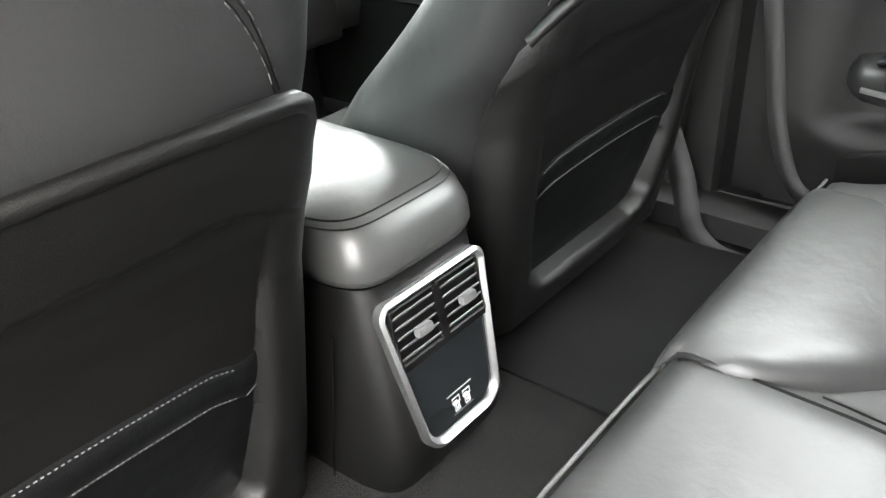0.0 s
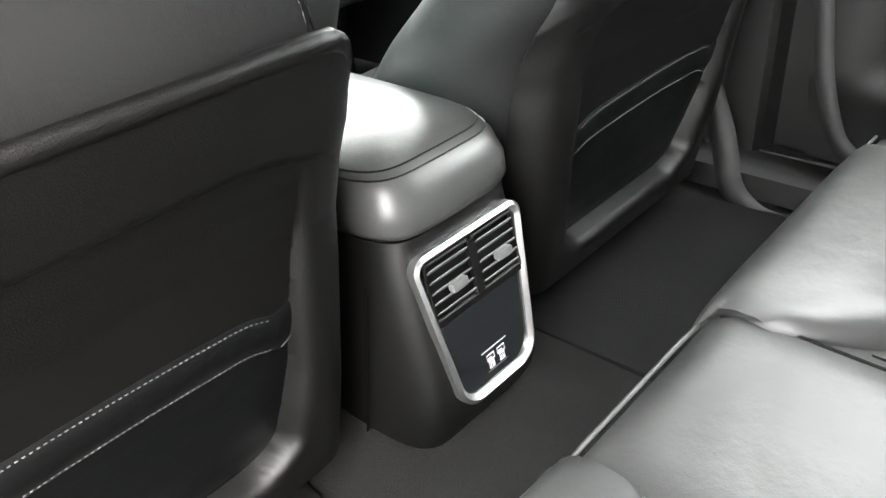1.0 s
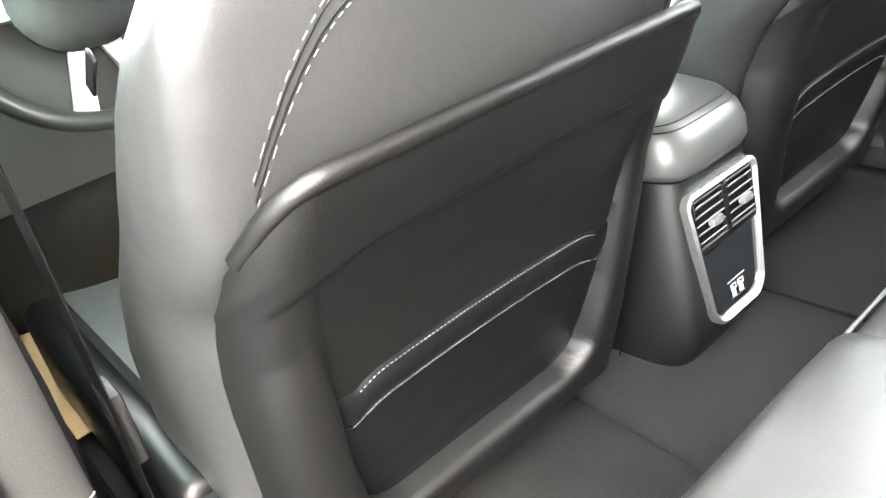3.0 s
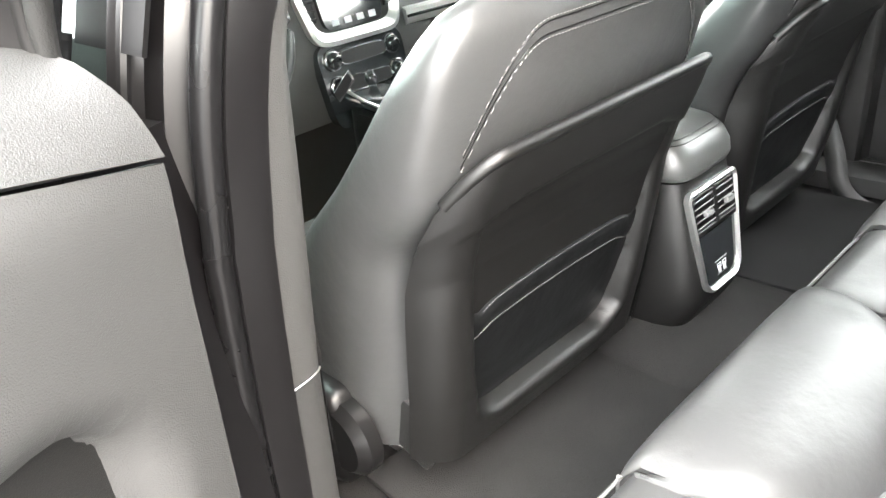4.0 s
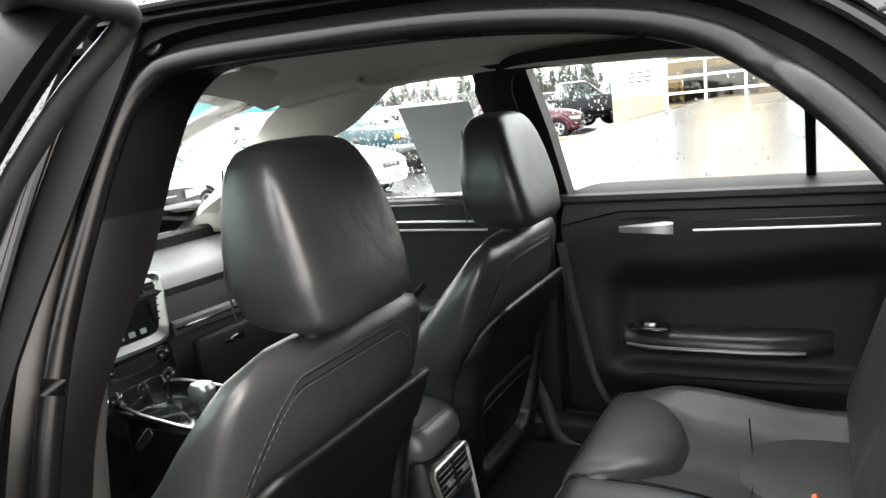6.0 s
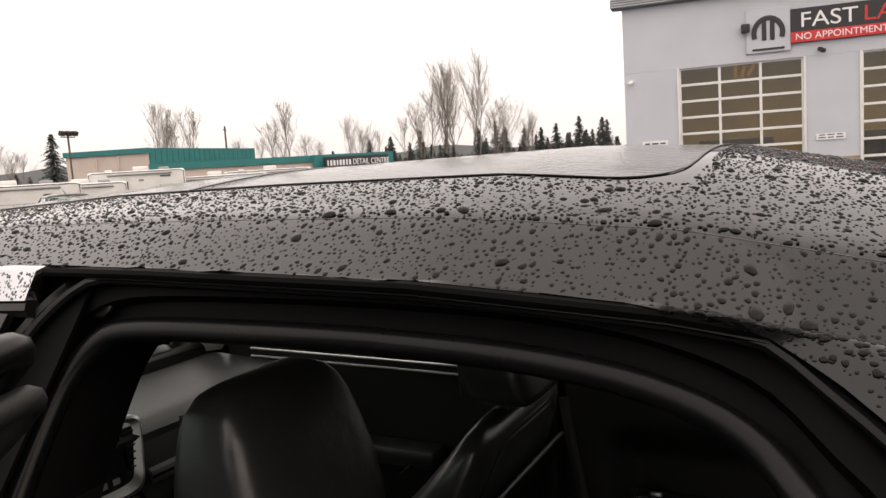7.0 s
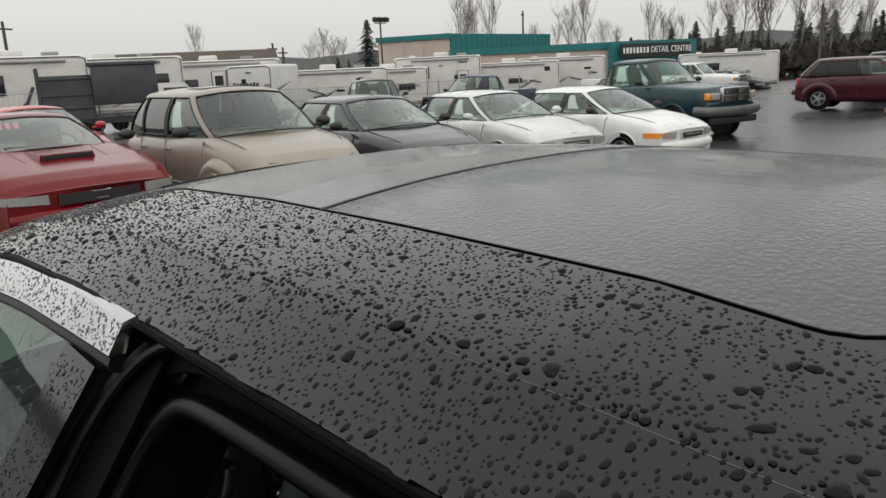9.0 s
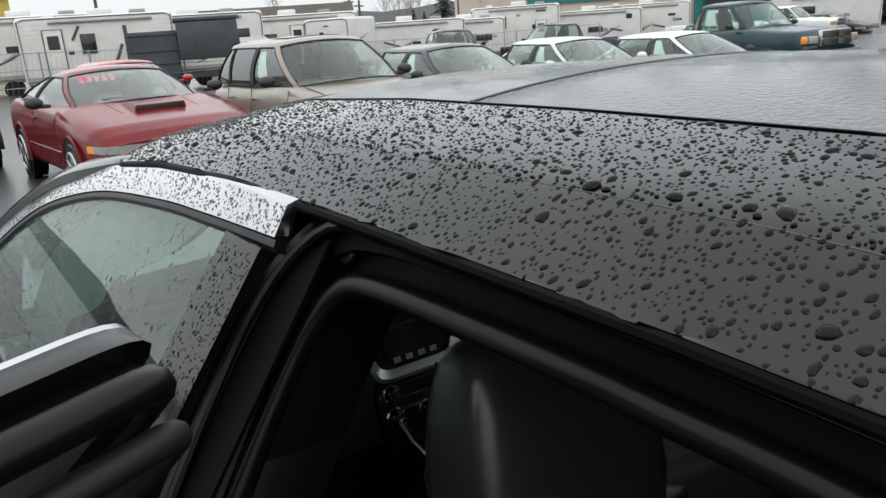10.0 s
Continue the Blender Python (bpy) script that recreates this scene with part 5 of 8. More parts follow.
for x, z, r in ((-0.088, 0.735, 0.019), (0.088, 0.735, 0.019), (-0.088, 0.675, 0.020), (0.088, 0.675, 0.020), (0.0, 0.675, 0.014)):
    p = st(x, z, 0.008)
    kb = da("control_knob", moved(disc(r, 0.018, 24, 0.004, r * 0.92), pose(*p, 90 + 11, 0, 0)), PIANO)
    ring = [tuple(Vector(st(x + (r + 0.002) * math.cos(t), z + (r + 0.002) * math.sin(t), 0.012))) for t in np.linspace(0, 2 * math.pi, 25)[:-1]]
    da("knob_ring", tube(ring, 0.0032, 6, True), CHROME, "chrome knob ring", kb)
for z in (0.735, 0.675):
    o2 = frame_pts(0.066, 0.066, z - 0.016, z + 0.016, 5)
    da("button_strip", loft([[st(x, zz, 0.008) for x, zz in o2], [st(x, zz, 0.014) for x, zz in o2]]), SHELL)
    da("button_frame", tube([st(x, zz, 0.013) for x, zz in o2], 0.0016, 6, True), CHROME)
# passenger-side end vent
v = da("dash_vent", rbox(0.13, 0.03, 0.075, 0.02, 2, (0.62, 0.60, 0.905), (0, 0, -8)), RUBBER, "side air vent")
da("vent_surround", tube([(0.62 + 0.070 * p, 0.588 - 0.0 * p, 0.905 + 0.042 * r) for p, r in ((-1, -0.7), (-0.7, -1), (0.7, -1), (1, -0.7), (1, 0.7), (0.7, 1), (-0.7, 1), (-1, 0.7))], 0.006, 6, True), SATIN, "", v)
for k in range(5):
    da("slat", rbox(0.12, 0.012, 0.004, 0.001, 1, (0.62, 0.582, 0.878 + 0.0135 * k)), SHELL, "", v)
# instrument hood and steering wheel
da("instrument_hood", sheet(lambda u, v: (-0.38 + 0.19 * math.cos(math.pi * u), 0.56 + 0.16 * v, 0.90 + 0.12 * math.sin(math.pi * u)), 20, 5, 0.012), PLASTIC)
da("instrument_face", rbox(0.34, 0.02, 0.13, 0.02, 2, (-0.38, 0.69, 0.93)), PIANO)
sw = thing("steering_wheel", "dark leather steering wheel with silver spokes", "steering wheel", (-0.425, 0.58, 0.84))
SWC, TILT = Vector((-0.425, 0.58, 0.825)), radians(24)


def onw(a, r, d=0.0):
    return tuple(SWC + Vector((r * math.cos(a), r * math.sin(a) * math.sin(TILT) - d * math.cos(TILT), r * math.sin(a) * math.cos(TILT) + d * math.sin(TILT))))


under(sw, "rim", tube([onw(a, 0.186) for a in np.linspace(0, 2 * math.pi, 49)[:-1]], 0.0165, 12, True), LEATHER, "leather wheel rim")
under(sw, "hub", loft([[onw(a, r * (1 + 0.18 * abs(math.cos(a))), d) for a in np.linspace(0, 2 * math.pi, 29)[:-1]] for r, d in ((0.05, -0.03), (0.075, -0.01), (0.078, 0.01), (0.06, 0.024), (0.02, 0.028))]), PLASTIC)
for a0 in (0.05, math.pi - 0.05, 1.5 * math.pi - 0.32, 1.5 * math.pi + 0.32):
    under(sw, "spoke", loft([[onw(a0 - w, r, -0.004), onw(a0 + w, r, -0.004), onw(a0 + w, r, 0.008), onw(a0 - w, r, 0.008)] for r, w in ((0.06, 0.24), (0.12, 0.13), (0.176, 0.10))]), SATIN, "satin silver spoke")
under(sw, "column", tube([tuple(SWC), tuple(SWC + Vector((0, 0.25, -0.10)))], 0.045, 14), PLASTIC)
# mirrors, visors, grab handle
for s in (-1, 1):
    vis = thing("sun_visor", "beige fabric sun visor folded up", "sun visor", (s * 0.33, 0.42, 1.33), "sun visors")
    under(vis, "visor", rbox(0.40, 0.16, 0.02, 0.009, 2, (s * 0.30, 0.42, 1.372), (-14, 0, 0)), HEADLINER)
mir = thing("rear_view_mirror", "dark rear view mirror hanging from the windscreen", "mirror", (0, 0.62, 1.33))
under(mir, "housing", rbox(0.23, 0.035, 0.065, 0.02, 3, (0, 0.60, 1.285)), PLASTIC)
under(mir, "stalk", tube([(0, 0.60, 1.30), (0, 0.68, 1.36)], 0.010, 8), PLASTIC)
oh = thing("overhead_console", "beige overhead console with lamps", "console", (0, 0.25, 1.39))
under(oh, "housing", rbox(0.20, 0.28, 0.03, 0.012, 2, (0, 0.30, 1.385), (-4, 0, 0)), HEADLINER)
under(oh, "lens", rbox(0.05, 0.06, 0.008, 0.003, 1, (0.04, 0.24, 1.370), (-4, 0, 0)), LAMP_IN := mat("lens_plastic", (0.7, 0.7, 0.66), 0.3))
for y in (0.12, -0.72):
    gh = thing("grab_handle", "beige grab handle on the roof rail", "handle", (0.52, y, 1.33), "grab handles")
    under(gh, "handle", tube(smooth_path([(0.535, y - 0.09, 1.345), (0.515, y - 0.075, 1.325), (0.505, y, 1.318), (0.515, y + 0.075, 1.325), (0.535, y + 0.09, 1.345)], 5), 0.010, 8), HEADLINER)
belt = thing("seat_belt", "black seat belt hanging beside the pillar", "seat belt", (-0.69, -0.1, 0.35))
under(belt, "webbing", sheet(lambda u, v: (-0.700 + 0.02 * v - 0.02 * v * v, -0.085 + 0.046 * u - 0.02 * v, 0.40 + 0.72 * v), 3, 16, 0.0015), RUBBER)
under(belt, "tongue", rbox(0.014, 0.045, 0.08, 0.005, 2, (-0.690, -0.055, 0.55)), PLASTIC, "black belt tongue")


# ================= outdoors =================
ASPHALT = mat("wet_asphalt", (0.045, 0.046, 0.048), 0.28, grain=0.35, gscale=60, bump=0.35, bscale=90, stain=0.35, sscale=0.35)


def ground_z(x, y):
    """Flat where the cars stand, rising towards the workshop."""
    lot = -0.026 * min(max(x - 1.2, 0), 11) * sm(2, 6, y)
    return lot + 0.72 * sm(10, 23, x) * sm(8, 3, y) - 0.9 * sm(18, 42, y) * sm(2, 22, x)


def ground_xy(u, v):
    x = math.copysign(abs(2 * u - 1) ** 3 * 1500, 2 * u - 1) + 10
    y = math.copysign(abs(2 * v - 1) ** 3 * 1500, 2 * v - 1) + 8
    return (x, y, ground_z(x, y))


gr = part("ground", grid(ground_xy, 90, 90), ASPHALT)
tagged(gr, "wet dark asphalt car lot", "ground", kind="structure")


# ---- parked vehicles ----
def paint(name, c, metal=0.0, rough=0.2, spec=0.35):
    return mat(name, c, rough, metal=metal, grain=0.06, gscale=600, stain=0.12, sscale=2.5, coat=spec * 0.4, spec=spec)


LAMP = mat("headlamp_plastic", (0.30, 0.31, 0.30), 0.12, coat=0.6, grain=0.1, gscale=40, stain=0.2, sscale=20)
AMBER = mat("amber_plastic", (0.85, 0.28, 0.02), 0.2, coat=0.5)
REDLAMP = mat("red_lamp_plastic", (0.45, 0.02, 0.02), 0.2, coat=0.5)
ALLOY = mat("alloy_wheel", (0.45, 0.45, 0.45), 0.35, metal=1.0, stain=0.2, sscale=10, grain=0.05)
CABIN = mat("dark_cabin_cloth", (0.05, 0.05, 0.05), 0.9, grain=0.2, gscale=100, stain=0.1)
CABIN_GREY = mat("grey_cabin_cloth", (0.22, 0.22, 0.215), 0.9, grain=0.2, gscale=100, stain=0.1)
GLASS_OUT = glass("green_car_glass", (0.84, 0.90, 0.87), 0.9)
GLASS_TINT = glass("dark_privacy_glass", (0.10, 0.11, 0.11), 1.0)
WIPER = mat("wiper_black", (0.015, 0.015, 0.015), 0.6)


def vehicle(name, label, x, y, z, head, body, L, W, H, top, wid, cowl, roof, side, ride=0.20, wheel=0.31, axles=(1.3, -1.3), group="parked cars", trim=None,
            tint_rear=False, paper=True, bed=None, lamps=None, doors=(), mirror=None, grey=False, sunroof=False, scoop=False, cat="car", flare=0.0):
    """A parked vehicle. Local y points ahead, x to its right. top: hood and deck line; wid: half widths; cowl: y, z, half width at the screen's foot;
    roof: front y, rear y, z, half width; side: foot of the rear screen y, z."""
    car = thing(name, label, cat, (x, y, z), group, turn=-head)

    def a(nm, item, material, lab="", parent=None, angle=40):
        ob = part(nm, item, material, parent or car, lab, True, angle)
        return ob
    trim = trim or WIPER
    ty, tz = [p[0] for p in top], [p[1] for p in top]
    wy, ww = [p[0] for p in wid], [p[1] for p in wid]
    ys = sorted(set(list(np.linspace(-L / 2, L / 2, 44)) + ty + [L / 2 - 0.02, L / 2 - 0.06, 0.06 - L / 2]))

    def half_section(yy):
        w, t = lerp(wy, ww, yy), lerp(ty, tz, yy)
        e = max(0, (abs(yy) - (L / 2 - 0.25)) / 0.25)
        zb = ride + 0.06 * e
        hh = t - zb
        return [(0.0, zb), (0.80 * w, zb), (0.955 * w, zb + 0.10 * hh), (0.985 * w, zb + 0.22 * hh), (w, zb + 0.45 * hh), (w, zb + 0.60 * hh), (0.99 * w, zb + 0.78 * hh), (0.965 * w, zb + 0.90 * hh),
                (0.90 * w, t - 0.014), (0.74 * w, t + 0.006), (0.42 * w, t + 0.022), (0.0, t + 0.028)]

    def bow(px, yy):
        """The nose and tail are rounded in plan."""
        return yy - 0.17 * (px / 0.8) ** 2 * sm(L / 2 - 0.9, L / 2, yy) + 0.10 * (px / 0.8) ** 2 * sm(0.7 - L / 2, -L / 2, yy)

    rings = []
    for yy in ys:
        half = half_section(yy)
        rings.append([(px, bow(px, yy), pz) for px, pz in half] + [(-px, bow(px, yy), pz) for px, pz in reversed(half[1:-1])])
    shell = a("body", loft(rings), body, "", angle=50)

    def front(px, z, off=0.0):
        """A place on the nose."""
        return (px, bow(px, L / 2) + off, z)
    a.front, a.half, a.bow, a.end = front, half_section, bow, L / 2
    cy, cz, cw = cowl
    rf, rr, rz, rw = roof
    sy, sz = side

    wb = lerp(wy, ww, 0) * 0.94

    def belt(yy):
        return lerp([sy, cy], [sz, cz], yy) if sy < cy else cz

    # pillar and glass lines on the right half, from the screen's middle round to the tail: foot, head, what follows
    lines = []
    for f in (0.0, 0.3, 0.55, 0.78, 0.92, 1.0):
        lines.append(((cw * 0.97 * f, cy + 0.17 * (1 - f * f), cz + 0.035 * (1 - f * f)), (rw * 0.90 * f, rf + 0.08 * (1 - f * f), rz - 0.02 - 0.045 * f * f), "screen"))
    lines[-1] = lines[-1][:2] + ("front_pillar",)
    lines.append(((cw * 1.02, cy - 0.11, belt(cy) - 0.01), (rw * 0.965, rf - 0.10, rz - 0.072), "window"))
    cuts = list(doors)
    for i, c in enumerate(cuts):
        g = 0.045 if i == 0 else 0.022
        xb = wb if i == 0 else wb - 0.01
        lines.append(((xb, c + g, belt(c)), (rw * 0.99, c + g - 0.05, rz - 0.068), "pillar"))
        lines.append(((xb, c - g, belt(c)), (rw * 0.99, c - g - 0.05, rz - 0.068), "window"))
    back = 0.30 if bed is None else 0.10
    lines.append(((wb - 0.035, sy + back, belt(sy)), (rw * 0.955, rr + 0.6 * back, rz - 0.078), "rear_pillar"))
    lines.append(((wb - 0.15, sy + 0.03, sz), (rw * 0.86, rr + 0.02, rz - 0.075), "rear_screen"))
    for f in (0.8, 0.5, 0.25, 0.0):
        lines.append((((wb - 0.15) * f, sy - 0.10 * (1 - f * f), sz), (rw * 0.86 * f, rr - 0.06 * (1 - f * f), rz - 0.03 - 0.04 * f), "rear_screen"))
    VR = [0.0, 0.05, 0.15, 0.3, 0.5, 0.7, 0.84, 0.92, 1.0]

    def onl(i, v, s, off=0.0):
        b, t, _ = lines[i]
        k = min(1.0, abs(b[0]) / (0.6 * wb))
        q = [b[j] + (t[j] - b[j]) * v for j in range(3)]
        q[0] += (0.045 * math.sin(math.pi * v) * k - off * k)
        q[1] += 0.03 * math.sin(math.pi * v) * (1 - k) * (1 if q[1] > (rf + rr) / 2 else -1)
        return (s * max(0.0, q[0]), q[1] - off * (1 - k) * (1 if q[1] > (rf + rr) / 2 else -1), q[2])

    def skinned(nm, cells, material, thick, parent=None, lab=""):
        """One mesh out of four-cornered cells, thickened inwards."""
        V = [p for c in cells for p in c]
        Q = [tuple(range(4 * k, 4 * k + 4)) for k in range(len(cells))]
        cen = Vector((0, (rf + rr) / 2, sz - 0.1))
        V += [tuple(Vector(p) + (cen - Vector(p)).normalized() * thick) for p in V]
        Q += [tuple(4 * len(cells) + i for i in reversed(q)) for q in Q]
        return a(nm, (V, Q), material, lab, parent, 50)

    paint_cells, screen_cells, tail_cells = [], [], []
    NL = len(lines)
    for s in (-1, 1):
        win = 0
        for i in range(NL - 1):
            kind = lines[i][2]
            top_row = [[onl(i, VR[j], s), onl(i + 1, VR[j], s), onl(i + 1, VR[j + 1], s), onl(i, VR[j + 1], s)] for j in range(len(VR) - 1)]
            if kind in ("front_pillar", "rear_pillar"):
                paint_cells += top_row
            else:
                paint_cells.append(top_row[-1])
            rows = range(len(VR) - 2)
            cells = [[onl(i, VR[j], s, 0.008), onl(i + 1, VR[j], s, 0.008), onl(i + 1, VR[j + 1], s, 0.008), onl(i, VR[j + 1], s, 0.008)] for j in rows]
            if kind == "screen":
                screen_cells += cells
            elif kind == "rear_screen":
                tail_cells += cells
            elif kind == "pillar":
                skinned("door_pillar", top_row[:-1], trim, 0.02, shell)
            elif kind == "window":
                g = skinned("side_window", cells, GLASS_TINT if (tint_rear and win) else GLASS_OUT, 0.004)
                loop = [onl(i, v, s) for v in VR[:-1]] + [onl(i + 1, v, s) for v in reversed(VR[:-1])]
                a("window_seal", tube(loop, 0.009, 5, True), WIPER, "", g)
                if paper and win == 0 and s > 0:
                    def sheet_pt(u, v, i=i, s=s):
                        vv = 0.20 + 0.62 * v
                        f, r = Vector(onl(i, vv, s, 0.025)), Vector(onl(i + 1, vv, s, 0.025))
                        return tuple(r.lerp(f, 0.10 + 0.30 * u))
                    a("price_sheet", sheet(sheet_pt, 3, 3, 0.002), PAPER, "white sheet of paper", g)
                win += 1
    # roof: rings closing on the middle
    rim = [onl(i, 1.0, 1) for i in range(NL)] + [onl(i, 1.0, -1) for i in range(NL - 2, 0, -1)]
    mid = Vector((0, (rf + rr) / 2, rz))
    prev = [Vector(p) for p in rim]
    for t in (0.94, 0.86, 0.74, 0.58, 0.40, 0.2):
        cur = []
        for p in rim:
            q = mid + (Vector(p) - mid) * t
            q.z = p[2] + (rz - p[2]) * (1 - t ** 2.6) ** 0.8
            cur.append(q)
        for k in range(len(rim)):
            m2 = (k + 1) % len(rim)
            paint_cells.append([tuple(prev[k]), tuple(prev[m2]), tuple(cur[m2]), tuple(cur[k])])
        prev = cur
    for k in range(len(rim)):
        m2 = (k + 1) % len(rim)
        paint_cells.append([tuple(prev[k]), tuple(prev[m2]), tuple(prev[m2].lerp(mid, 0.98)), tuple(prev[k].lerp(mid, 0.98))])
    rob = skinned("cabin_shell", paint_cells, body, 0.02)
    skinned("windscreen", screen_cells, GLASS_OUT, 0.005, None, "windscreen reflecting the grey sky")
    skinned("rear_screen", tail_cells, GLASS_TINT if tint_rear else GLASS_OUT, 0.005)
    loop = [onl(i, 0.92, 1) for i in range(5, -1, -1)] + [onl(i, 0.92, -1) for i in range(1, 6)] + [onl(5, v, -1) for v in reversed(VR[:-2])] + [onl(i, 0.0, -1) for i in range(4, -1, -1)] + [onl(i, 0.0, 1) for i in range(1, 6)] + [onl(5, v, 1) for v in VR[1:-2]]
    a("screen_seal", tube(loop, 0.010, 5, True), WIPER)
    if sunroof:
        a("sunroof", sheet(lambda u, v: (0.62 * rw * (2 * u - 1), rr + (rf - rr) * (0.60 + 0.28 * v), rz + 0.004 - 0.012 * abs(2 * u - 1) ** 2 - 0.05 * max(0, 0.60 + 0.28 * v - 0.55) ** 2), 6, 4, 0.004), PIANO, "", rob)
    for s in (-1, 1):
        wx = lerp(wy, ww, cy - 0.25)
        mz = belt(cy - 0.25) + 0.07
        mo = a("mirror", loft([sring(s * (wx + 0.10), cy - 0.28 + d, mz, wv, -0.01, 0.01, 3, 14) for d, wv in ()] or [[(s * (wx + 0.10 + 0.095 * k * math.cos(t)), cy - 0.28 + dd, mz + 0.065 * k * math.sin(t)) for t in np.linspace(0, 2 * math.pi, 15)[:-1]] for dd, k in ((-0.04, 0.9), (-0.03, 1.0), (0.02, 0.95), (0.07, 0.6), (0.085, 0.2))]), mirror or body, "", None, 60)
        a("mirror_arm", rbox(0.12, 0.05, 0.04, 0.012, 1, (s * (wx + 0.0), cy - 0.26, mz - 0.04)), mirror or body, "", mo)
        for i, c in enumerate([cy - 0.1] + cuts):
            yy = (c if i else cuts[0] + 0.0) if cuts else 0
        for c in cuts:
            pts = [(s * (lerp(wy, ww, c) * k + 0.0015), c, zz) for k, zz in ((0.985, ride + 0.2 * (sz - ride)), (1.0, ride + 0.45 * (sz - ride)), (1.0, ride + 0.6 * (sz - ride)), (0.985, ride + 0.8 * (sz - ride)), (0.95, belt(c) - 0.04))]
            a("door_gap", tube(pts, 0.006, 5), WIPER, "", shell)
            a("door_handle", rbox(0.025, 0.15, 0.03, 0.01, 2, (s * (lerp(wy, ww, c) + 0.008), c + 0.14, belt(c) - 0.15)), mirror if mirror and mirror is not WIPER else (CHROME if flare else body), "", shell)
        pts = [(s * (lerp(wy, ww, cy - 0.02) * k + 0.0015), cy - 0.02 - 0.03 * j, zz) for j, (k, zz) in enumerate(((0.95, belt(cy) - 0.04), (0.985, ride + 0.8 * (sz - ride)), (1.0, ride + 0.5 * (sz - ride)), (0.985, ride + 0.2 * (sz - ride))))]
        a("door_gap", tube(pts, 0.006, 5), WIPER, "", shell)
        a("sill_line", tube([(s * (lerp(wy, ww, yy) + 0.002), yy, ride + 0.38 * (sz - ride)) for yy in np.linspace(axles[1] + 0.45, axles[0] - 0.45, 8)], 0.012, 6), trim if trim is not WIPER else body, "", shell)
        for ay in axles:
            wv = lerp(wy, ww, ay)
            arch = [(s * (wv + 0.003 + flare), ay + (wheel + 0.055) * math.cos(t), wheel + (wheel + 0.055) * math.sin(t)) for t in np.linspace(-0.15, math.pi + 0.15, 18)]
            a("wheel_arch", loft([[(s * (wv - 0.10), ay + (wheel + 0.05) * math.cos(t), wheel + (wheel + 0.05) * math.sin(t)) for t in np.linspace(0, 2 * math.pi, 25)[:-1]], [(s * (wv + 0.002), ay + (wheel + 0.05) * math.cos(t), wheel + (wheel + 0.05) * math.sin(t)) for t in np.linspace(0, 2 * math.pi, 25)[:-1]]]), RUBBER, "", shell)
            a("arch_lip", tube(arch, 0.016 + flare * 0.8, 6), body, "", shell)
            tyre = a("wheel", moved(disc(wheel, 0.20, 30, 0.03), pose(s * (wv - 0.185), ay, wheel, 0, 90 * s, 0)), RUBBER)
            a("rim", moved(disc(wheel * 0.68, 0.010, 24, 0.003), pose(s * (wv + 0.008), ay, wheel, 0, 90 * s, 0)), WIPER, "", tyre)
            spokes = []
            for k in range(5):
                an = 2 * math.pi * k / 5 + 0.3
                spokes.append(moved(rbox(wheel * 0.62, wheel * 0.20, 0.02, 0.008, 1, (wheel * 0.33, 0, 0)), pose(s * (wv + 0.018), ay, wheel, 0, 90 * s, 0) @ pose(0, 0, 0, 0, 0, math.degrees(an))))
            spokes.append(tube([(s * (wv + 0.018), ay + wheel * 0.66 * math.cos(t), wheel + wheel * 0.66 * math.sin(t)) for t in np.linspace(0, 2 * math.pi, 25)[:-1]], 0.016, 6, True))
            a("spokes", merge(*spokes), ALLOY, "", tyre)
    if bed is not None:
        b0, b1, bz = bed
        bw = lerp(wy, ww, b0)
        for s in (-1, 1):
            a("bed_side", rbox(0.07, b1 - b0, 0.5, 0.02, 2, (s * (bw - 0.035), (b0 + b1) / 2, bz - 0.25)), body)
        a("tailgate", rbox(2 * bw - 0.14, 0.06, 0.5, 0.02, 2, (0, b0 + 0.03, bz - 0.25)), body)
    for s in (-1, 1):
        a("wiper", tube([(s * 0.08 - 0.30, cy + 0.08, cz + 0.03), (s * 0.08 + 0.05, cy + 0.04, cz + 0.07), (s * 0.08 + 0.32, cy + 0.02, cz + 0.055)], 0.010, 5), WIPER)
    # cabin
    cl = CABIN_GREY if grey else CABIN
    cab = a("dashboard", rbox(2 * cw - 0.12, 0.40, 0.22, 0.06, 2, (0, cy - 0.28, cz - 0.10)), CABIN)
    a("cabin_floor", rbox(2 * wb - 0.16, max(0.5, cy - sy), 0.05, 0.01, 1, (0, (cy + sy) / 2, sz - 0.30)), CABIN)
    for s in (-1, 1):
        bz = sz - 0.20
        se = a("seat", loft([sring(s * 0.34, cy - 1.02 - 0.16 * k, bz + min(0.62, rz - 0.24 - bz) * k, 0.23 - 0.05 * k * k, -0.06, 0.06, 4, 16) for k in (0, 0.3, 0.7, 0.95, 1.0)]), cl)
        hz = min(bz + 0.62, rz - 0.30)
        a("headrest", rbox(0.26, 0.09, 0.17, 0.04, 2, (s * 0.34, cy - 1.20, hz + 0.09)), cl, "", se)
    if len(doors) > 1 or bed is None:
        a("rear_bench", rbox(1.15, 0.16, 0.5, 0.05, 2, (0, max(sy + 0.35, cy - 2.0), sz - 0.06), (-12, 0, 0)), cl)
    a("steering_wheel", tube([(-0.34 + 0.18 * math.cos(t), cy - 0.52 + 0.05 * math.sin(t), cz - 0.02 + 0.16 * math.sin(t)) for t in np.linspace(0, 2 * math.pi, 21)[:-1]], 0.014, 6, True), cl)
    return car, a, shell


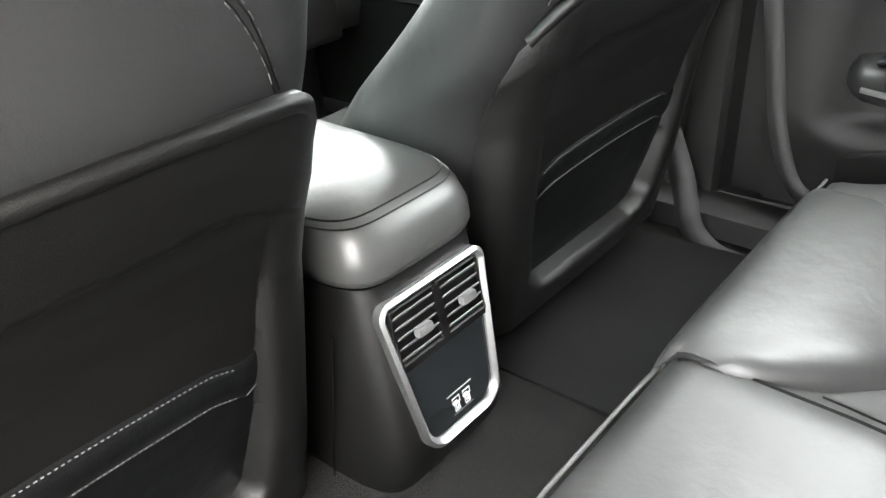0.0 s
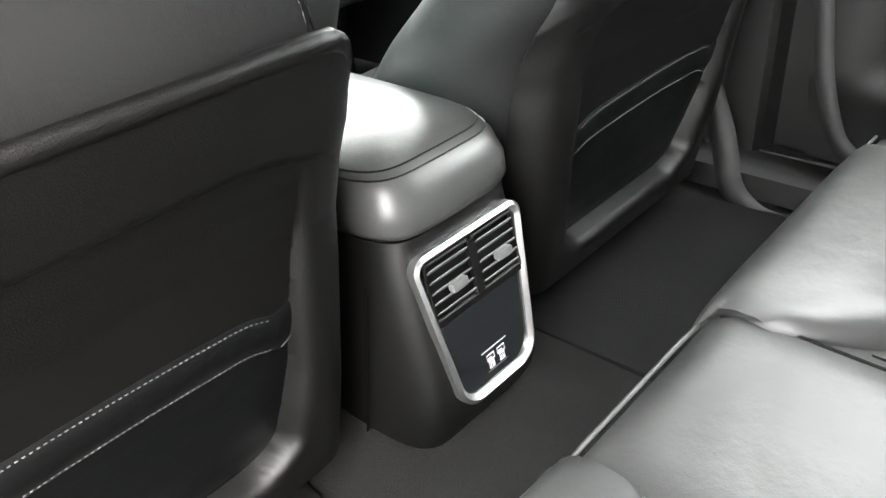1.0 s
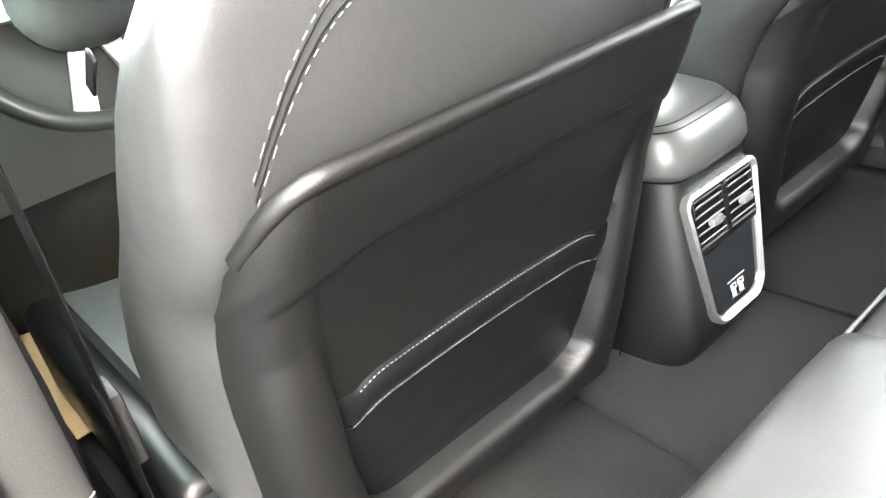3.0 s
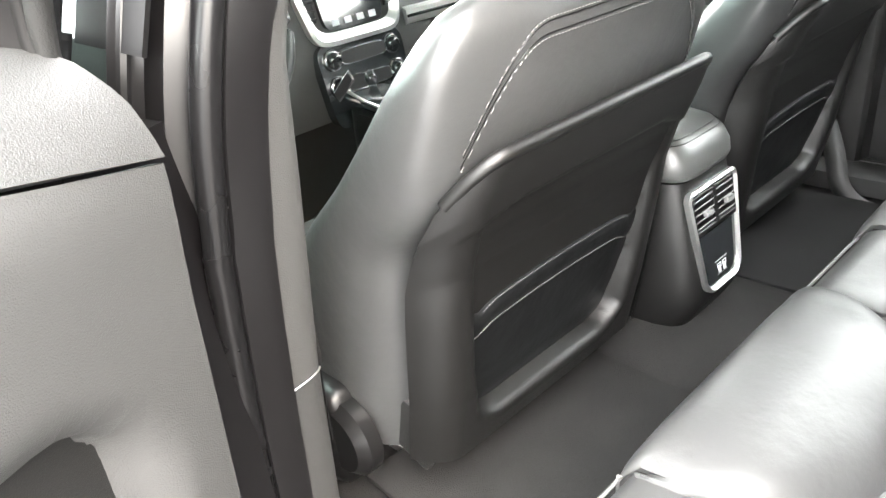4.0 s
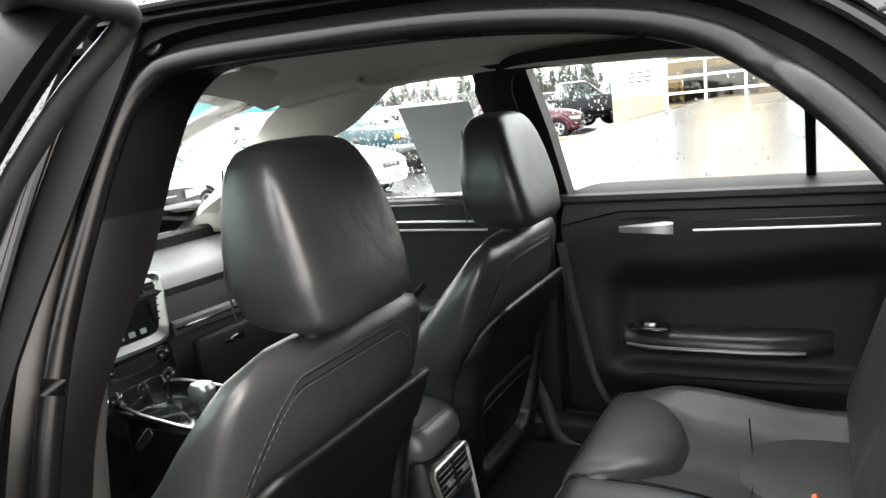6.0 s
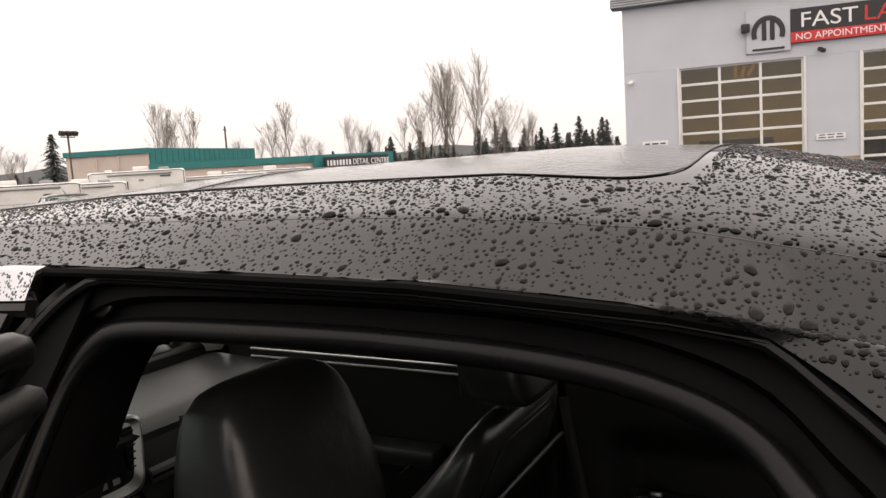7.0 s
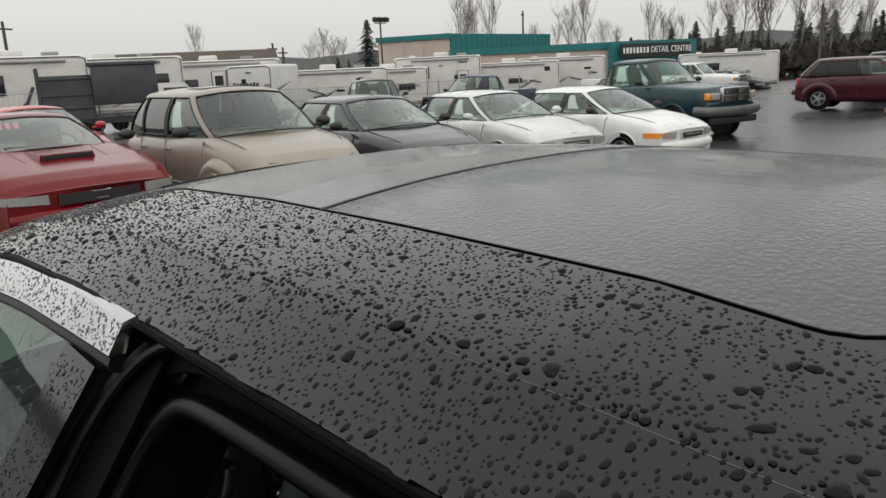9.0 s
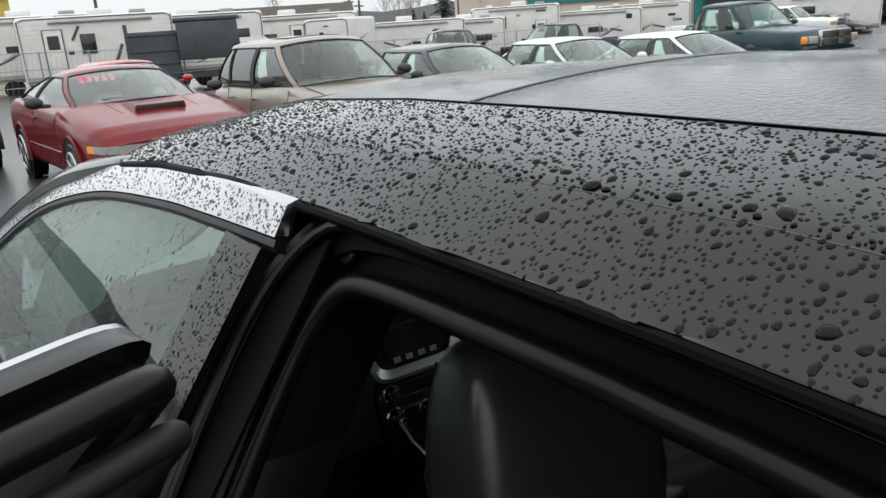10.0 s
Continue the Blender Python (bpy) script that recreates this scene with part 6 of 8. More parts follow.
def front_lamps(a, spots, material=LAMP, amber=0.0):
    """Lamps let into the nose: inner and outer x, low and high z, wrapped round the corner."""
    for x0, x1, z0, z1 in spots:
        for s in (-1, 1):
            def lens(u, v, c0=0.0, c1=1.0):
                f = c0 + (c1 - c0) * u
                zz = z0 + (z1 - z0) * v * (1 - 0.25 * f) + 0.02 * f
                if f < 0.65:
                    p = a.front(x0 + (x1 - x0) * f / 0.65, zz, 0.008)
                else:
                    yy = a.end - 0.34 * (f - 0.65) / 0.35
                    w = max(p[0] for p in a.half(yy))
                    p = (w + 0.006, a.bow(w, yy) + 0.008 * (1 - f), zz)
                return (s * p[0], p[1], p[2])
            cut = 1 - amber
            a("headlamp", sheet(lambda u, v: lens(u, v, 0.0, cut), 16, 6, 0.02 * s), material)
            if amber:
                a("corner_lamp", sheet(lambda u, v: lens(u, v, cut, 1.0), 8, 5, 0.02 * s), AMBER)


def nose_bar(a, name, z, r, half, material, off=0.0, label=""):
    """A rounded bar that follows the nose."""
    return a(name, tube([a.front(x, z, off) for x in np.linspace(-half, half, 17)], [r * (1 - 0.35 * abs(k / 8 - 1) ** 4) for k in range(17)], 10), material, label)


RED = paint("dark_red_paint", (0.15, 0.007, 0.010), spec=0.22)
BEIGE = paint("champagne_paint", (0.29, 0.255, 0.215), metal=0.3, rough=0.3)
GREY_DK = paint("charcoal_paint", (0.045, 0.047, 0.05), metal=0.2)
SILVER = paint("silver_white_paint", (0.60, 0.61, 0.60), metal=0.15, rough=0.25)
WHITE = paint("white_paint", (0.74, 0.75, 0.74))
TEAL_TRUCK = paint("dark_teal_paint", (0.005, 0.033, 0.042))
MAROON = paint("maroon_paint", (0.055, 0.008, 0.016))
BLACKP = paint("black_vehicle_paint", (0.012, 0.012, 0.013))

# red coupe
car, a, sh = vehicle("coupe", "dark red two-door coupe with a hood scoop, wet", 1.10, 9.05, 0.0, 176, RED, 4.65, 1.86, 1.35,
                     [(-2.32, 0.86), (-2.1, 0.98), (-1.3, 1.0), (0.7, 0.96), (0.95, 0.95), (1.5, 0.87), (2.05, 0.80), (2.22, 0.735), (2.32, 0.655)],
                     [(-2.32, 0.76), (-1.9, 0.90), (-1.0, 0.93), (0, 0.92), (1.4, 0.925), (2.0, 0.88), (2.32, 0.80)],
                     (0.82, 0.945, 0.68), (0.02, -0.85, 1.345, 0.56), (-1.55, 1.0), wheel=0.325, axles=(1.36, -1.21), doors=(-0.35,), mirror=WIPER, paper=False)
front_lamps(a, [(0.46, 0.78, 0.555, 0.645)], LAMP, 0.15)
a("grille", sheet(lambda u, v: a.front(-0.38 + 0.76 * u, 0.54 + 0.10 * v, 0.007), 14, 4, -0.01), WIPER)
a("badge", tube([(0.085 * p, 2.335, 0.60 + 0.035 * q) for p, q in ((-1, 1), (1, 1), (0.6, -1), (-0.6, -1))], 0.010, 6, True), CHROME, "silver badge outline")
nose_bar(a, "bumper", 0.42, 0.095, 0.78, RED, -0.02)
nose_bar(a, "air_dam", 0.30, 0.06, 0.7, WIPER, -0.03)
sc = a("hood_scoop", loft([[(px * k, py, pz) for px, pz in ((-0.30, z0), (-0.27, z1), (0.27, z1), (0.30, z0))] for k, py, z0, z1 in ((1.05, 0.98, 0.94, 0.955), (1.0, 1.12, 0.93, 0.975), (0.95, 1.52, 0.86, 0.952))]), RED, "raised hood scoop")
a("scoop_mouth", rbox(0.50, 0.012, 0.062, 0.02, 2, (0, 1.522, 0.912), (-8, 0, 0)), WIPER, "", sc)
for s in (-1, 1):
    a("hood_line", tube([(s * 0.42, 1.0, 0.962), (s * 0.40, 1.5, 0.888), (s * 0.36, 2.0, 0.790)], 0.008, 5), RED)
PINK = mat("pink_window_paint", (0.75, 0.10, 0.22), 0.7)
for k in range(5):
    a("window_mark", rbox(0.055, 0.006, 0.09, 0.002, 1, (0.44 - 0.085 * k, 0.27, 1.215), (45, 0, 0)), PINK)

# champagne retro wagon, twice
PTT = [(-2.14, 0.80), (-2.0, 0.98), (-1.0, 1.04), (0.95, 1.06), (1.25, 1.02), (1.65, 0.96), (1.95, 0.88), (2.14, 0.76)]
PTW = [(-2.14, 0.66), (-1.8, 0.80), (-1.0, 0.83), (0.8, 0.81), (1.3, 0.80), (1.8, 0.74), (2.14, 0.62)]


def wagon(label, x, y, z, head, pt, **k):
    car, a, sh = vehicle("wagon", label, x, y, z, head, pt, 4.29, 1.70, 1.60, PTT, PTW, (0.98, 1.06, 0.66), (0.26, -1.50, 1.60, 0.585), (-1.98, 1.04), wheel=0.32, axles=(1.30, -1.31), doors=(-0.20, -1.06), flare=0.03, tint_rear=True, **k)
    front_lamps(a, [(0.42, 0.62, 0.60, 0.75)])
    for s in (-1, 1):
        for ay, rr2, zz in ((1.30, 0.47, 0.33), (-1.31, 0.45, 0.33)):
            def fender(u, v, ay=ay, rr2=rr2, zz=zz):
                t = -0.05 + (math.pi + 0.10) * u
                k = rr2 - 0.12 + 0.22 * v
                w = lerp([p[0] for p in PTW], [p[1] for p in PTW], ay + k * math.cos(t))
                return (s * (w - 0.015 + 0.075 * math.sin(math.pi * v) ** 0.7 * (0.35 + 0.65 * math.sin(max(0, t)) ** 0.5 if 0 < t < math.pi else 0.35)), ay + k * math.cos(t), zz + k * 0.92 * math.sin(t))
            a("fender", sheet(fender, 24, 8, -0.01 * s), pt, "rounded wheel fender", sh, 60)
        a("tail_lamp", rbox(0.06, 0.10, 0.26, 0.03, 2, (s * 0.66, -2.00, 0.86)), REDLAMP)
    a("grille", sheet(lambda u, v: a.front((-0.30 + 0.60 * u) * (0.75 + 0.25 * v), 0.52 + 0.22 * v, 0.006), 12, 6, -0.01), WIPER)
    for k2 in range(4):
        nose_bar(a, "grille_bar", 0.56 + 0.045 * k2, 0.006, 0.24 + 0.015 * k2, CHROME, 0.012)
    nose_bar(a, "bumper", 0.46, 0.075, 0.62, pt)
    a("hood_gap", tube([(-0.64, 1.02, 1.070), (-0.62, 1.5, 1.00), (-0.5, a.bow(0.5, 2.05), 0.82), (0, 2.15, 0.79), (0.5, a.bow(0.5, 2.05), 0.82), (0.62, 1.5, 1.00), (0.64, 1.02, 1.070)], 0.006, 5), WIPER)
    a("rear_bumper", rbox(1.40, 0.14, 0.16, 0.06, 3, (0, -2.12, 0.52)), pt)
    return a


wagon("champagne retro-styled wagon with dark rear windows", 3.30, 8.10, -0.07, 181, BEIGE, sunroof=True, mirror=WIPER)
wagon("maroon retro-styled wagon on the wet lot", 25.47, 8.99, -0.20, 170.4, MAROON, mirror=MAROON, paper=False)

# sedans
SDT = [(-2.2, 0.72), (-2.1, 0.92), (-1.6, 0.98), (-1.0, 0.97), (0.9, 0.95), (1.1, 0.94), (1.6, 0.86), (1.95, 0.79), (2.12, 0.73), (2.2, 0.67)]
SDW = [(-2.2, 0.66), (-1.9, 0.80), (-1.0, 0.85), (0, 0.855), (1.2, 0.85), (1.8, 0.80), (2.2, 0.72)]


def saloon(label, x, y, z, head, pt, lamp, lw, k=1.0, **kw):
    car, a, sh = vehicle("saloon_car", label, x, y, z, head, pt, 4.4 * k, 1.71, 1.42, [(p * k, q) for p, q in SDT], [(p * k, q) for p, q in SDW], (1.0, 0.955, 0.68), (0.18, -0.95, 1.415, 0.55), (-1.62 * k, 0.975), wheel=0.30, axles=(1.32 * k, -1.28 * k), doors=(-0.16, -1.02), **kw)
    front_lamps(a, [(0.42, 0.70, 0.545, 0.655)], lamp, 0.36 if lw > 0.1 else 0.0)
    for s in (-1, 1):
        a("tail_lamp", rbox(0.20, 0.08, 0.14, 0.03, 2, (s * 0.55, -2.12 * k, 0.80)), REDLAMP)
    a("grille", sheet(lambda u, v: a.front(-0.27 + 0.54 * u, 0.55 + 0.085 * v, 0.006), 12, 4, -0.01), WIPER)
    nose_bar(a, "grille_bar", 0.60, 0.010, 0.22, CHROME, 0.012)
    nose_bar(a, "bumper", 0.42, 0.10, 0.70, pt, -0.03)
    a("hood_gap", tube([(-0.66, 1.05, 0.955), (-0.62, 1.6 * k, 0.875), (-0.5, a.bow(0.5, 2.06 * k), 0.758), (0, 2.13 * k, 0.752), (0.5, a.bow(0.5, 2.06 * k), 0.758), (0.62, 1.6 * k, 0.875), (0.66, 1.05, 0.955)], 0.005, 5), WIPER)
    return a


a = saloon("charcoal grey compact saloon with a roof aerial", 6.0, 8.98, -0.14, 185, GREY_DK, LAMP, 0.08, mirror=WIPER, grey=True)
a("aerial", tube([(0, 0.15, 1.40), (0.02, -0.10, 1.62)], 0.006, 5), WIPER)
saloon("silver-white saloon with beads of rain", 8.75, 9.1, -0.21, 189, SILVER, LAMP, 0.08, 1.07, grey=True)
saloon("white saloon with amber corner lamps", 10.98, 8.47, -0.26, 183, WHITE, LAMP, 0.20, mirror=WIPER, grey=True)


def pickup(label, x, y, z, head, pt, lower, k=1.0, **kw):
    T = [(-2.85, 1.24), (-0.82, 1.24), (-0.75, 1.27), (0.95, 1.30), (1.1, 1.30), (1.6, 1.26), (2.5, 1.20), (2.72, 1.05), (2.8, 0.85)]
    Wd = [(-2.85, 0.94), (-0.8, 0.96), (0, 0.97), (1.2, 0.96), (2.2, 0.93), (2.8, 0.80)]
    car, a, sh = vehicle("pickup_truck", label, x, y, z, head, pt, 5.65, 1.95, 1.95, T, Wd, (1.05, 1.30, 0.76), (0.42, -0.55, 1.93, 0.68), (-0.72, 1.28), ride=0.50, wheel=0.40, axles=(1.75, -1.75), doors=(-0.35,), bed=(-2.83, -0.85, 1.25), flare=0.02, cat="truck", **kw)
    fl = a("grille_frame", rbox(0.98, 0.10, 0.36, 0.05, 2, (0, 2.74, 1.04)), CHROME if lower else pt)
    for i in (-1, 1):
        for j in (-1, 1):
            g = a("grille_mesh", rbox(0.42, 0.05, 0.14, 0.02, 2, (i * 0.225, 2.79, 1.04 + j * 0.083)), WIPER)
            for q in range(3):
                a("grille_bar", rbox(0.40, 0.012, 0.008, 0.002, 1, (i * 0.225, 2.817, 1.04 + j * 0.083 + 0.035 * (q - 1))), CHROME, "", g)
    for s in (-1, 1):
        a("headlamp", rbox(0.24, 0.10, 0.16, 0.03, 2, (s * 0.63, 2.70, 1.02), (0, 0, -s * 14)), LAMP)
        a("corner_lamp", rbox(0.13, 0.10, 0.16, 0.03, 2, (s * 0.80, 2.63, 1.02), (0, 0, -s * 35)), AMBER)
    a("bumper", tube(smooth_path([(-0.97, 2.42, 0.70), (-0.90, 2.68, 0.69), (-0.5, 2.80, 0.68), (0, 2.84, 0.68), (0.5, 2.80, 0.68), (0.90, 2.68, 0.69), (0.97, 2.42, 0.70)], 4), 0.075, 10, flat=1.5, side=(0, 0, 1)), mat("grey_steel_bumper", (0.13, 0.135, 0.14), 0.4, metal=0.5, stain=0.2, grain=0.1), "grey steel bumper")
    a("air_dam", rbox(1.6, 0.1, 0.16, 0.03, 2, (0, 2.72, 0.47)), WIPER)
    a("chassis", rbox(0.9, 5.0, 0.18, 0.02, 1, (0, 0, 0.48)), WIPER)
    return a


pickup("dark teal pickup truck with amber corner lamps", 16.1, 10.9, -0.30, 189, TEAL_TRUCK, True, mirror=WIPER)

# ---- workshop building with glazed sectional doors ----
SIDING = mat("pale_grey_metal_siding", (0.50, 0.52, 0.57), 0.45, grain=0.04, gscale=40, stain=0.07, sscale=0.8)
CONCRETE = mat("stained_concrete", (0.33, 0.27, 0.19), 0.85, grain=0.25, gscale=14, bump=0.4, bscale=20, stain=0.35, sscale=1.2)
ALU = mat("white_aluminium", (0.72, 0.72, 0.70), 0.4, metal=0.2, stain=0.08, sscale=4, grain=0.04)
SIGN_BLACK = mat("black_sign_panel", (0.02, 0.02, 0.022), 0.5)
SIGN_RED = mat("red_sign_panel", (0.55, 0.03, 0.03), 0.5)
SIGN_WHITE = mat("white_sign_panel", (0.75, 0.75, 0.76), 0.5)
INSIDE = mat("warm_workshop_wall", (0.42, 0.35, 0.20), 0.8, grain=0.1, gscale=6, stain=0.2, sscale=0.6)
DARKIN = mat("dark_workshop_things", (0.03, 0.03, 0.03), 0.7, grain=0.3, gscale=5, stain=0.3, sscale=1)
shop = thing("workshop_building", "pale grey metal-clad workshop with glazed overhead doors", "building", (24.1, 2.64, 0.0), turn=-82)
# local: x along the front (to the right seen from outside), y into the building, z up


def wk(nm, item, material, lab="", parent=None, angle=40):
    return part(nm, item, material, parent or shop, lab, True, angle)


def wall_piece(x0, x1, z0, z1, y0=0.0, y1=0.2):
    return rbox(x1 - x0, y1 - y0, z1 - z0, 0.0, 1, ((x0 + x1) / 2, (y0 + y1) / 2, (z0 + z1) / 2))


DOORS = [(-0.98, 2.66), (4.17, 7.81), (9.3, 12.94)]
segs = [(-2.66, -0.98), (2.66, 4.17), (7.81, 9.3), (12.94, 18.0)]
for x0, x1 in segs:
    wk("wall", wall_piece(x0, x1, 1.0, 4.05), SIDING, "pale grey smooth metal wall")
    wk("plinth", wall_piece(x0 + (0.0 if x0 < -2 else 0.02), x1 - 0.02, -0.6, 0.996, -0.035, 0.2), CONCRETE, "brown stained concrete plinth")
wk("wall", wall_piece(-2.66, 18.0, 4.054, 6.1), SIDING, "pale grey smooth metal wall")
wk("side_wall", rbox(0.2, 16.0, 6.7, 0.0, 1, (-2.56, 8.21, 2.75)), SIDING)
wk("eave_trim", rbox(21.2, 0.5, 0.32, 0.03, 1, (7.6, 0.0, 6.27)), mat("grey_flashing", (0.22, 0.22, 0.24), 0.5, stain=0.1, grain=0.05), "grey ribbed eave flashing")
for i in range(4):
    wk("eave_rib", rbox(21.2, 0.03, 0.03, 0.01, 1, (7.6, -0.26, 6.16 + 0.075 * i)), SIDING)
wk("roof", rbox(21.0, 17.0, 0.15, 0.02, 1, (7.6, 8.3, 6.5)), SIDING)
wk("back_wall", rbox(20.6, 0.2, 6.5, 0.0, 1, (7.7, 14.0, 2.8)), INSIDE)
wk("shop_floor", rbox(20.4, 13.8, 0.1, 0.0, 1, (7.7, 7.05, 0.34)), CONCRETE)
for dx in (0.4, 5.5, 10.8):
    wk("work_bench", rbox(2.6, 1.2, 1.4, 0.1, 2, (dx + 0.4, 5.0, 1.1)), DARKIN)
PANE = glass("workshop_pane", (0.62, 0.60, 0.52), 1.6)
for x0, x1 in DOORS:
    dr = wk("overhead_door", rbox(x1 - x0 + 0.1, 0.06, 0.10, 0.01, 1, ((x0 + x1) / 2, 0.04, 0.44)), ALU, "glazed aluminium overhead door")
    wk("door_jamb", rbox(0.07, 0.12, 3.66, 0.01, 1, (x0 - 0.0, 0.0, 2.22)), ALU, "", dr)
    wk("door_jamb", rbox(0.07, 0.12, 3.66, 0.01, 1, (x1 + 0.0, 0.0, 2.22)), ALU, "", dr)
    for c in range(4):
        wk("stile", rbox(0.08, 0.05, 3.6, 0.008, 1, (x0 + 0.04 + (x1 - x0 - 0.08) * c / 3, 0.10, 2.24)), ALU, "", dr)
    for r in range(8):
        wk("rail", rbox(x1 - x0, 0.05, 0.08 if r else 0.12, 0.008, 1, ((x0 + x1) / 2, 0.105, 0.46 + 3.58 * r / 7)), ALU, "", dr)
    for r in range(7):
        for c in range(3):
            w, h = (x1 - x0 - 0.08) / 3, 3.58 / 7
            wk("pane", rbox(w - 0.06, 0.006, h - 0.06, 0.0, 1, (x0 + 0.04 + w * (c + 0.5), 0.11, 0.46 + h * (r + 0.5))), PANE, "", dr)
# blind above the lower panes, warm light inside
wk("number_mark", merge(*[rbox(0.10, 0.01, 0.40, 0.02, 1, (0.72 + 0.22 * i, 0.09, 3.80), (0, 15 * i, 0)) for i in range(3)]), mat("brown_marking", (0.2, 0.12, 0.05), 0.7))
for i in range(3):
    lt = bpy.data.lights.new("workshop_lamp", "AREA")
    lt.energy, lt.size, lt.color = 280, 2.5, (1.0, 0.78, 0.45)
    lo = new("workshop_lamp", lt)
    lo.parent = shop
    lo.matrix_local = pose(1.0 + 5.2 * i, 6.0, 5.3, 0, 0, 0)
# signs
sg = wk("sign_board", rbox(6.2, 0.08, 1.0, 0.01, 1, (5.38, -0.06, 4.97)), SIGN_BLACK, "black and red sign with white letters")
wk("sign_band", rbox(6.2, 0.03, 0.31, 0.005, 1, (5.38, -0.11, 4.63)), SIGN_RED, "", sg)
UP = pose(0, 0, 0, 90, 0, 0)
writing("FAST", 0.62, Matrix.Translation((2.52, -0.105, 5.10)) @ UP, SIGN_WHITE, sg, align="LEFT", stretch=1.15)
writing("LA", 0.62, Matrix.Translation((4.20, -0.105, 5.10)) @ UP, SIGN_RED, sg, align="LEFT", stretch=1.15)
writing("NO APPOINTMENT N", 0.27, Matrix.Translation((2.40, -0.13, 4.63)) @ UP, SIGN_WHITE, sg, align="LEFT", stretch=1.05)
lg = wk("logo_panel", rbox(1.25, 0.05, 1.30, 0.01, 1, (1.66, -0.05, 4.93)), SIDING, "grey panel with a dark rounded emblem")
arc = [(1.66 + 0.40 * math.cos(t), -0.09, 4.86 + 0.44 * math.sin(t)) for t in np.linspace(-0.35, math.pi + 0.35, 24)]
wk("emblem", tube(arc, 0.085, 6, flat=0.3, side=(0, 1, 0)), SIGN_BLACK, "", lg)
for dx in (-0.115, 0.115):
    wk("emblem_bar", rbox(0.13, 0.04, 0.62, 0.02, 1, (1.66 + dx, -0.09, 4.95)), SIGN_BLACK, "", lg)
wk("emblem_line", rbox(0.9, 0.03, 0.06, 0.005, 1, (1.66, -0.09, 4.38)), SIGN_BLACK, "", lg)
for cx, w, h in ((-1.75, 0.80, 0.44), (3.35, 0.80, 0.18)):
    nb = wk("notice", rbox(w, 0.02, h, 0.004, 1, (cx, -0.03, 1.62)), SIGN_WHITE, "small white notice")
    for r in range(3 if h > 0.3 else 2):
        for k in range(3):
            wk("notice_bar", rbox(w * (0.20 + 0.05 * ((r + k) % 2)), 0.006, 0.05 if h > 0.3 else 0.03, 0.001, 1, (cx - w * 0.3 + w * 0.30 * k, -0.044, 1.62 + h * 0.3 - (0.14 if h > 0.3 else 0.08) * r)), SIGN_BLACK, "", nb)
wk("wall_lamp", rbox(0.25, 0.22, 0.26, 0.03, 2, (1.02, -0.12, 5.05)), DARKIN, "dark wall lamp")
cm = wk("camera_box", rbox(0.12, 0.30, 0.12, 0.03, 2, (3.1, -0.22, 4.18), (20, 0, 25)), DARKIN, "dark security camera")
wk("bracket", rbox(0.06, 0.2, 0.06, 0.01, 1, (3.1, -0.06, 4.24)), DARKIN, "", cm)
cm = wk("camera_box", rbox(0.10, 0.25, 0.10, 0.03, 2, (-2.45, -0.16, 3.75), (15, 0, -30)), SIGN_WHITE, "white security camera")
wk("bracket", rbox(0.06, 0.16, 0.05, 0.01, 1, (-2.45, -0.05, 3.80)), SIGN_WHITE, "", cm)
wk("kerb", rbox(2.4, 0.25, 0.16, 0.03, 1, (-3.9, -0.2, -0.15)), CONCRETE)


def polar(az, d, z=0.0):
    """A spot at a bearing (degrees clockwise from ahead) and distance from where the viewer stands over the roof."""
    return (-0.85 + d * math.sin(radians(az)), -0.88 + d * math.cos(radians(az)), z)


# ---- low building with a teal roof edge ----
STUCCO = mat("pinkish_stucco", (0.55, 0.47, 0.42), 0.85, grain=0.06, gscale=10, stain=0.12, sscale=0.6)
TEAL = mat("teal_metal", (0.010, 0.165, 0.165), 0.45, stain=0.12, grain=0.04, sscale=1.0)
c0, c1, c2, c3 = polar(35.7, 74), polar(40.95, 71), polar(48.2, 84), polar(52.4, 73)
dc = thing("detail_shop", "low pinkish building with a teal metal roof edge", "building", (c1[0], c1[1], -1.2))


def dwall(nm, p, r, z0, z1, material, thick=0.3, lab="", lift=0.0):
    v = Vector((r[0] - p[0], r[1] - p[1], 0))
    m = Matrix.Translation(((p[0] + r[0]) / 2, (p[1] + r[1]) / 2, (z0 + z1) / 2)) @ pose(0, 0, 0, 0, 0, math.degrees(math.atan2(v.y, v.x)))
    return under(dc, nm, moved(rbox(v.length + lift, thick + lift, z1 - z0, 0.0, 1), m), material, lab)


dwall("wall", c0, c1, -1.2, 4.3, STUCCO)
dwall("roof_edge", c0, c1, 4.3, 4.75, TEAL, 0.4, "teal metal roof edge", 0.3)
dwall("parapet", c1, c2, 3.1, 4.72, TEAL, 0.3, "teal metal parapet")
dwall("wall", c1, c3, -1.2, 2.7, STUCCO)
dwall("roof_edge", c1, c3, 2.7, 3.3, TEAL, 0.5, "teal metal roof edge", 0.2)
for k in range(22):
    t = k / 21
    p = [c1[i] + (c2[i] - c1[i]) * t for i in range(2)]
    under(dc, "seam_rib", rbox(0.06, 0.06, 1.5, 0.01, 1, (p[0] - 0.1, p[1] - 0.18, 3.9)), TEAL)
for k in (0.35, 0.62):
    p = [c0[i] + (c1[i] - c0[i]) * k for i in range(2)]
    under(dc, "downpipe", tube([(p[0] - 0.2, p[1] - 0.25, -1.0), (p[0] - 0.2, p[1] - 0.25, 4.2)], 0.06, 6), STUCCO)
s0, s1 = polar(52.5, 72), polar(58.4, 76)
dwall("sign_wall", s0, s1, -1.0, 3.3, TEAL, 0.4)
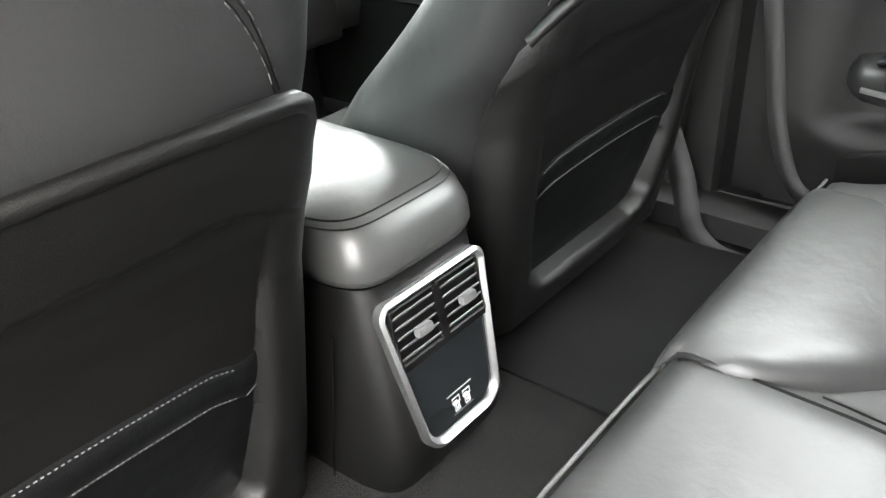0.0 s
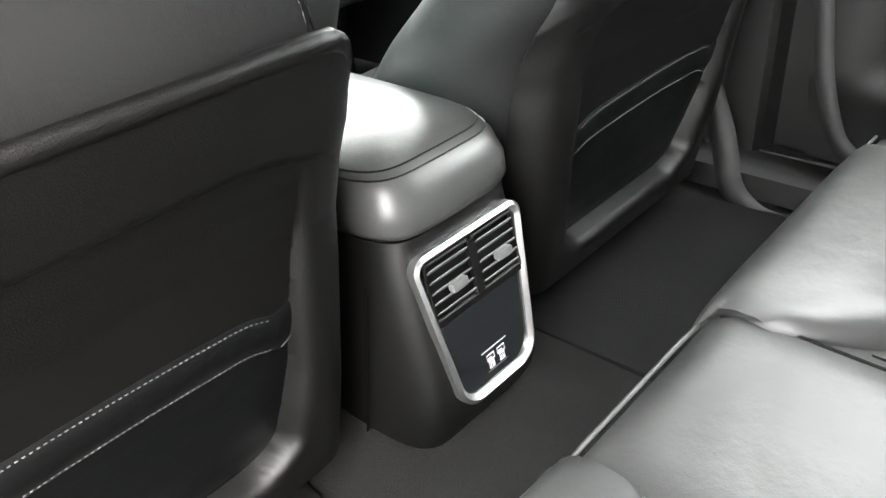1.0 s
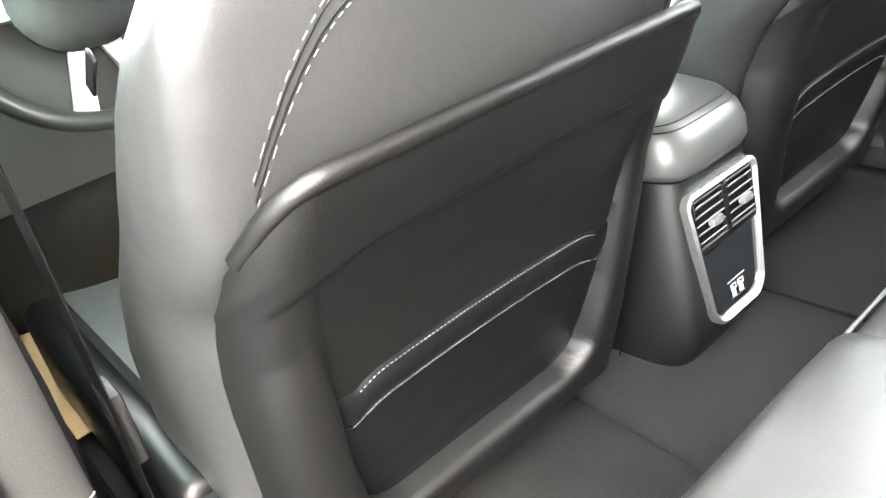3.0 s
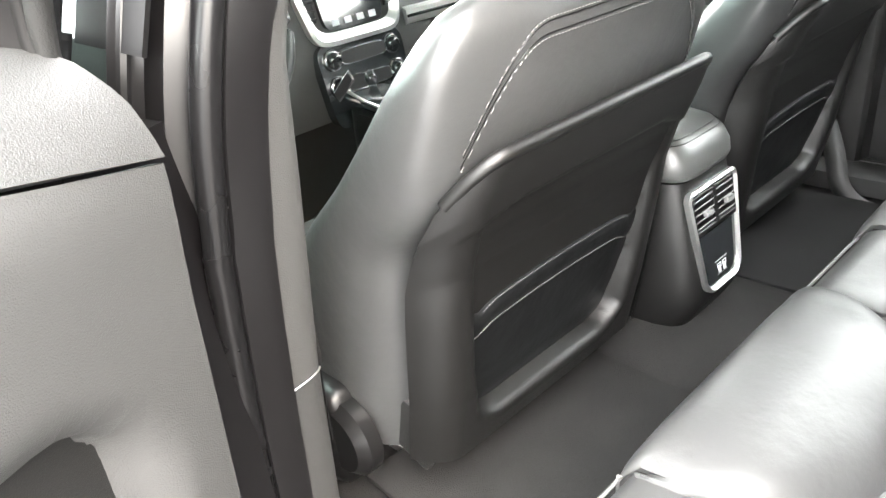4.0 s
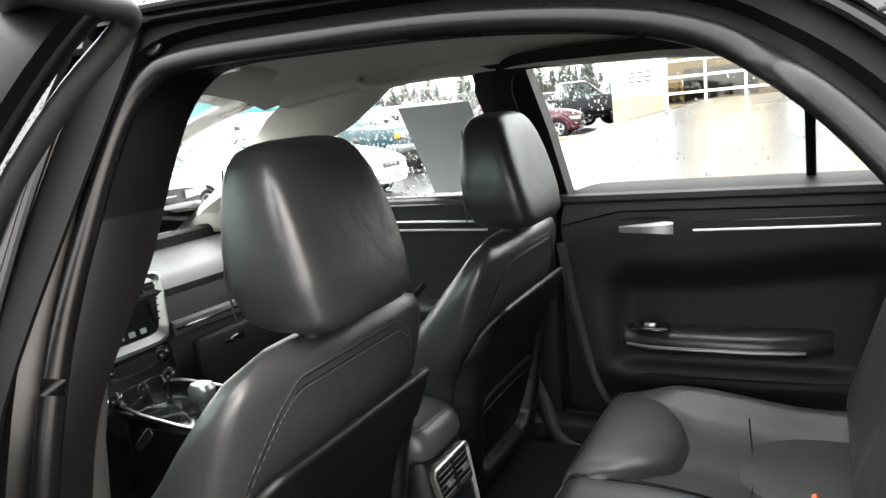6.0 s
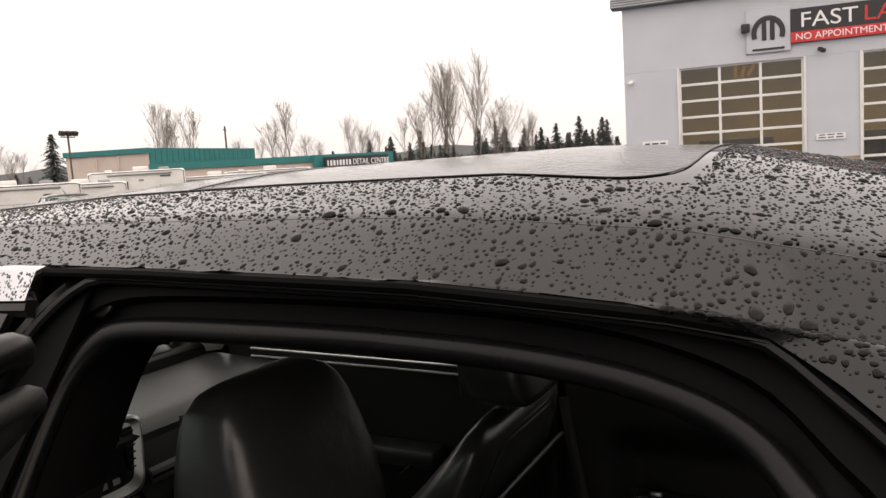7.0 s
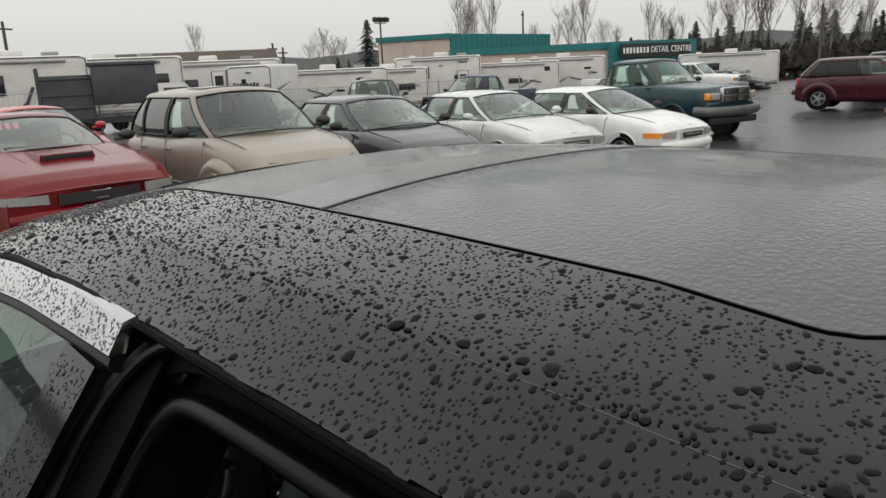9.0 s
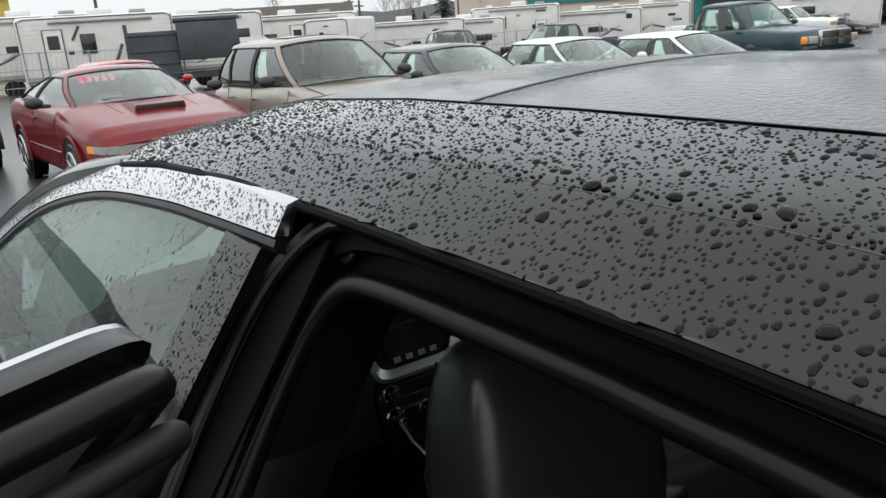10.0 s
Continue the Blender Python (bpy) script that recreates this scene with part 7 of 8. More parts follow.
dwall("sign_panel", polar(53.3, 71.6), polar(58.0, 75.4), 1.85, 3.05, SIGN_BLACK, 0.35, "black sign with white letters")
v = Vector(s1) - Vector(s0)
ang = math.degrees(math.atan2(v.y, v.x))
for k in range(8):
    p = polar(53.55 + 0.235 * k, 71.3)
    under(dc, "sign_bar", moved(rbox(0.20 if k % 3 else 0.14, 0.05, 0.5, 0.0, 1), Matrix.Translation((p[0], p[1], 2.45)) @ pose(0, 0, 0, 0, 0, ang)), SIGN_WHITE)
w = writing("DETAIL CENTRE", 0.78, Matrix.Translation((polar(56.8, 73.9)[0], polar(56.8, 73.9)[1], 2.45)) @ pose(0, 0, 0, 90, 0, ang), SIGN_WHITE, dc, stretch=0.72, depth=0.03)
w.matrix_parent_inverse = dc.matrix_world.inverted()
w.location.y -= 0.0

# ---- travel trailers ----
RVW = mat("white_trailer_skin", (0.66, 0.66, 0.64), 0.4, grain=0.04, gscale=20, stain=0.14, sscale=1.2)
RVB = mat("grey_trailer_band", (0.30, 0.30, 0.30), 0.5, stain=0.2, grain=0.05)
RVD = mat("dark_trailer_window", (0.02, 0.022, 0.025), 0.1)
RVG = mat("grey_trailer_graphic", (0.05, 0.055, 0.065), 0.5)


def trailer(az, d, turn, L, h, base, label, win=(), doors=(), bars=(), ac=True):
    p = polar(az, d, base)
    tr = thing("travel_trailer", label, "trailer", p, "travel trailers", turn=turn)

    def t(nm, item, material, lab="", parent=None):
        return part(nm, item, material, parent or tr, lab, True, 40)
    b = t("body", rbox(L, 2.4, h - 0.6, 0.14, 3, (0, 0, 0.6 + (h - 0.6) / 2)), RVW, "white ribbed trailer body")
    t("skin_ribs", merge(*[rbox(L - 0.3, 0.01, 0.012, 0.003, 1, (0, -1.202, 0.85 + 0.16 * k)) for k in range(int((h - 0.9) / 0.16))]), RVW, "", b)
    for x, z, w, hh in win:
        wi = t("window", rbox(w, 0.05, hh, 0.05, 2, (x, -1.21, z)), RVD)
        t("window_frame", tube([(x + a * w / 2, -1.235, z + c * hh / 2) for a, c in ((-1, -1), (1, -1), (1, 1), (-1, 1))], 0.025, 5, True), RVG, "", wi)
    for x in doors:
        do = t("door", rbox(0.66, 0.04, 1.8, 0.04, 2, (x, -1.215, 1.65)), RVW)
        t("door_frame", tube([(x + a * 0.34, -1.24, 1.65 + c * 0.92) for a, c in ((-1, -1), (1, -1), (1, 1), (-1, 1))], 0.022, 5, True), RVG, "", do)
        t("door_window", rbox(0.4, 0.02, 0.5, 0.03, 1, (x, -1.245, 2.1)), RVD, "", do)
    for x, z, w, hh, r in bars:
        t("graphic", rbox(w, 0.012, hh, 0.003, 1, (x, -1.214, z), (0, r, 0)), RVG)
    t("lower_band", rbox(L - 0.25, 0.02, 0.16, 0.004, 1, (0, -1.206, 0.80)), RVB)
    t("edge_trim", tube([(x, -1.215, z) for x, z in ((-L / 2 + 0.10, 0.72), (L / 2 - 0.10, 0.72), (L / 2 - 0.08, h - 0.16), (L / 2 - 0.3, h - 0.07), (-L / 2 + 0.3, h - 0.07), (-L / 2 + 0.08, h - 0.16))], 0.022, 5, True), RVG, "", b)
    r3 = random.Random(int(az * 10))
    for k in range(2 + int(L / 3)):
        x, z = r3.uniform(-0.42, 0.42) * L, r3.uniform(1.5, h - 0.5)
        t("vent_cover", rbox(r3.uniform(0.18, 0.5), 0.03, r3.uniform(0.10, 0.3), 0.02, 1, (x, -1.21, z)), RVD if k % 2 else RVB)
    sw0 = r3.uniform(-0.3, 0.1) * L
    for k in range(3):
        t("swoosh", tube(smooth_path([(sw0 + 0.25 * k, -1.21, 1.0 + 0.1 * k), (sw0 + 0.7 + 0.3 * k, -1.21, 1.25 + 0.12 * k), (sw0 + 1.5 + 0.3 * k, -1.21, 1.75 + 0.1 * k)], 5), [0.05 - 0.004 * i for i in range(11)], 5, flat=0.3, side=(0, 1, 0)), RVG if k else RVB)
    if ac:
        t("ladder_rail", tube([(-L / 2 - 0.05, -0.3, 0.9), (-L / 2 - 0.05, -0.3, h)], 0.02, 5), RVB)
        t("awning", tube([(-L * 0.3, -1.27, h - 0.22), (L * 0.36, -1.27, h - 0.22)], 0.05, 8), RVB)
        t("roof_hatch", rbox(0.6, 0.5, 0.18, 0.05, 2, (L * 0.28, -0.4, h + 0.07)), RVB)
        t("roof_unit", rbox(0.9, 0.7, 0.28, 0.08, 2, (0.2, 0, h + 0.12)), RVW)
        t("roof_vent", rbox(0.4, 0.4, 0.14, 0.05, 2, (-L * 0.3, 0, h + 0.06)), RVW)
    for s in (-1, 1):
        for x in (-0.45, 0.45):
            t("wheel", moved(disc(0.34, 0.2, 20, 0.03), pose(x, s * 1.0 - (0.0 if s > 0 else 0.2), 0.34, -90, 0, 0)), RUBBER)
    t("tongue", tube([(L / 2, -0.5, 0.5), (L / 2 + 1.1, 0, 0.5), (L / 2, 0.5, 0.5)], 0.05, 6), RVG)
    return t


def word(x, z, n, w, h):
    return [(x + w * 1.35 * k, z, w, h * (1.0 if k % 3 == 0 else 0.75), 0) for k in range(n)]


trailer(6.0, 36, -8, 7.0, 3.1, -0.15, "white travel trailer with dark lettering bars", ((-2.0, 2.1, 0.9, 0.6),), (2.6,), word(0.2, 2.35, 8, 0.12, 0.32))
trailer(10.8, 34, -10, 5.6, 3.05, -0.25, "white travel trailer with swooping dark graphics", ((-0.4, 2.0, 0.5, 0.7),), (-1.6,), [(0.6, 1.5, 0.12, 0.9, 25), (0.2, 1.0, 0.10, 0.8, 40), (1.5, 1.7, 0.10, 0.8, -25), (-0.8, 2.4, 0.10, 0.6, 30)])
trailer(16.4, 36, -15, 6.5, 3.0, -0.3, "white travel trailer with dark lettering bars", ((2.2, 2.0, 0.8, 0.5),), (), word(-1.9, 2.3, 8, 0.12, 0.32))
trailer(23.2, 41, -22, 7.4, 3.1, -0.55, "white travel trailer with a small dark window", ((-0.8, 1.9, 0.75, 0.6), (2.9, 1.9, 0.6, 0.5)), (0.6,), [(1.9, 1.8, 0.7, 0.06, 10), (1.9, 1.65, 0.5, 0.05, -8)])
trailer(27.2, 38.5, -62, 2.6, 2.75, -0.55, "white trailer end with dark lettering bars", (), (), word(-0.85, 1.85, 8, 0.14, 0.22) + [(0, 2.4, 0.3, 0.06, 0)], ac=False)
trailer(31.6, 44, -30, 7.0, 2.9, -1.0, "low white travel trailer with grey swirl graphics", ((2.4, 1.8, 1.0, 0.35),), (), [(-0.6, 1.7, 0.9, 0.10, 18), (-0.4, 1.45, 0.7, 0.12, -14), (1.9, 2.35, 0.3, 0.06, 0)])
trailer(36.0, 46, -34, 5.0, 2.8, -1.0, "white travel trailer with a dark window", ((1.2, 1.7, 1.0, 0.30),), (), [(-0.6, 1.7, 0.8, 0.10, 12)])
trailer(40.0, 50, -42, 5.5, 3.5, -1.1, "tall white fifth-wheel trailer with a rear door", ((-0.9, 2.5, 0.7, 0.7),), (1.6,), [(1.6, 3.1, 0.6, 0.1, 0)])
trailer(45.0, 52, -44, 7.0, 3.0, -1.15, "white travel trailer with a low window", ((0.6, 1.8, 0.9, 0.3),), (), [(1.9, 1.7, 0.8, 0.10, 12)])
trailer(49.0, 55, -46, 6.0, 3.2, -1.15, "white travel trailer with a grey graphic", ((-1.0, 2.0, 0.8, 0.5),), (), [(1.0, 1.7, 0.8, 0.10, 12)])
trailer(60.6, 62, -60, 7.0, 3.0, -1.15, "white travel trailer parked far off", ((-1.0, 2.0, 0.8, 0.5),), (), ())

# ---- dump truck with a tipped grey box ----
dp = thing("dump_truck", "white truck with a dark grey open dump box", "truck", polar(16.2, 27, -0.25), turn=-16)
STEEL = mat("dark_grey_steel", (0.060, 0.068, 0.078), 0.5, metal=0.2, grain=0.15, gscale=12, stain=0.35, sscale=2)


def dt(nm, item, material, lab="", parent=None):
    return part(nm, item, material, parent or dp, lab, True, 40)


bx = dt("dump_box", rbox(1.9, 2.0, 1.2, 0.04, 2, (0.75, 0.2, 1.85)), STEEL, "dark grey steel dump box")
dt("box_rim", rbox(2.05, 2.1, 0.12, 0.03, 1, (0.75, 0.2, 2.50)), STEEL, "", bx)
dt("tail_panel", rbox(1.5, 0.08, 1.5, 0.03, 1, (-0.95, -0.4, 1.45), (0, 0, 0)), STEEL, "rusty grey tail panel")
for z in (0.85, 1.2, 1.6, 2.1):
    dt("panel_rib", rbox(1.5, 0.05, 0.07, 0.01, 1, (-0.95, -0.46, z)), STEEL)
dt("panel_post", rbox(0.12, 0.1, 1.9, 0.02, 1, (-1.72, -0.42, 1.5)), STEEL)
dt("frame", rbox(4.6, 0.9, 0.2, 0.02, 1, (0.6, 0.2, 0.75)), STEEL)
cbx = dt("cab", loft([[(x, y, z) for x, y in ((1.72, -0.8), (1.72, 1.1), (x1, 1.1), (x1, -0.8))] for z, x1 in ((0.5, 4.0), (1.15, 4.0), (1.2, 3.0), (1.78, 2.6), (1.84, 2.5))]), WHITE, "white truck cab")
dt("cab_window", rbox(0.75, 0.02, 0.42, 0.05, 2, (2.25, -0.815, 1.48)), RVD, "", cbx)
dt("cab_screen", rbox(0.02, 1.6, 0.5, 0.05, 2, (2.84, 0.15, 1.48), (0, -34, 0)), RVD, "", cbx)
dt("mirror", rbox(0.08, 0.12, 0.25, 0.03, 2, (2.65, -0.98, 1.35)), WIPER)
for x in (-0.6, 3.2):
    for y in (-0.75, 1.05):
        dt("wheel", moved(disc(0.40, 0.25, 22, 0.03), pose(x, y, 0.40, 90, 0, 0)), RUBBER)

# ---- more vehicles behind the row ----
saloon("red car half hidden behind the row", 2.3, 14.2, -0.1, 178, paint("bright_red_paint", (0.35, 0.02, 0.018)), LAMP, 0.08, paper=False)
wagon("dark van parked at the end of the row", -0.9, 13.2, 0.0, 180, GREY_DK, mirror=WIPER, sunroof=False)
pickup("dark grey pickup truck behind the row", 15.6, 22.5, -0.55, 205, GREY_DK, False, mirror=WIPER, paper=False)
pickup("dark blue pickup truck with a canopy", 20.4, 22.0, -0.6, 262, paint("navy_paint", (0.012, 0.03, 0.06)), False, mirror=WIPER, paper=False)
pickup("white pickup truck parked far off", 37.0, 22.5, -0.6, 172, WHITE, True, mirror=WIPER, paper=False)
pickup("white pickup truck parked far off", 34.5, 24.5, -0.6, 172, WHITE, True, mirror=WIPER, paper=False)
saloon("dark grey car parked far off", 31.0, 22.5, -0.6, 172, GREY_DK, LAMP, 0.08, paper=False)
saloon("black car parked far off", 40.0, 22.0, -0.6, 172, BLACKP, LAMP, 0.08, paper=False)
wagon("black off-road vehicle with a roof rack", 33.0, 10.2, -0.1, 165, BLACKP, mirror=WIPER)
pickup("black pickup truck beside the workshop", 30.5, 8.6, -0.1, 150, BLACKP, False, mirror=WIPER, paper=False)
pickup("dark pickup truck beside the workshop", 33.5, 7.4, -0.1, 150, GREY_DK, False, mirror=WIPER, paper=False)

# ---- long shed, lamp pole, poles, fence ----
shed = thing("shed", "long low shed with a brown mossy roof", "building", polar(22.5, 66, -1.0), turn=-24)
ROOFB = mat("brown_shingle_roof", (0.085, 0.070, 0.055), 0.85, grain=0.3, gscale=3, stain=0.3, sscale=0.4)
part("wall", rbox(12.0, 6, 3.4, 0.0, 1, (0, 0, 1.7)), STUCCO, shed)
part("roof", loft([[(x, -3.6, 3.35), (x, 0, 4.9), (x, 3.6, 3.35), (x, 0, 4.7)] for x in (-6.6, 6.6)]), ROOFB, shed, "brown mossy roof")
yel = thing("yellow_shed", "yellow gabled building far off", "building", polar(4.2, 80, -1.0), turn=0)
part("wall", rbox(5, 6, 7.2, 0.0, 1, (-0.3, 0, 3.6)), mat("yellow_siding", (0.55, 0.42, 0.10), 0.7, stain=0.1, grain=0.05), yel)
part("roof", loft([[(x, -3.4, 7.2), (x, 0, 8.6), (x, 3.4, 7.2), (x, 0, 8.4)] for x in (-3, 2.6)]), ROOFB, yel)
POLE = mat("weathered_pole", (0.10, 0.085, 0.07), 0.85, grain=0.2, gscale=10, stain=0.2)
lp = thing("lamp_pole", "tall pole with two floodlights", "lamp", polar(35.9, 60, -1.0))
part("pole", tube([(0, 0, 0), (0, 0, 6.4)], 0.07, 8), POLE, lp)
part("crossbar", tube([(-0.55, 0, 6.25), (0.55, 0, 6.25)], 0.04, 6), POLE, lp)
for x in (-0.5, 0.0, 0.5):
    part("floodlight", rbox(0.42, 0.3, 0.34, 0.05, 2, (x, -0.1, 6.5), (20, 0, 0)), DARKIN, lp)
for az, d, h in ((11.0, 62, 7.2), (28.0, 72, 5.6), (28.7, 72, 5.2), (46.3, 95, 9.0), (66.3, 70, 6.3)):
    up = thing("utility_pole", "weathered wooden utility pole", "pole", polar(az, d, -1.0), "utility poles")
    part("pole", tube([(0, 0, 0), (0.05, 0, h)], [0.15, 0.10], 8), POLE, up)
    part("crossarm", rbox(1.6, 0.1, 0.12, 0.01, 1, (0, 0, h - 0.5), (0, 0, 30)), POLE, up)
fe = thing("wire_fence", "wire fence along the trailer lot", "fence", polar(20, 24, -0.4))
FW = mat("galvanised_wire", (0.30, 0.31, 0.32), 0.5, metal=0.6)
pts = [polar(az, 24 + 0.25 * az, 0) for az in np.linspace(4, 46, 15)]
for p in pts:
    under(fe, "post", tube([(p[0], p[1], ground_z(p[0], p[1]) - 0.1), (p[0], p[1], ground_z(p[0], p[1]) + 1.6)], 0.03, 6), FW)
for k in range(3):
    under(fe, "wire", tube([(p[0], p[1], ground_z(p[0], p[1]) + 0.6 + 0.48 * k) for p in pts], 0.012, 4), FW)
under(fe, "mesh", merge(*[tube([(a[0] + (b[0] - a[0]) * t, a[1] + (b[1] - a[1]) * t, ground_z(a[0], a[1]) + 0.1), (a[0] + (b[0] - a[0]) * min(1, t + 0.12), a[1] + (b[1] - a[1]) * min(1, t + 0.12), ground_z(b[0], b[1]) + 1.55)], 0.004, 3) for a, b in zip(pts, pts[1:]) for t in np.linspace(0, 0.95, 10)]), FW)

# ---- trees ----
# twig colour lightened to carry the haze of distance
TWIG = mat("haze_paled_twigs", (0.25, 0.22, 0.20), 0.9, grain=0.2, gscale=4, stain=0.1)
BARK = mat("grey_brown_bark", (0.19, 0.17, 0.155), 0.9, grain=0.3, gscale=8, stain=0.2)
NEEDLE = mat("dark_fir_needles", (0.040, 0.050, 0.042), 0.9, grain=0.4, gscale=6, stain=0.3, sscale=1)
rng = random.Random(7)


def limb_tree(h, spread, seed, stems=1):
    """A leafless tree: trunk, limbs and very many thin twigs. Returns trunk and twig meshes."""
    r = random.Random(seed)
    trunk, twigs = [], []

    def grow(p, dirn, length, rad, level):
        n = (7, 5, 3, 2)[level]
        pts, rs = [p], [rad]
        d = dirn.copy()
        for i in range(n):
            w = (0.07, 0.14, 0.18, 0.2)[level]
            d = (d + Vector((r.uniform(-1, 1), r.uniform(-1, 1), 0)) * w + Vector((0, 0, 0.10 if level else 0.04))).normalized()
            pts.append(pts[-1] + d * length / n)
            rs.append(max(0.003, rad * (1 - 0.85 * (i + 1) / n)))
        (trunk if level < 2 else twigs).append(tube(pts, rs, 6 if level < 1 else 4 if level < 2 else 3))
        if level < 3:
            for k in range((17, 9, 6)[level]):
                t = r.uniform(0.28, 0.98) if level == 0 else r.uniform(0.15, 1.0)
                i = min(int(t * n), n - 1)
                q = pts[i].lerp(pts[i + 1], t * n - i)
                a = r.uniform(0, 2 * math.pi)
                side = Vector((math.cos(a), math.sin(a), 0)) * spread * r.uniform(0.6, 1.2)
                nd = ((Vector((0, 0, 1)) if level == 0 else d) + side + Vector((0, 0, 0.15))).normalized()
                reach = h * (0.10 + 0.30 * min(1.0, 2.2 * (1 - t))) if level == 0 else length * r.uniform(0.30, 0.55)
                grow(q, nd, reach * r.uniform(0.75, 1.15), max(0.006, rad * (0.34 if level == 0 else 0.42)), level + 1)
    for s in range(stems):
        a = 2 * math.pi * s / max(1, stems) + seed
        lean = Vector((math.cos(a) * 0.11, math.sin(a) * 0.11, 1)) if stems > 1 else Vector((0.02, 0, 1))
        grow(Vector((math.cos(a) * 0.25 * (stems > 1), math.sin(a) * 0.25 * (stems > 1), 0)), lean.normalized(), h * (r.uniform(0.80, 0.98) if s else 0.97), h * 0.009, 0)
    return as_mesh("trunk", merge(*trunk)), as_mesh("crown", merge(*twigs))


KINDS = [limb_tree(10, 0.62, 3, 2), limb_tree(10, 0.85, 5, 1), limb_tree(10, 0.55, 9, 2), limb_tree(10, 1.05, 12, 2)]
for az, d, top, kind in ((9.8, 150, 9, 1), (23.0, 110, 10.5, 1), (31.9, 95, 8.4, 3), (42.0, 105, 14.0, 0), (43.4, 108, 13.5, 2), (49.8, 110, 11.5, 0), (51.0, 104, 13.6, 1), (52.4, 115, 9, 3), (55.7, 100, 10.2, 2), (57.0, 120, 9, 0),
                         (61.2, 92, 13.0, 3), (62.6, 96, 17.0, 0), (64.0, 92, 17.5, 2), (65.0, 98, 13.5, 1), (66.8, 90, 11, 3), (47.0, 130, 9.5, 2), (48.5, 140, 10, 1), (59.5, 118, 11, 1), (69.0, 110, 10, 2), (30.8, 104, 6.5, 1), (33.0, 100, 7.0, 1)):
    tr = thing("bare_tree", "leafless tree with fine grey-brown twigs", "tree", polar(az, d, -1.4), "bare trees", turn=rng.uniform(0, 360))
    k = (0.80 * top + 1.4) / 10.0
    for nm, me in zip(("trunk", "crown"), KINDS[kind]):
        ob = part(nm, me, BARK if nm == "trunk" else TWIG, tr)
        ob.scale = (k, k, k)


def fir_mesh(seed, h=10.0):
    """A conifer: a trunk, and whorls of drooping, ragged boughs made of many small needle clumps."""
    r = random.Random(seed)
    v, f = [], []
    n = 46
    for i in range(n):
        t = i / (n - 1)
        z = 0.9 + (h - 1.0) * t
        reach = (2.9 * (1 - t) ** 0.72 + 0.06) * r.uniform(0.75, 1.15)
        for k in range(9 if t < 0.8 else 6):
            a = r.uniform(0, 2 * math.pi)
            L = reach * r.uniform(0.6, 1.1)
            for j in range(7):
                s = (j + r.uniform(0.2, 0.9)) / 7
                c = Vector((math.cos(a) * L * s, math.sin(a) * L * s, z - 0.22 * L * s * s + r.uniform(-0.05, 0.05)))
                w = 0.20 * (1.15 - s) + 0.05
                sd = Vector((-math.sin(a), math.cos(a), 0)) * w * r.uniform(0.7, 1.3)
                out = Vector((math.cos(a), math.sin(a), -0.35)) * 0.26 * r.uniform(0.6, 1.2)
                b = len(v)
                v += [tuple(c - sd), tuple(c + out), tuple(c + sd), tuple(c + Vector((0, 0, 0.10)))]
                f += [(b, b + 1, b + 3), (b + 1, b + 2, b + 3), (b, b + 2, b + 1)]
    return as_mesh("trunk", tube([(0, 0, 0), (0, 0, h * 0.96)], [0.16, 0.02], 7)), as_mesh("crown", (v, f), smooth=False)


FIRS = [fir_mesh(2), fir_mesh(4), fir_mesh(6)]


def fir(az, d, top, k):
    tr = thing("fir_tree", "dark ragged evergreen tree", "tree", polar(az, d, -1.4), "evergreen trees", turn=rng.uniform(0, 360))
    s = (top + 1.4) / 10.0
    for nm, me in zip(("trunk", "crown"), FIRS[k % 3]):
        ob = part(nm, me, BARK if nm == "trunk" else NEEDLE, tr)
        ob.scale = (s * 0.95, s * 0.95, s)


fir(34.9, 78, 6.7, 0)
for i in range(44):
    az = 58 + 17.6 * rng.random()
    d = rng.uniform(90, 140)
    fir(az, d, 1.6 + d * math.tan(radians(rng.uniform(0.9, 2.1) + (0.9 if rng.random() < 0.2 else 0))), i)
for az, e in ((32.6, 1.2), (33.4, 1.0), (45.2, 1.9), (54.0, 1.6), (56.8, 2.2), (58.0, 1.7), (50.3, 1.2), (53.0, 1.3), (70.9, 2.6), (72.6, 3.0), (74.3, 2.8), (68.5, 2.4), (67.0, 2.5)):
    d = rng.uniform(95, 125)
    fir(az, d, 1.6 + d * math.tan(radians(e)), int(az))
# far hills, the air's haze put into their pale colour, and brush
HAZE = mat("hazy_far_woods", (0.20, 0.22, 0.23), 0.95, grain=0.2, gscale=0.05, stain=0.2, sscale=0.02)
hv, hf = [], []
for i, az in enumerate(np.linspace(-60, 140, 160)):
    p = polar(az, 600)
    hgt = 14 + 3.0 * math.sin(az * 0.23) + 2.0 * math.sin(az * 0.71 + 1) + rng.uniform(-0.8, 0.8)
    hv += [(p[0], p[1], -6), (p[0], p[1], hgt), (p[0] * 1.3, p[1] * 1.3, -6)]
    if i:
        b = 3 * i
        hf += [(b - 3, b, b + 1, b - 2), (b - 2, b + 1, b + 2, b - 1)]
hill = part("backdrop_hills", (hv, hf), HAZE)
tagged(hill, "hazy low wooded hills on the horizon", "hills", kind="structure")
bv, bf = [], []
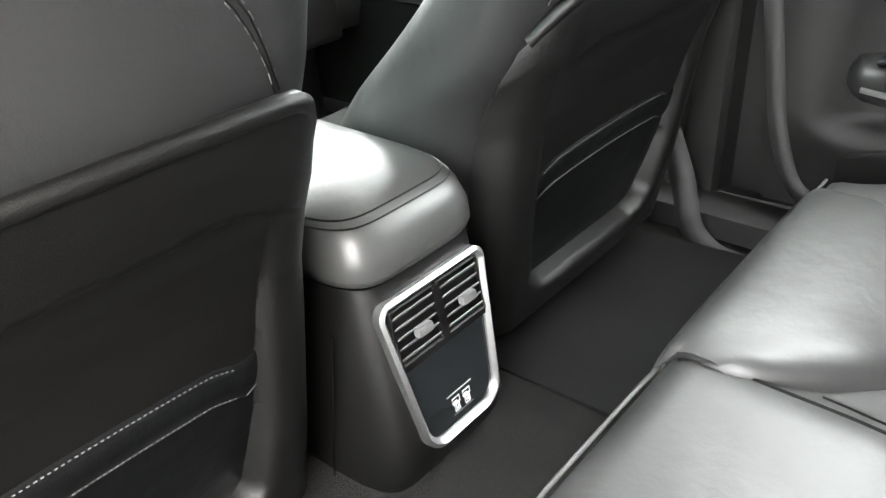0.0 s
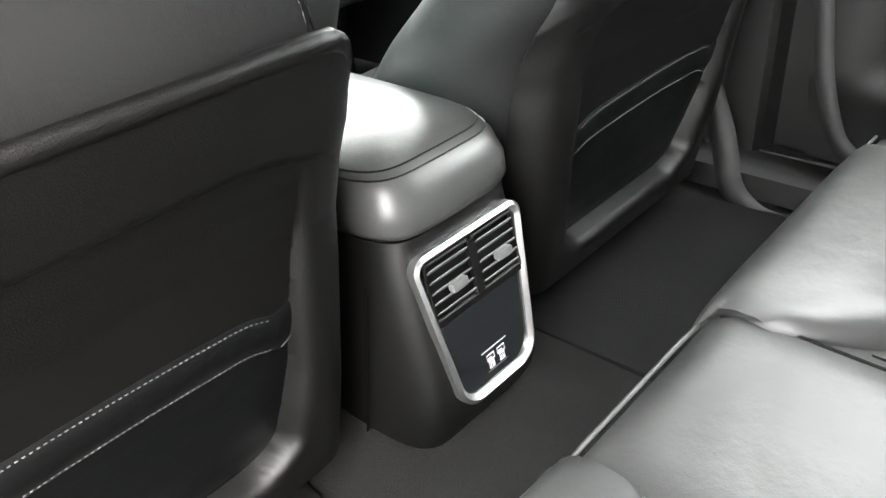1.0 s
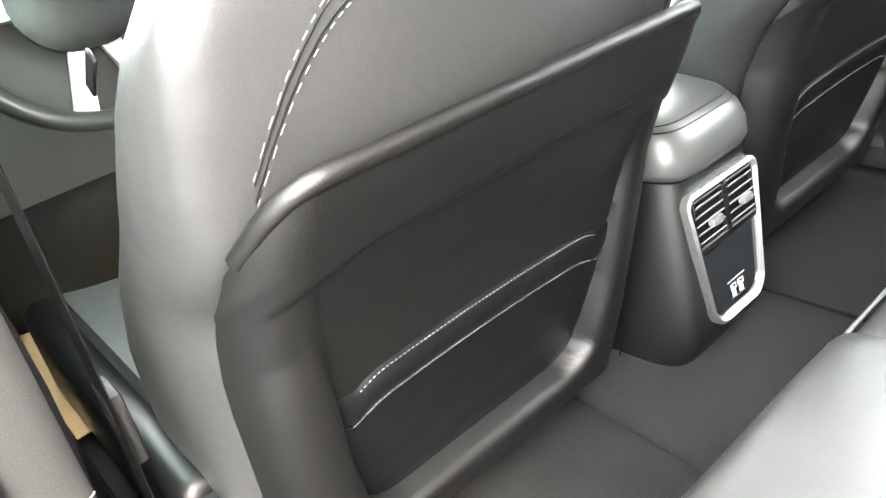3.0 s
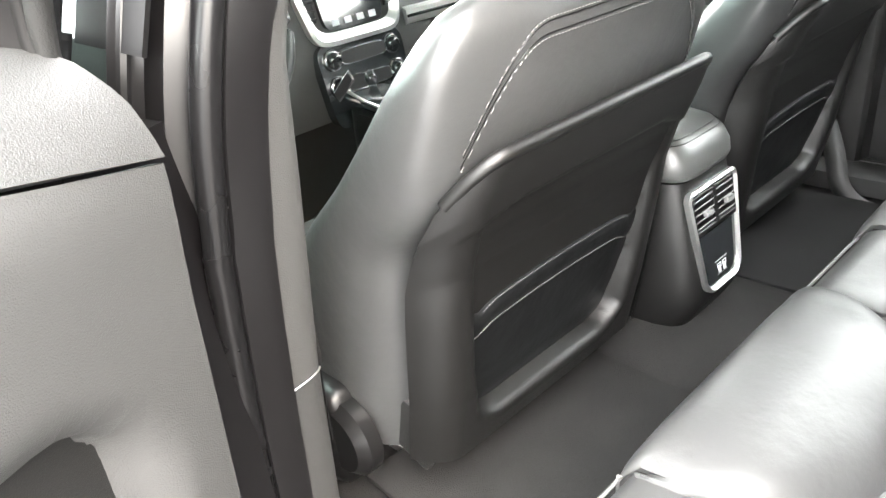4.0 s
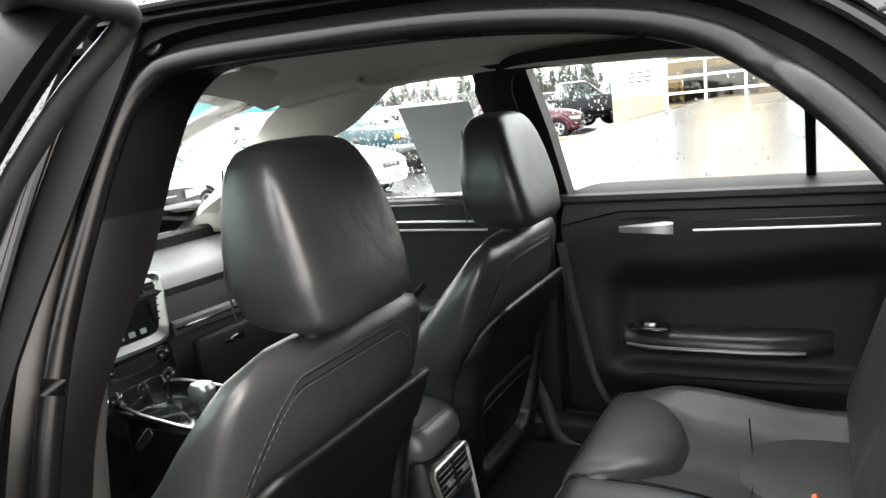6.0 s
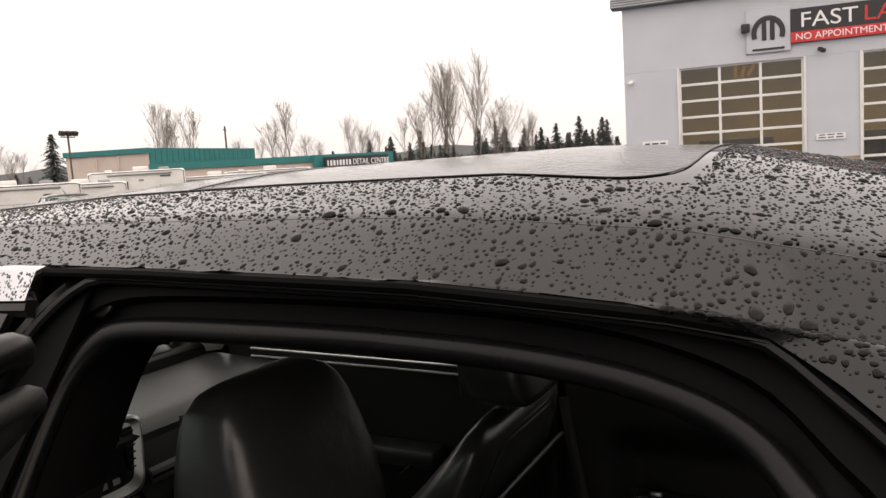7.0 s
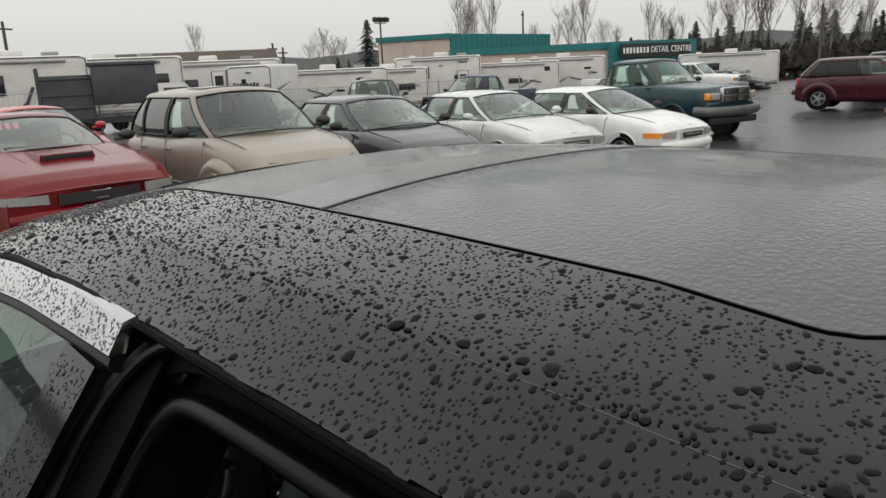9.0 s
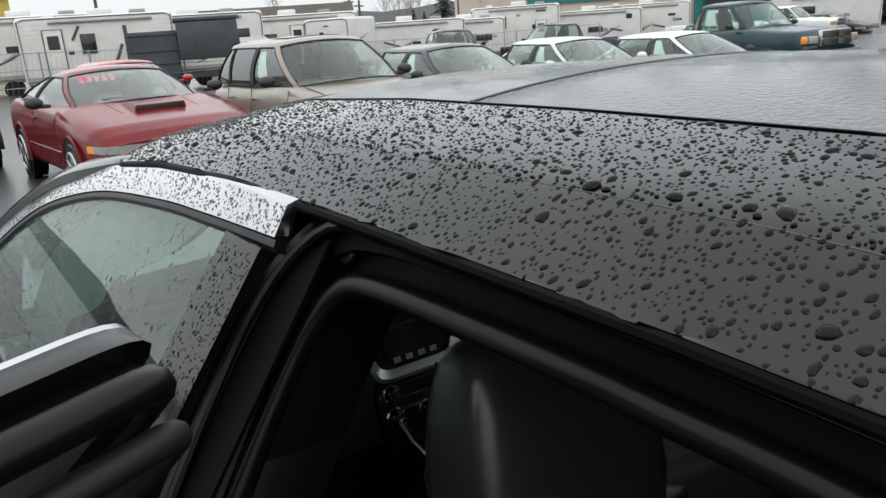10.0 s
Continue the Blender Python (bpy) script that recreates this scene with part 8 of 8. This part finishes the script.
for i in range(5200):
    az = rng.uniform(57, 77) if i % 3 else rng.uniform(28, 60)
    d = rng.uniform(84, 112)
    p = Vector(polar(az, d, rng.uniform(-1.2, 2.6 if az > 57 else 0.6) * rng.random()))
    s = rng.uniform(0.35, 0.9)
    a = rng.uniform(0, 6.3)
    b = len(bv)
    bv += [tuple(p + Vector((math.cos(a) * s, math.sin(a) * s, 0))), tuple(p - Vector((math.cos(a) * s, math.sin(a) * s, 0.1))), tuple(p + Vector((math.sin(a) * s * 0.5, 0, s * 1.4))), tuple(p + Vector((-math.sin(a) * s * 0.6, math.cos(a) * s * 0.5, s * 0.9)))]
    bf += [(b, b + 1, b + 2), (b, b + 1, b + 3)]
br = part("brush", (bv, bf), mat("winter_brush", (0.060, 0.052, 0.046), 0.95, grain=0.3, gscale=2, stain=0.3, sscale=0.3), smooth=False)
tagged(br, "tangled brown winter brush below the trees", "brush", kind="stuff")

# ---- rain: beads on the roof, the chrome and the side glass ----
DROP = bpy.data.materials.new("water_bead")
DROP.use_nodes = True
pb = DROP.node_tree.nodes["Principled BSDF"]
pb.inputs["Base Color"].default_value = (1, 1, 1, 1)
pb.inputs["Transmission Weight"].default_value = 1.0
pb.inputs["Roughness"].default_value = 0.0
pb.inputs["IOR"].default_value = 1.33


def beads(name, spots, label, water=DROP, tall=1.5):
    """Flattened domes, joined: each spot is a place, a normal, a run direction, a size and a stretch."""
    V, Fc = [], []
    for p, n, t, r, st in spots:
        b = n.cross(t)
        base = len(V)
        k = 8
        for ring, (rr, hh) in enumerate(((1.0, 0.0), (0.90, 0.16 * tall), (0.56, 0.27 * tall))):
            for i in range(k):
                a = 2 * math.pi * i / k
                w = 1 + 0.13 * math.sin(2 * a + r * 9000) + 0.10 * math.sin(3 * a + r * 23000)
                V.append(p + t * (math.cos(a) * r * rr * st * w) + b * (math.sin(a) * r * rr * w) + n * (hh * r - 0.0002))
        V.append(p + n * (0.31 * tall * r))
        for ring in range(2):
            for i in range(k):
                x, y = base + ring * k + i, base + ring * k + (i + 1) % k
                Fc.append((x, y, y + k, x + k))
        for i in range(k):
            Fc.append((base + 2 * k + i, base + 2 * k + (i + 1) % k, base + 3 * k))
    me = bpy.data.meshes.new(name)
    me.from_pydata([tuple(v) for v in V], [], Fc)
    for pl in me.polygons:
        pl.use_smooth = True
    me.materials.append(water)
    ob = new(name, me)
    return tagged(ob, label, "raindrops", kind="stuff")


rn = random.Random(11)


def roof_normal(x, y):
    e = 0.004
    dx = Vector((2 * e, 0, roof_z(x + e, y) - roof_z(x - e, y)))
    dy = Vector((0, 2 * e, roof_z(x, y + e) - roof_z(x, y - e)))
    return dx.cross(dy).normalized()


spots = []
cell = {}


def free(x, y, r):
    key = (int(x / 0.012), int(y / 0.012))
    for i in (-1, 0, 1):
        for j in (-1, 0, 1):
            for (a, b, q) in cell.get((key[0] + i, key[1] + j), ()):
                if (a - x) ** 2 + (b - y) ** 2 < (1.14 * (r + q)) ** 2:
                    return False
    cell.setdefault(key, []).append((x, y, r))
    return True


for i in range(78000):
    y = -1.15 + 1.75 * rn.random()
    hw = lerp(ROOF_Y, ROOF_HALF, y)
    x = rn.uniform(-hw, 0.46)
    if abs(x) < 0.372 and -0.793 < y < 0.51:
        continue
    k = rn.random()
    r = 0.0007 + 0.0009 * rn.random() if k < 0.72 else 0.0015 + 0.0011 * rn.random() if k < 0.955 else 0.0026 + 0.0019 * rn.random()
    if x < -0.80 * hw:
        r *= 1.25
    if x < -0.86 * hw and k > 0.985:
        r = 0.0042 + 0.0026 * rn.random()
    if abs(x) > hw - 0.002 or not free(x, y, r):
        continue
    n = roof_normal(x, y)
    steep = 1 - n.z
    if steep > 0.10:
        run = Vector((math.copysign(1, x), rn.uniform(-0.5, 0.5), 0))
        st = 1.05 + 0.55 * rn.random() ** 2
    else:
        a = rn.uniform(0, math.pi)
        run = Vector((math.cos(a) * 0.7, math.sin(a), 0))
        st = 1.0 + 0.8 * rn.random() ** 2
    t = (run - n * run.dot(n)).normalized()
    spots.append((Vector((x, y, roof_z(x, y))), n, t, r, st))
for i in range(900):
    y, v = rn.uniform(-1.5, -0.80), rn.random()
    p, pa, pb2 = Vector(flank(-1, y, v)), Vector(flank(-1, y - 0.004, v)), Vector(flank(-1, y, min(1, v + 0.01)))
    n = (pa - p).cross(pb2 - p)
    if n.length < 1e-9:
        continue
    n.normalize()
    if n.z < 0:
        n = -n
    spots.append((p, n, (pb2 - p).normalized(), 0.0009 + 0.0024 * rn.random() ** 3, 1.0 + 0.8 * rn.random()))
WATER_BLACK = mat("water_on_black", (0.003, 0.003, 0.003), 0.02, spec=0.15)
beads("roof_raindrops", spots, "clear raindrops beading on the black roof", WATER_BLACK, 1.8)
spots = []
for i in range(1300):
    k = rn.uniform(0, len(tp) - 1.01)
    j = int(k)
    u = k - j
    ta, tb = tp[j].lerp(tp[j + 1], u), bp_[j].lerp(bp_[j + 1], u)
    w = rn.uniform(0.06, 0.94)
    a, b = Vector((-(side_x(ta.y) + 0.0042), ta.x, ta.y)), Vector((-(side_x(tb.y) + 0.0062), tb.x, tb.y))
    p = a.lerp(b, w)
    n = (b - a).cross(Vector((0, 1, 0))).normalized()
    if n.x > 0:
        n = -n
    t = (b - a).normalized()
    spots.append((p, n, t, 0.0008 + 0.0010 * rn.random() ** 2, 1.0 + 0.5 * rn.random()))
beads("chrome_raindrops", spots, "clear raindrops on the chrome window surround", mat("water_on_chrome", (0.10, 0.10, 0.105), 0.04, metal=0.8), 1.7)
spots = []
for i in range(3800):
    u, v = rn.random(), rn.random()
    p = Vector(fglass(u, v))
    n = Vector((-1, 0, 0.69)).normalized()
    p += n * 0.0040
    t = Vector((-0.69, 0, -1)).normalized()
    spots.append((p, n, t, 0.0008 + 0.0014 * rn.random() ** 2, 1.0 + 1.6 * rn.random() ** 2))
beads("door_raindrops", spots, "clear raindrops on the door glass")
spots = []
for i in range(1000):
    v, u = rn.random(), rn.random()
    z = 0.955 + 0.386 * v
    p = Vector((-(side_x(z) + 0.0078), -0.135 - 0.02 * v + (0.112 - 0.012 * v) * u, z))
    n = Vector((-1, 0, 0.69)).normalized()
    spots.append((p + n * 0.0002, n, Vector((-0.69, 0, -1)).normalized(), 0.0006 + 0.0010 * rn.random() ** 2, 1.0 + 0.9 * rn.random()))
beads("pillar_raindrops", spots, "clear raindrops on the gloss black pillar cover", WATER_BLACK, 1.8)
spots = []
for i in range(5200):
    y = rn.uniform(-0.10, 0.62) if i % 2 else rn.uniform(-0.88, -0.27)
    z = rn.uniform(0.95, 1.34)
    n = Vector((1, 0, 0.69)).normalized()
    p = Vector((side_x(z) - 0.03 + 0.0005, y, z)) + n * 0.0002
    if i % 2 == 0 and (z < 1.12 + 0.25 * rn.random() or y < -0.45) and rn.random() < 0.9:
        continue
    spots.append((p, n, Vector((0.69, 0, -1)).normalized(), 0.0010 + 0.0022 * rn.random() ** 2, 1.0 + 2.2 * rn.random() ** 2))
beads("window_raindrops", spots, "raindrops running down the far side windows")
